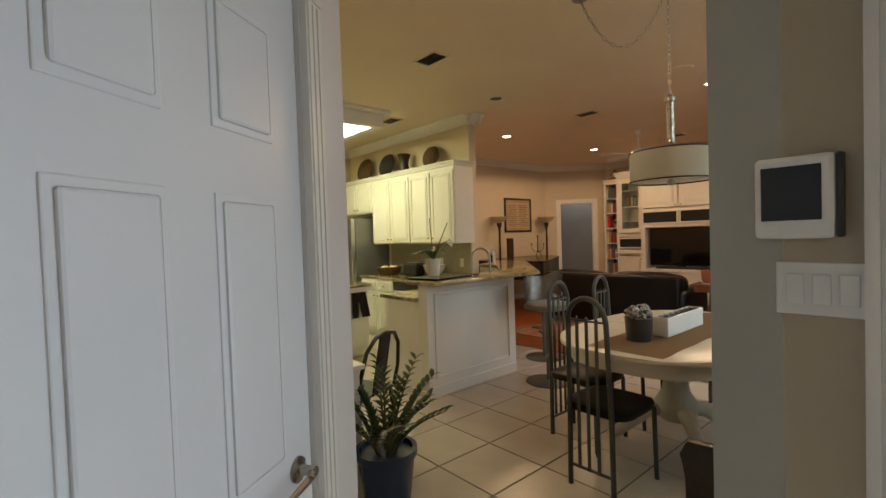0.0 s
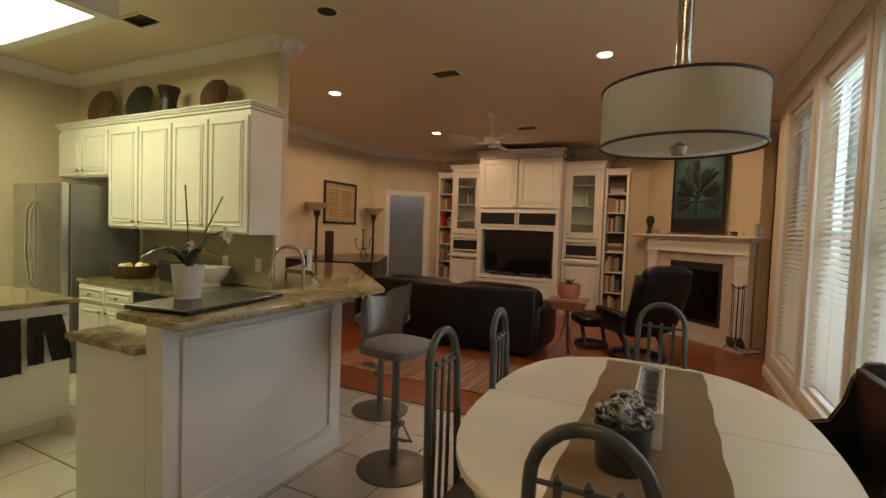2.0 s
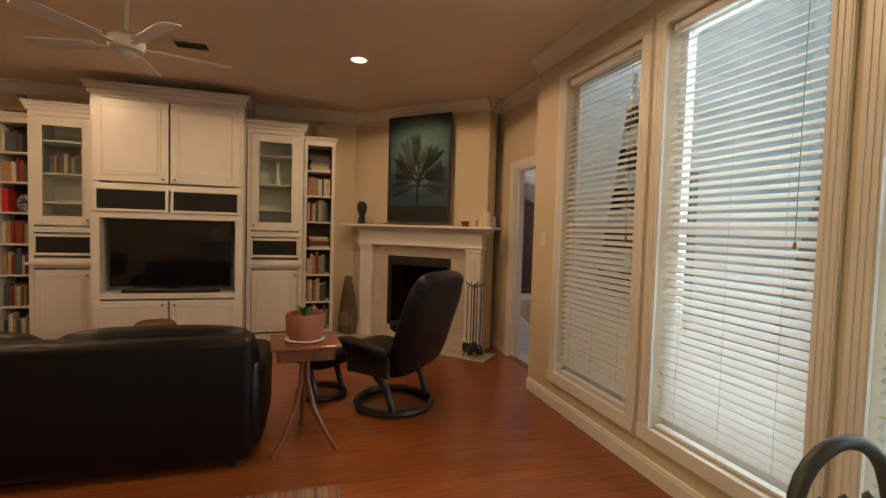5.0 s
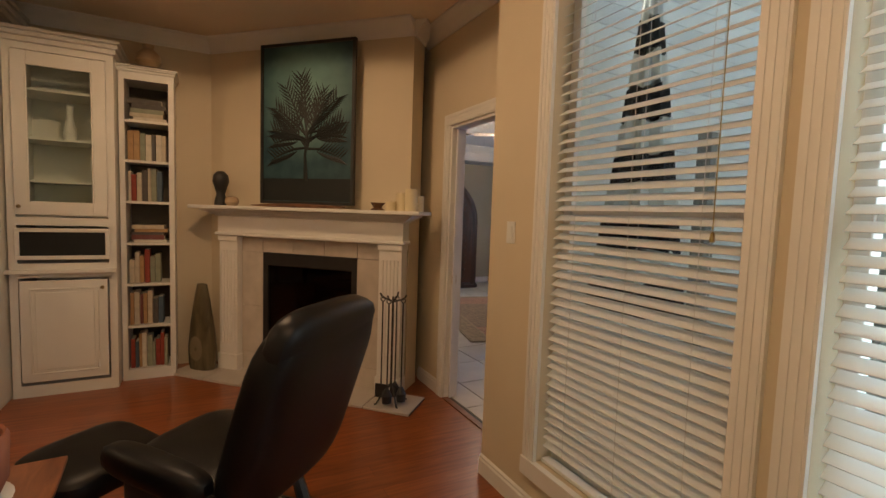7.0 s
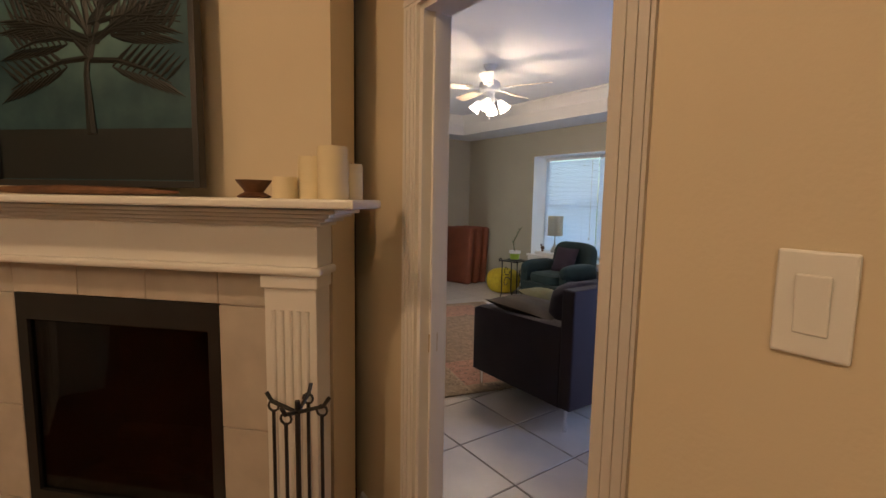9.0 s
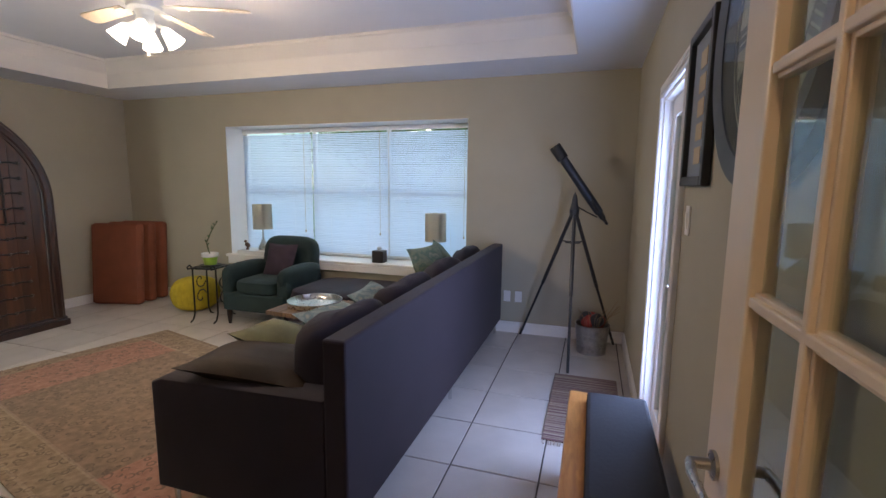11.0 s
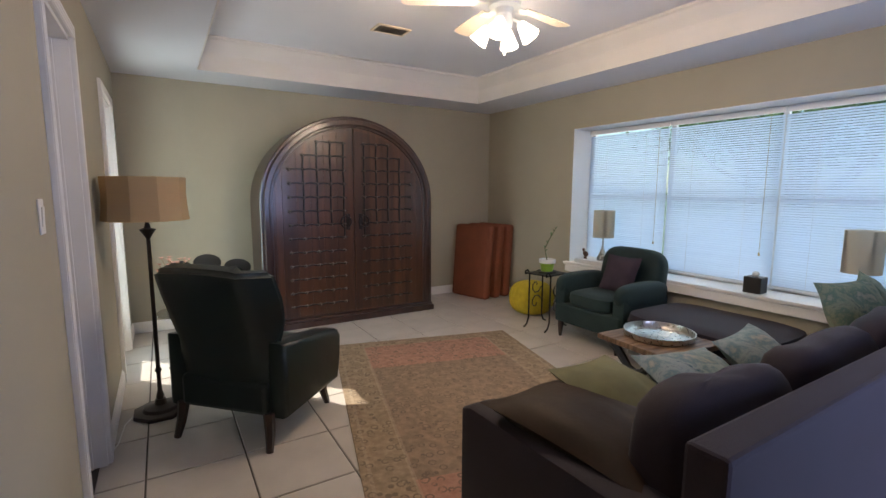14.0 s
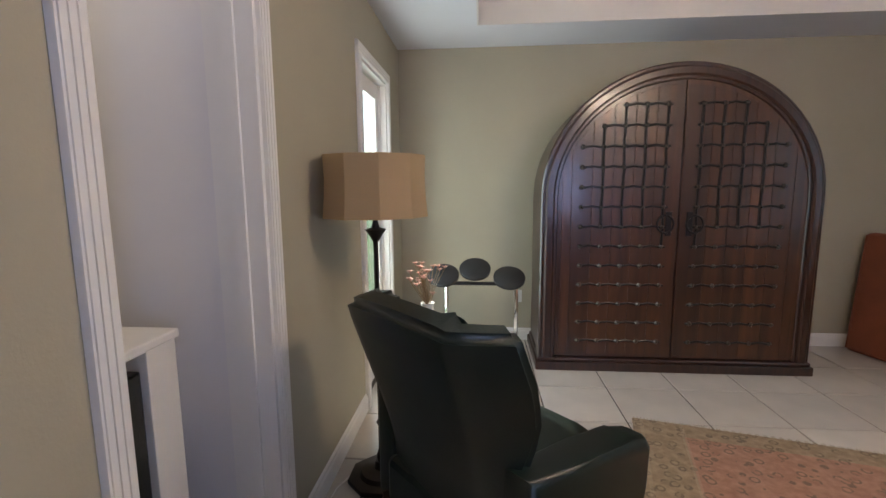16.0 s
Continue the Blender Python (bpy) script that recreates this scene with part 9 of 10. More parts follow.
# ---- wing recliner, floor lamp, drums, vase ----
def wing_chair():
    t = thing("wing_recliner", "dark green leather wing recliner seen from behind", "armchair", "", pose(1.23, 11.12, 0, 0, 0, -46))
    bm = B()
    box(bm, -0.30, 0.30, -0.30, 0.30, 0.20, 0.40, 0.03)
    part("base", bm, M["green_leather"], t)
    bm = B()
    puff(bm, 0.52, 0.58, 0.16, pose(0, 0.06, 0.44), 5, 24, 8)
    part("seat", bm, M["green_leather"], t, smooth=True)
    bm = B()
    prof = [(-0.32, 0.20, -0.09), (-0.325, 0.46, -0.11), (-0.37, 0.68, -0.17), (-0.39, 0.89, -0.24), (-0.375, 1.05, -0.30)]
    rows = []
    for i in range(13):
        f = i / 12
        q = f * 4
        i0 = min(3, int(q))
        u = q - i0
        w_, z_, y_ = (prof[i0][k_] * (1 - u) + prof[i0 + 1][k_] * u for k_ in range(3))
        row = []
        for j in range(21):
            g_ = j / 20 * 2 - 1
            bulge = 0.05 * (1 - g_ * g_)
            wing = 0.16 * max(0.0, abs(g_) - 0.72) / 0.28 * min(1.0, max(0.0, (f - 0.3) / 0.3))
            top = -0.035 * (1 - g_ * g_) if i == 12 else 0
            row.append(bm.verts.new((abs(w_) * g_, y_ - 0.14 - bulge + wing, z_ - top)))
        rows.append(row)
    for a, b in zip(rows, rows[1:]):
        for j in range(20):
            bm.faces.new((a[j], a[j + 1], b[j + 1], b[j]))
    bmesh.ops.recalc_face_normals(bm, faces=bm.faces[:])
    bmesh.ops.solidify(bm, geom=bm.faces[:], thickness=0.11)
    bmesh.ops.bevel(bm, geom=[e for e in bm.edges if e.calc_face_angle(0) > 0.9], offset=0.025, segments=3, affect="EDGES")
    part("wing_back", bm, M["green_leather"], t, smooth=60)
    for x in (-0.35, 0.35):
        bm = B()
        prism(bm, [(-0.27, 0.19), (0.36, 0.19), (0.40, 0.34), (0.41, 0.49), (0.37, 0.545), (0.29, 0.565), (0.05, 0.60), (-0.27, 0.64)], x - 0.065, x + 0.065, m=Matrix(((0, 0, 1, 0), (1, 0, 0, 0), (0, 1, 0, 0), (0, 0, 0, 1))), bevel=0.028)
        part("arm", bm, M["green_leather"], t, smooth=60)
    for x in (-0.30, 0.30):
        for y in (-0.28, 0.30):
            bm = B()
            tube(bm, [(x, y, 0.22), (x * 1.04, y * 1.05, 0.10), (x * 1.08, y * 1.15, 0.0)], [0.035, 0.028, 0.02], 6)
            part("leg", bm, M["dark_wood"], t)


wing_chair()
t = thing("floor_lamp", "bronze floor lamp with a wide tan fabric shade", "floor lamp", "", pose(0.69, 11.56, 0))
bm = B()
prism(bm, [(0.17 * math.cos(radians(45 * k + 22)), 0.17 * math.sin(radians(45 * k + 22))) for k in range(8)], 0.0, 0.03, bevel=0.006)
lathe(bm, [(0.11, 0.03), (0.10, 0.05), (0.04, 0.065), (0.03, 0.10)], seg=24)
part("base", bm, M["bronze"], t, smooth=30)
bm = B()
lathe(bm, [(0.018, 0.08), (0.025, 0.12), (0.014, 0.16), (0.013, 0.28), (0.022, 0.30), (0.013, 0.32), (0.012, 1.19), (0.035, 1.23), (0.05, 1.25), (0.02, 1.26), (0.012, 1.29), (0.012, 1.37), (0.0, 1.37)], seg=14)
part("pole", bm, M["bronze"], t, smooth=True)
bm = B()
k_ = 16
sp = [(0.245, 1.31), (0.236, 1.40), (0.232, 1.48), (0.236, 1.585)]
lathe(bm, sp, seg=10)
bmesh.ops.delete(bm, geom=[f for f in bm.faces if len(f.verts) > 4], context="FACES_ONLY")
bmesh.ops.solidify(bm, geom=bm.faces[:], thickness=0.003)
part("shade", bm, M["tan_shade"], t)
bm = B()
tube(bm, [(-0.15, 0.02, 0.01), (-0.20, -0.10, 0.006), (-0.22, -0.35, 0.006), (-0.24, -0.45, 0.02), (-0.246, -0.48, 0.34)], 0.004, 6)
part("power_cord", bm, M["plastic"], t)
t = thing("glass_side_table", "small glass-topped side table", "table", "", pose(0.90, 12.30, 0))
bm = B()
lathe(bm, [(0.0, 0.50), (0.22, 0.50), (0.22, 0.51), (0.0, 0.51)], seg=32)
part("glass_top", bm, M["cup"], t)
for k in range(3):
    a = radians(20 + 120 * k)
    bm = B()
    tube(bm, [(0.19 * math.cos(a), 0.19 * math.sin(a), 0.0), (0.06 * math.cos(a), 0.06 * math.sin(a), 0.25), (0.17 * math.cos(a), 0.17 * math.sin(a), 0.50)], 0.010, 8)
    part("leg", bm, M["iron"], t)
t = thing("dried_flowers", "dried pink blossoms in a white vase", "flowers", "", pose(0.84, 12.30, 0.5105))
bm = B()
lathe(bm, [(0.0, 0.0), (0.045, 0.0), (0.06, 0.05), (0.055, 0.12), (0.035, 0.17), (0.045, 0.20), (0.035, 0.20), (0.0, 0.18)], seg=24)
part("vase", bm, M["enamel"], t, smooth=True)
fr = random.Random(6)
for k in range(26):
    a, r_, z = fr.uniform(0, 6.28), fr.uniform(0.03, 0.15), fr.uniform(0.28, 0.44)
    p = Vector((r_ * math.cos(a), r_ * math.sin(a), z))
    bm = B()
    tube(bm, [(0, 0, 0.18), (p.x * 0.5, p.y * 0.5, z * 0.75), p], 0.0025, 5)
    st = part("stem", bm, M["dry_stem"], t)
    bm = B()
    for q in range(5):
        b_ = q * 1.256
        leaf_blade(bm, p, p + Vector((0.028 * math.cos(b_), 0.028 * math.sin(b_), 0.018)), 0.008, 0.004, 2)
    part("blossom", bm, M["dry_pink"], st)
t = thing("electronic_drums", "electronic drum kit with round grey pads on a stand", "drum kit", "", pose(1.18, 13.12, 0))
for x in (-0.28, 0.28):
    bm = B()
    tube(bm, [(x, 0.0, 0.02), (x, 0.0, 0.72)], 0.016, 8)
    part("post", bm, M["chrome"], t)
    bm = B()
    tube(bm, [(x, -0.25, 0.02), (x, 0.2, 0.02)], 0.018, 8)
    part("foot", bm, M["black"], t)
bm = B()
tube(bm, [(-0.3, 0, 0.66), (0.3, 0, 0.66)], 0.016, 8)
part("crossbar", bm, M["black"], t)
for x, y, z in ((-0.30, -0.08, 0.74), (-0.05, -0.02, 0.78), (0.22, -0.06, 0.72)):
    bm = B()
    lathe(bm, [(0.0, -0.03), (0.10, -0.03), (0.125, -0.01), (0.125, 0.012), (0.112, 0.02)], seg=28, m=pose(x, y, z, 32, 0, 0))
    pd = part("pad_rim", bm, M["black"], t, smooth=True)
    bm = B()
    lathe(bm, [(0.0, 0.019), (0.112, 0.019)], seg=28, m=pose(x, y, z, 32, 0, 0))
    part("pad_head", bm, M["pad"], pd)

# ---- telescope corner ----
t = thing("telescope", "dark telescope on a tall black tripod", "telescope", "", pose(4.65, 7.77, 0))
AP = Vector((0, 0, 1.34))
for p in ((-0.57, -0.03, 0.0), (0.33, 0.50, 0.0), (0.32, -0.42, 0.0)):
    q = Vector(p)
    bm = B()
    tube(bm, [AP * 0.98 + q * 0.03, AP.lerp(q, 0.55)], 0.017, 8)
    lg = part("leg", bm, M["black"], t)
    bm = B()
    tube(bm, [AP.lerp(q, 0.50), q + Vector((0, 0, 0.006))], 0.012, 8)
    part("lower_leg", bm, M["black"], lg)
    bm = B()
    tube(bm, [AP.lerp(q, 0.22), Vector((0, 0, 1.04))], 0.006, 6)
    part("brace", bm, M["black"], t)
bm = B()
lathe(bm, [(0.0, 1.035), (0.07, 1.035), (0.07, 1.045), (0.0, 1.045)], seg=16)
part("spreader_tray", bm, M["black"], t)
bm = B()
lathe(bm, [(0.04, 1.28), (0.045, 1.34), (0.03, 1.38), (0.02, 1.46), (0.0, 1.50)], seg=16)
tube(bm, [(0, 0, 1.38), (0.08, -0.10, 1.32), (0.12, -0.2, 1.27)], 0.006, 6)
part("mount", bm, M["black"], t)
ax = Vector((-0.02, 0.575, 0.818)).normalized()
TQ = Matrix.Translation((0, -0.06, 1.54)) @ ax.to_track_quat("Z", "Y").to_matrix().to_4x4() @ Matrix.Scale(0.86, 4)
bm = B()
lathe(bm, [(0.042, -0.32), (0.045, -0.30), (0.045, 0.36)], seg=22, m=TQ)
part("optical_tube", bm, M["scope_grey"], t, smooth=True)
bm = B()
lathe(bm, [(0.045, 0.355), (0.06, 0.365), (0.06, 0.52), (0.052, 0.52), (0.05, 0.40), (0.0, 0.40)], seg=22, m=TQ)
part("dew_shield", bm, M["black"], t, smooth=True)
bm = B()
lathe(bm, [(0.0, -0.46), (0.016, -0.46), (0.018, -0.40), (0.03, -0.38), (0.03, -0.32)], seg=16, m=TQ)
tube(bm, [TQ @ Vector((0, 0, -0.43)), TQ @ Vector((0.05, 0.0, -0.45)), TQ @ Vector((0.09, 0, -0.44))], 0.014, 8)
part("eyepiece", bm, M["black"], t, smooth=True)
bm = B()
tube(bm, [TQ @ Vector((0.075, 0, -0.30)), TQ @ Vector((0.075, 0, -0.16))], 0.014, 8)
tube(bm, [TQ @ Vector((0.04, 0, -0.23)), TQ @ Vector((0.075, 0, -0.23))], 0.008, 6)
part("finder", bm, M["black"], t)
t = thing("metal_bucket", "galvanised bucket with red cloth and dried grass", "bucket", "", pose(4.70, 7.56, 0))
bm = B()
lathe(bm, [(0.0, 0.004), (0.13, 0.0), (0.135, 0.08), (0.14, 0.085), (0.14, 0.10), (0.145, 0.18), (0.15, 0.185), (0.15, 0.20), (0.155, 0.27), (0.16, 0.275), (0.15, 0.275), (0.13, 0.02), (0.0, 0.02)], seg=28)
part("bucket", bm, M["galvanised"], t, smooth=True)
for k in range(5):
    bm = B()
    a = k * 1.25
    puff(bm, 0.15, 0.12, 0.13, pose(0.06 * math.cos(a), 0.06 * math.sin(a), 0.30 + 0.03 * (k % 2), 20 * k, 10 * k, 0), 2.2, 14, 8, 0.03, k)
    part("bundle", bm, M["red_cloth"] if k % 2 == 0 else M["black"], t, smooth=True)
for k in range(14):
    bm = B()
    a = fr.uniform(2.2, 5.2)
    tube(bm, [(0.08 * math.cos(a), 0.08 * math.sin(a), 0.2), (0.15 * math.cos(a), 0.15 * math.sin(a), 0.36), (0.24 * math.cos(a), 0.24 * math.sin(a), fr.uniform(0.40, 0.50))], 0.002, 4)
    part("grass_stalk", bm, M["dry_stem"], t)
for y in (8.31, 8.43):
    t = thing("wall_socket", "white wall socket above the baseboard", "socket", "wall sockets", pose(5.04, y, 0.39, 0, 0, -90))
    bm = B()
    box(bm, -0.036, 0.036, -0.006, -0.0005, -0.058, 0.058, 0.003)
    part("plate", bm, M["plastic"], t)
    bm = B()
    box(bm, -0.016, 0.016, -0.009, -0.0065, -0.038, 0.038, 0.002)
    part("outlet", bm, M["plastic"], t)
for at in (pose(1.52, 13.7, 0.42), pose(XR, 11.08, 0.36, 0, 0, 90)):
    t = thing("wall_socket", "white wall socket above the baseboard", "socket", "wall sockets", at)
    bm = B()
    box(bm, -0.036, 0.036, -0.006, -0.0005, -0.058, 0.058, 0.003)
    part("plate", bm, M["plastic"], t)
t = thing("entry_rug", "small woven rug with plum and cream stripes by the glazed door", "rug", "", pose(3.52, 7.60, 0))
bm = B()
box(bm, -0.53, 0.53, -0.24, 0.24, 0.001, 0.009, 0.002)
part("weave", bm, M["rag_stripes"], t)
bm = B()
for k in range(26):
    y = -0.235 + 0.47 * k / 25
    tube(bm, [(-0.528, y, 0.005), (-0.575, y + 0.006 * math.sin(k * 2.7), 0.004)], 0.003, 4)
tagged(part("fringe", bm, M["fringe"], t), kind="stuff")
t = thing("piano_bench", "orange wooden bench with a black padded top", "bench", "", pose(2.24, 7.49, 0.03))
bm = B()
box(bm, -0.48, 0.52, -0.19, 0.19, 0.30, 0.42, 0.006)
part("frame", bm, M["orange_wood"], t)
bm = B()
box(bm, -0.46, 0.42, -0.185, 0.10, 0.421, 0.475, 0.018)
part("padded_top", bm, M["black_cloth"], t)
for x in (-0.42, 0.42):
    for y in (-0.12, 0.14):
        bm = B()
        box(bm, x - 0.025, x + 0.025, y - 0.025, y + 0.025, -0.03, 0.30, 0.004)
        part("leg", bm, M["orange_wood"], t)
t = thing("paper_sheet", "tan open envelope lying on the bench end", "paper", "", pose(2.70, 7.47, 0.4505, 0, 0, 12))
bm = B()
prism(bm, [(-0.03, -0.10), (0.04, -0.09), (0.045, 0.06), (-0.04, 0.07)], 0.0, 0.003)
part("sheet", bm, M["mount"], t)
# clock and picture on the south wall
t = thing("wall_clock", "large round clock with a dark rim and roman marks", "clock", "", pose(1.47, 7.25, 1.93, 0, 0, 180))
bm = B()
lathe(bm, [(0.395, 0.001), (0.40, 0.03), (0.38, 0.048), (0.325, 0.04), (0.315, 0.012)], seg=48, m=pose(0, 0, 0, 90), cap=False)
part("rim", bm, M["clock_rim"], t, smooth=True)
bm = B()
lathe(bm, [(0.0, 0.011), (0.318, 0.011)], seg=48, m=pose(0, 0, 0, 90))
part("dial", bm, M["dial"], t)
bm = B()
for r0 in (0.300, 0.288):
    tube(bm, [(r0 * math.cos(2 * math.pi * i / 64), -0.0125, r0 * math.sin(2 * math.pi * i / 64)) for i in range(64)], 0.0014, 4, True)
part("minute_ring", bm, M["black"], t)
ROMAN = ["XII", "I", "II", "III", "IIII", "V", "VI", "VII", "VIII", "IX", "X", "XI"]
for k, word in enumerate(ROMAN):
    # strokes of each numeral, leaning for V and X, drawn upright towards the rim
    q = Matrix.Rotation(radians(-30 * k), 4, "Y")
    widths = {"I": 0.020, "V": 0.040, "X": 0.042}
    x = -sum(widths[c] for c in word) / 2
    bm = B()
    for c in word:
        w = widths[c]
        x0 = x + w / 2
        strokes = {"I": ((0.0, 0.0, 0.006),), "V": ((-0.013, 0.0, 0.006), (0.013, 0.0, 0.003)), "X": ((-0.014, 0.014, 0.006), (0.014, -0.014, 0.003))}[c]
        for top, low, half in strokes:
            prism(bm, [(x0 + low - half, 0.195), (x0 + low + half, 0.195), (x0 + top + half, 0.272), (x0 + top - half, 0.272)], 0.0125, 0.0145, m=q @ Matrix(((-1, 0, 0, 0), (0, 0, -1, 0), (0, 1, 0, 0), (0, 0, 0, 1))))
        for z in (0.194, 0.270):
            prism(bm, [(x0 - w * 0.45, z), (x0 + w * 0.45, z), (x0 + w * 0.45, z + 0.003), (x0 - w * 0.45, z + 0.003)], 0.0125, 0.0143, m=q @ Matrix(((-1, 0, 0, 0), (0, 0, -1, 0), (0, 1, 0, 0), (0, 0, 0, 1))))
        x += w
    part("numeral", bm, M["black"], t)
for a, ln in ((66, 0.15), (62, 0.24)):
    bm = B()
    prism(bm, [(-0.006, -0.03), (0.006, -0.03), (0.014, ln * 0.6), (0.0, ln), (-0.014, ln * 0.6)], 0.016, 0.018, m=Matrix.Rotation(radians(a), 4, "Y") @ Matrix(((1, 0, 0, 0), (0, 0, -1, 0), (0, 1, 0, 0), (0, 0, 0, 1))))
    part("hand", bm, M["black"], t)
bm = B()
lathe(bm, [(0.0, 0.036), (0.318, 0.036), (0.318, 0.038), (0.0, 0.038)], seg=48, m=pose(0, 0, 0, 90))
part("glass", bm, M["glass"], t)
t = thing("picture_frame", "black framed print with a dark mount on the wall", "picture", "", pose(2.19, 7.25, 1.555, 0, 0, 180))
bm = B()
for a in ((-0.20, -0.165, 0, 0.57), (0.165, 0.20, 0, 0.57), (-0.165, 0.165, 0, 0.035), (-0.165, 0.165, 0.535, 0.57)):
    box(bm, a[0], a[1], -0.03, -0.002, a[2], a[3], 0.004)
part("frame", bm, M["black"], t)
bm = B()
box(bm, -0.165, 0.165, -0.01, -0.003, 0.035, 0.535)
part("mount", bm, M["pad"], t)
for k in range(5):
    bm = B()
    box(bm, -0.05, 0.05, -0.0125, -0.0105, 0.08 + 0.085 * k, 0.14 + 0.085 * k)
    part("print", bm, M["print_paper"], t)
# closet counter with a small black refrigerator
t = thing("closet_counter", "white counter in the closet", "counter", "", pose(0, 0, 0))
bm = B()
box(bm, -0.40, 0.20, 10.01, 10.84, 0.97, 1.0, 0.006)
part("top", bm, M["white"], t)
bm = B()
box(bm, -0.39, 0.19, 10.70, 10.83, 0.0, 0.969, 0.003)
part("side_panel", bm, M["white"], t)
t = thing("small_refrigerator", "small black refrigerator under the closet counter", "refrigerator", "", pose(0, 0, 0))
bm = B()
box(bm, -0.34, 0.14, 10.06, 10.68, 0.01, 0.93, 0.01)
part("body", bm, M["black_gloss"], t)
bm = B()
box(bm, 0.142, 0.185, 10.06, 10.68, 0.03, 0.92, 0.01)
part("door", bm, M["black_gloss"], t)
bm = B()
box(bm, -0.30, 0.10, 10.10, 10.64, 0.0, 0.011)
part("base", bm, M["black"], t)
t = thing("dark_bottle", "dark bottle with a yellow cap on the closet counter", "bottle", "", pose(0.0, 10.66, 1.0005))
bm = B()
lathe(bm, [(0.0, 0.0), (0.04, 0.0), (0.042, 0.14), (0.02, 0.18), (0.016, 0.22)], seg=18)
part("bottle", bm, M["black_gloss"], t, smooth=True)
bm = B()
lathe(bm, [(0.018, 0.22), (0.018, 0.25), (0.0, 0.25)], seg=14)
part("cap", bm, M["lemon"], t)
# ceiling lamp added out of view to brighten the closet
t = thing("closet_ceiling_lamp", "added ceiling lamp, out of view, that brightens the closet", "ceiling light", "", pose(-0.35, 10.5, H2))
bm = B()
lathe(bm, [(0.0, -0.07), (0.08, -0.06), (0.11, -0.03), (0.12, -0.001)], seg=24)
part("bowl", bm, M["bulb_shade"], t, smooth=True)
lamp("closet_fill", "POINT", (-0.35, 10.5, H2 - 0.2), 1.9, (1.0, 0.90, 0.82), 0.08)

# ---- outdoors, seen through the blinds ----
t = thing("patio_umbrella", "folded patio umbrella with black and white stripes", "umbrella", "", pose(0.78, 6.62, -0.04))
bm = B()
lathe(bm, [(0.0, 0.0), (0.19, 0.0), (0.19, 0.05), (0.05, 0.07), (0.03, 0.2), (0.0, 0.2)], seg=24)
part("base", bm, M["cloth_black"], t)
bm = B()
tube(bm, [(0, 0, 0.19), (0, 0, 2.95)], 0.02, 10)
part("pole", bm, M["nickel"], t)
for k in range(10):
    bm = B()
    z0 = 1.02 + 0.18 * k
    r0, r1 = 0.21 - 0.018 * k, 0.195 - 0.018 * k
    rows = []
    for f in range(3):
        z = z0 + 0.18 * f / 2 - 0.004 * (f == 2)
        r = r0 + (r1 - r0) * f / 2
        rows.append([bm.verts.new(((r * (1 + 0.28 * math.cos(8 * a + 0.3 * k))) * math.cos(a), (r * (1 + 0.28 * math.cos(8 * a + 0.3 * k))) * math.sin(a), z + 0.02 * math.sin(3 * a + k))) for a in [2 * math.pi * i / 64 for i in range(64)]])
    for a, b in zip(rows, rows[1:]):
        for i in range(64):
            bm.faces.new((a[i], a[(i + 1) % 64], b[(i + 1) % 64], b[i]))
    part("canopy_band", bm, M["cloth_black"] if k % 2 == 0 else M["cloth_white"], t)
# boards above the den roof are added, to put white in place of sky
siding = tagged(new("siding"), "white lap siding outside the den, added above its roof to hide sky", "", "", "structure")
me = None
for i in range(32):
    if me is None:
        bm = B()
        box(bm, 0.40, 5.04, 7.075, 7.097, 0.0, 0.145, 0.003)
        ob = part("lap_board", bm, M["fence_white"], siding)
        me = ob.data
    else:
        ob = new("lap_board", me)
        ob.parent = siding
    ob.location = (0, 0, -0.05 + 0.148 * i)
# fence heightened to 5 m so that no blue sky shows behind the blinds
fence = tagged(new("fence"), "white boards along the patio, heightened to hide the sky", "fence", "", "thing")
me = None
for i in range(64):
    if me is None:
        bm = B()
        box(bm, -0.012, 0.012, -0.07, 0.07, 0.02, 5.0, 0.003)
        ob = part("board", bm, M["fence_white"], fence)
        me = ob.data
    else:
        ob = new("board", me)
        ob.parent = fence
    ob.location = (3.4, -2.3 + 0.146 * i, -0.10)
for z in (0.4, 1.9, 3.4, 4.6):
    bm = B()
    box(bm, 3.413, 3.45, -2.4, 7.05, z, z + 0.09, 0.004)
    part("rail", bm, M["fence_white"], fence)
for x, y, tl in ((1.6, 6.78, 0), (1.9, 6.2, 14)):
    t = thing("timber_post", "weathered grey timber post on the patio", "post", "timber posts on the patio", pose(x, y, -0.045, tl, 0, 0))
    bm = B()
    box(bm, -0.05, 0.05, -0.05, 0.05, 0.0, 2.15, 0.006)
    part("post", bm, M["grey_post"], t)


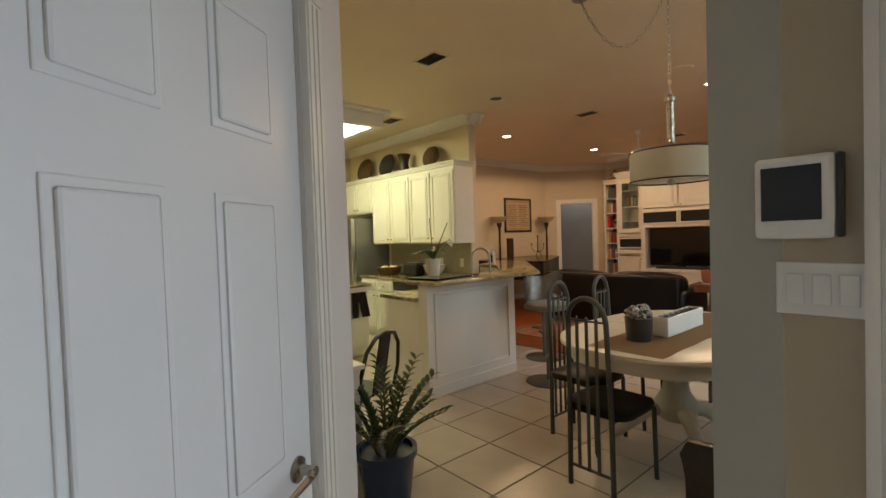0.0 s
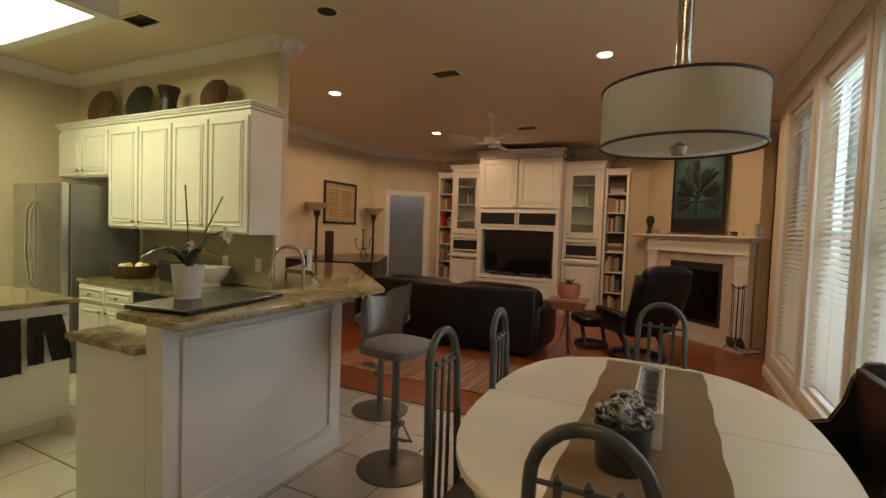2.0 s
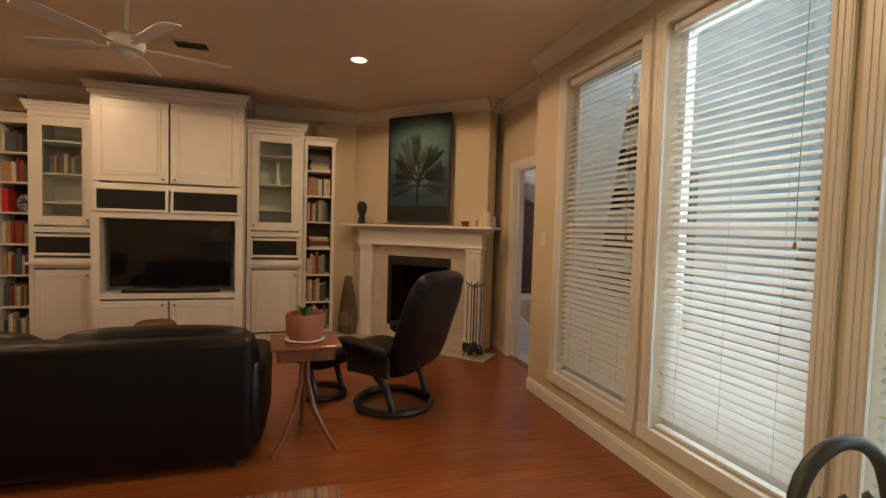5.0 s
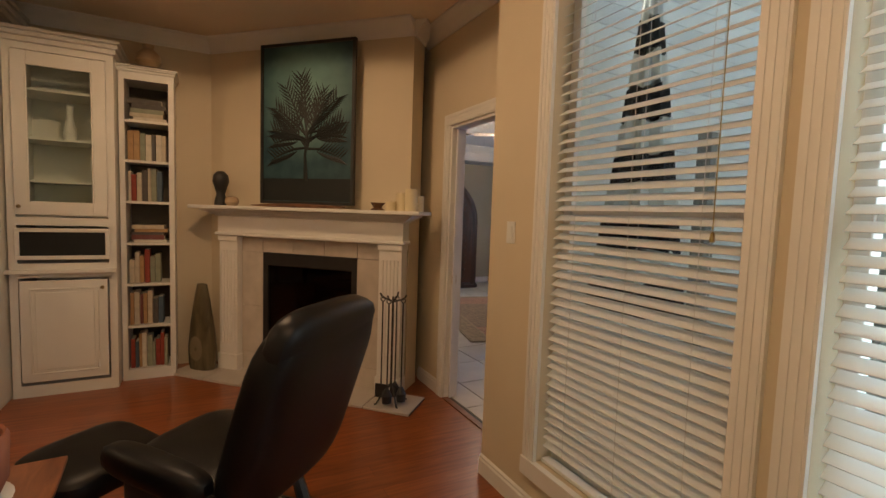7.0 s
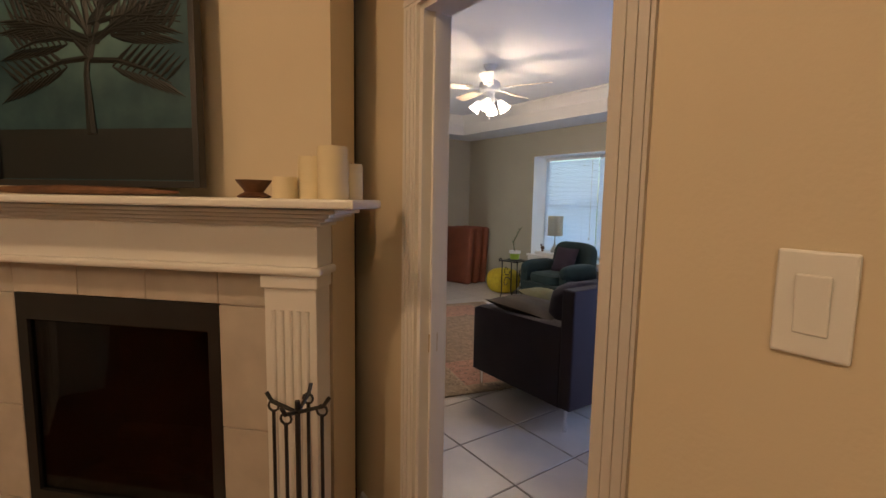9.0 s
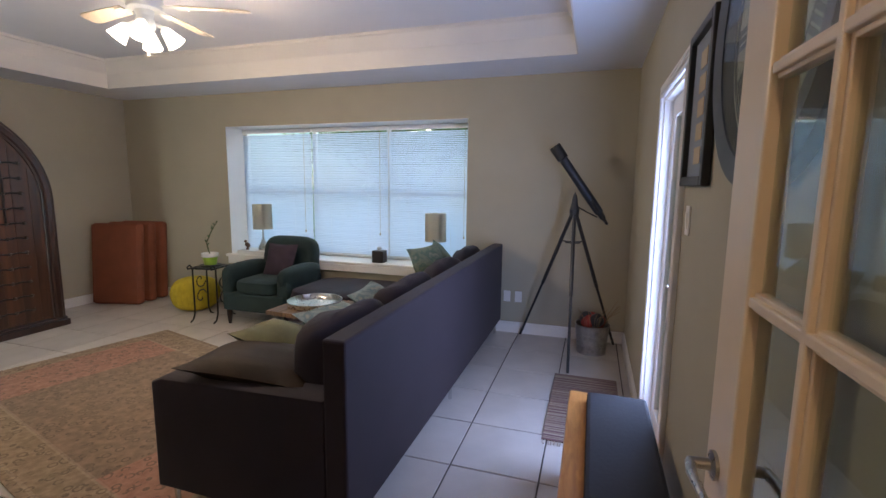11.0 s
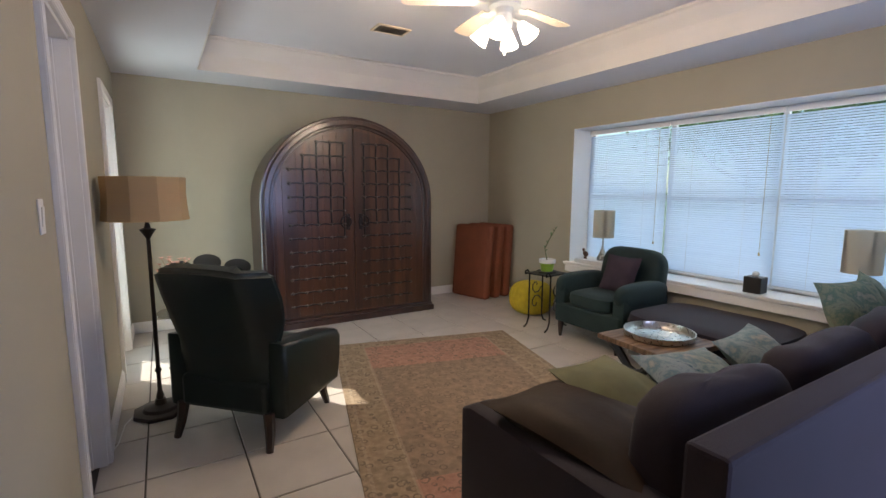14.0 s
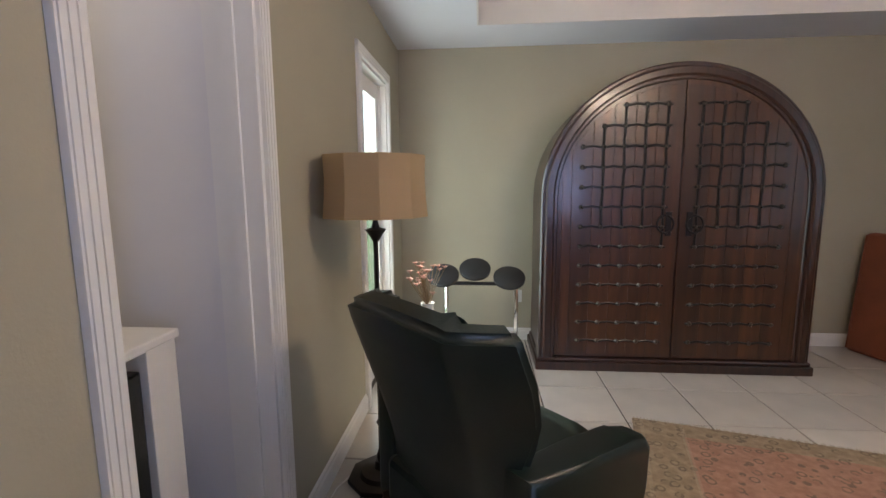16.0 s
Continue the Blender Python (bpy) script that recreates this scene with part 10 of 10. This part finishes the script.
def garden_tree(x, y, h, seed):
    rt = random.Random(seed)
    t = thing("garden_tree", "leafy green tree standing on the lawn", "tree", "garden trees", pose(x, y, -0.16))
    bm = B()
    tube(bm, [(0, 0, 0), (0.05, 0.03, h * 0.3), (-0.03, 0.08, h * 0.55)], [0.14, 0.11, 0.06], 10)
    tips = []
    for k in range(7):
        a = k * 0.9 + rt.uniform(-0.3, 0.3)
        tip = Vector((math.cos(a) * h * 0.28, math.sin(a) * h * 0.28, h * rt.uniform(0.55, 0.92)))
        tube(bm, [(0.02, 0.04, h * 0.32), tip * 0.55 + Vector((0, 0, h * 0.1)), tip], [0.06, 0.04, 0.015], 6)
        tips.append(tip)
    part("trunk", bm, M["bark"], t, smooth=True)
    vs, fs = [], []
    for k in range(2600):
        c = rt.choice(tips) + Vector((rt.gauss(0, 1), rt.gauss(0, 1), rt.gauss(0, 0.8))) * h * 0.11
        d1 = Vector((rt.gauss(0, 1), rt.gauss(0, 1), rt.gauss(0, 1))).normalized() * rt.uniform(0.07, 0.13)
        d2 = d1.cross(Vector((rt.gauss(0, 1), rt.gauss(0, 1), rt.gauss(0, 1)))).normalized() * 0.05
        i = len(vs)
        vs += [c - d1, c + d2, c + d1, c - d2]
        fs.append((i, i + 1, i + 2, i + 3))
    me = bpy.data.meshes.new("crown")
    me.from_pydata(vs, [], fs)
    me.materials.append(M["foliage"])
    ob = new("crown", me)
    ob.parent = t
    tagged(ob, kind="stuff")


for x, y, h, s in ((11.0, 9.2, 5.0, 1), (10.2, 11.6, 4.2, 2), (12.5, 13.5, 5.5, 3), (12.0, 6.5, 5.0, 4)):
    garden_tree(x, y, h, s)
# unseen flush lamp, added so that the back hall is not dark
t = thing("flush_ceiling_lamp", "added flush lamp, out of view, that lights the back hall", "ceiling light", "", pose(-6.9, 10.2, H1))
bm = B()
lathe(bm, [(0.0, -0.09), (0.10, -0.08), (0.15, -0.04), (0.16, -0.001)], seg=28)
part("bowl", bm, M["bulb_shade"], t, smooth=True)
lamp("hall_fill", "POINT", (-6.9, 10.2, H1 - 0.25), 9, (1.0, 0.92, 0.82), 0.1)

# ---- floor tiles, one by one ----
def tile_mesh(w, d, name):
    bm = B()
    box(bm, -w / 2, w / 2, -d / 2, d / 2, -0.012, 0.0)
    top = [f for f in bm.faces if all(abs(v.co.z) < 1e-6 for v in f.verts)]
    bmesh.ops.bevel(bm, geom=[e for f in top for e in f.edges], offset=0.003, segments=1, affect="EDGES")
    bmesh.ops.recalc_face_normals(bm, faces=bm.faces[:])
    me = bpy.data.meshes.new(name)
    bm.to_mesh(me)
    bm.free()
    me.materials.append(M["tile"])
    return me


def lay(parent, x0, y0, px, py, region):
    """Tiles on a grid whose joints pass (x0, y0), cut where they meet the region's edges."""
    meshes = {}
    rx0, rx1, ry0, ry1 = region
    i0, i1 = math.floor((rx0 - x0) / px), math.ceil((rx1 - x0) / px)
    j0, j1 = math.floor((ry0 - y0) / py), math.ceil((ry1 - y0) / py)
    for i in range(i0, i1):
        for j in range(j0, j1):
            a, b = max(rx0, x0 + i * px + 0.0045), min(rx1, x0 + (i + 1) * px - 0.0045)
            c, d = max(ry0, y0 + j * py + 0.0045), min(ry1, y0 + (j + 1) * py - 0.0045)
            if b - a < 0.02 or d - c < 0.02:
                continue
            key = (round(b - a, 3), round(d - c, 3))
            if key not in meshes:
                meshes[key] = tile_mesh(b - a, d - c, "tile")
            ob = new("tile", meshes[key])
            ob.parent = parent
            ob.location = ((a + b) / 2, (c + d) / 2, 0.0005 * ((i * 7 + j * 13) % 3 - 1))


lay(floor_kitchen, -2.39, 1.88, 0.466, 0.466, (-7.1, 0.03, 0.2, 4.24))
lay(floor_kitchen, -2.39, 1.88, 0.466, 0.466, (-0.98, 1.3, -2.5, 0.199))
lay(floor_kitchen, -2.39, 1.88, 0.466, 0.466, (0.034, 1.3, 0.205, 0.83))
lay(floor_den, 2.566, 8.297, 0.487, 0.488, (0.40, 5.04, 7.25, 13.7))
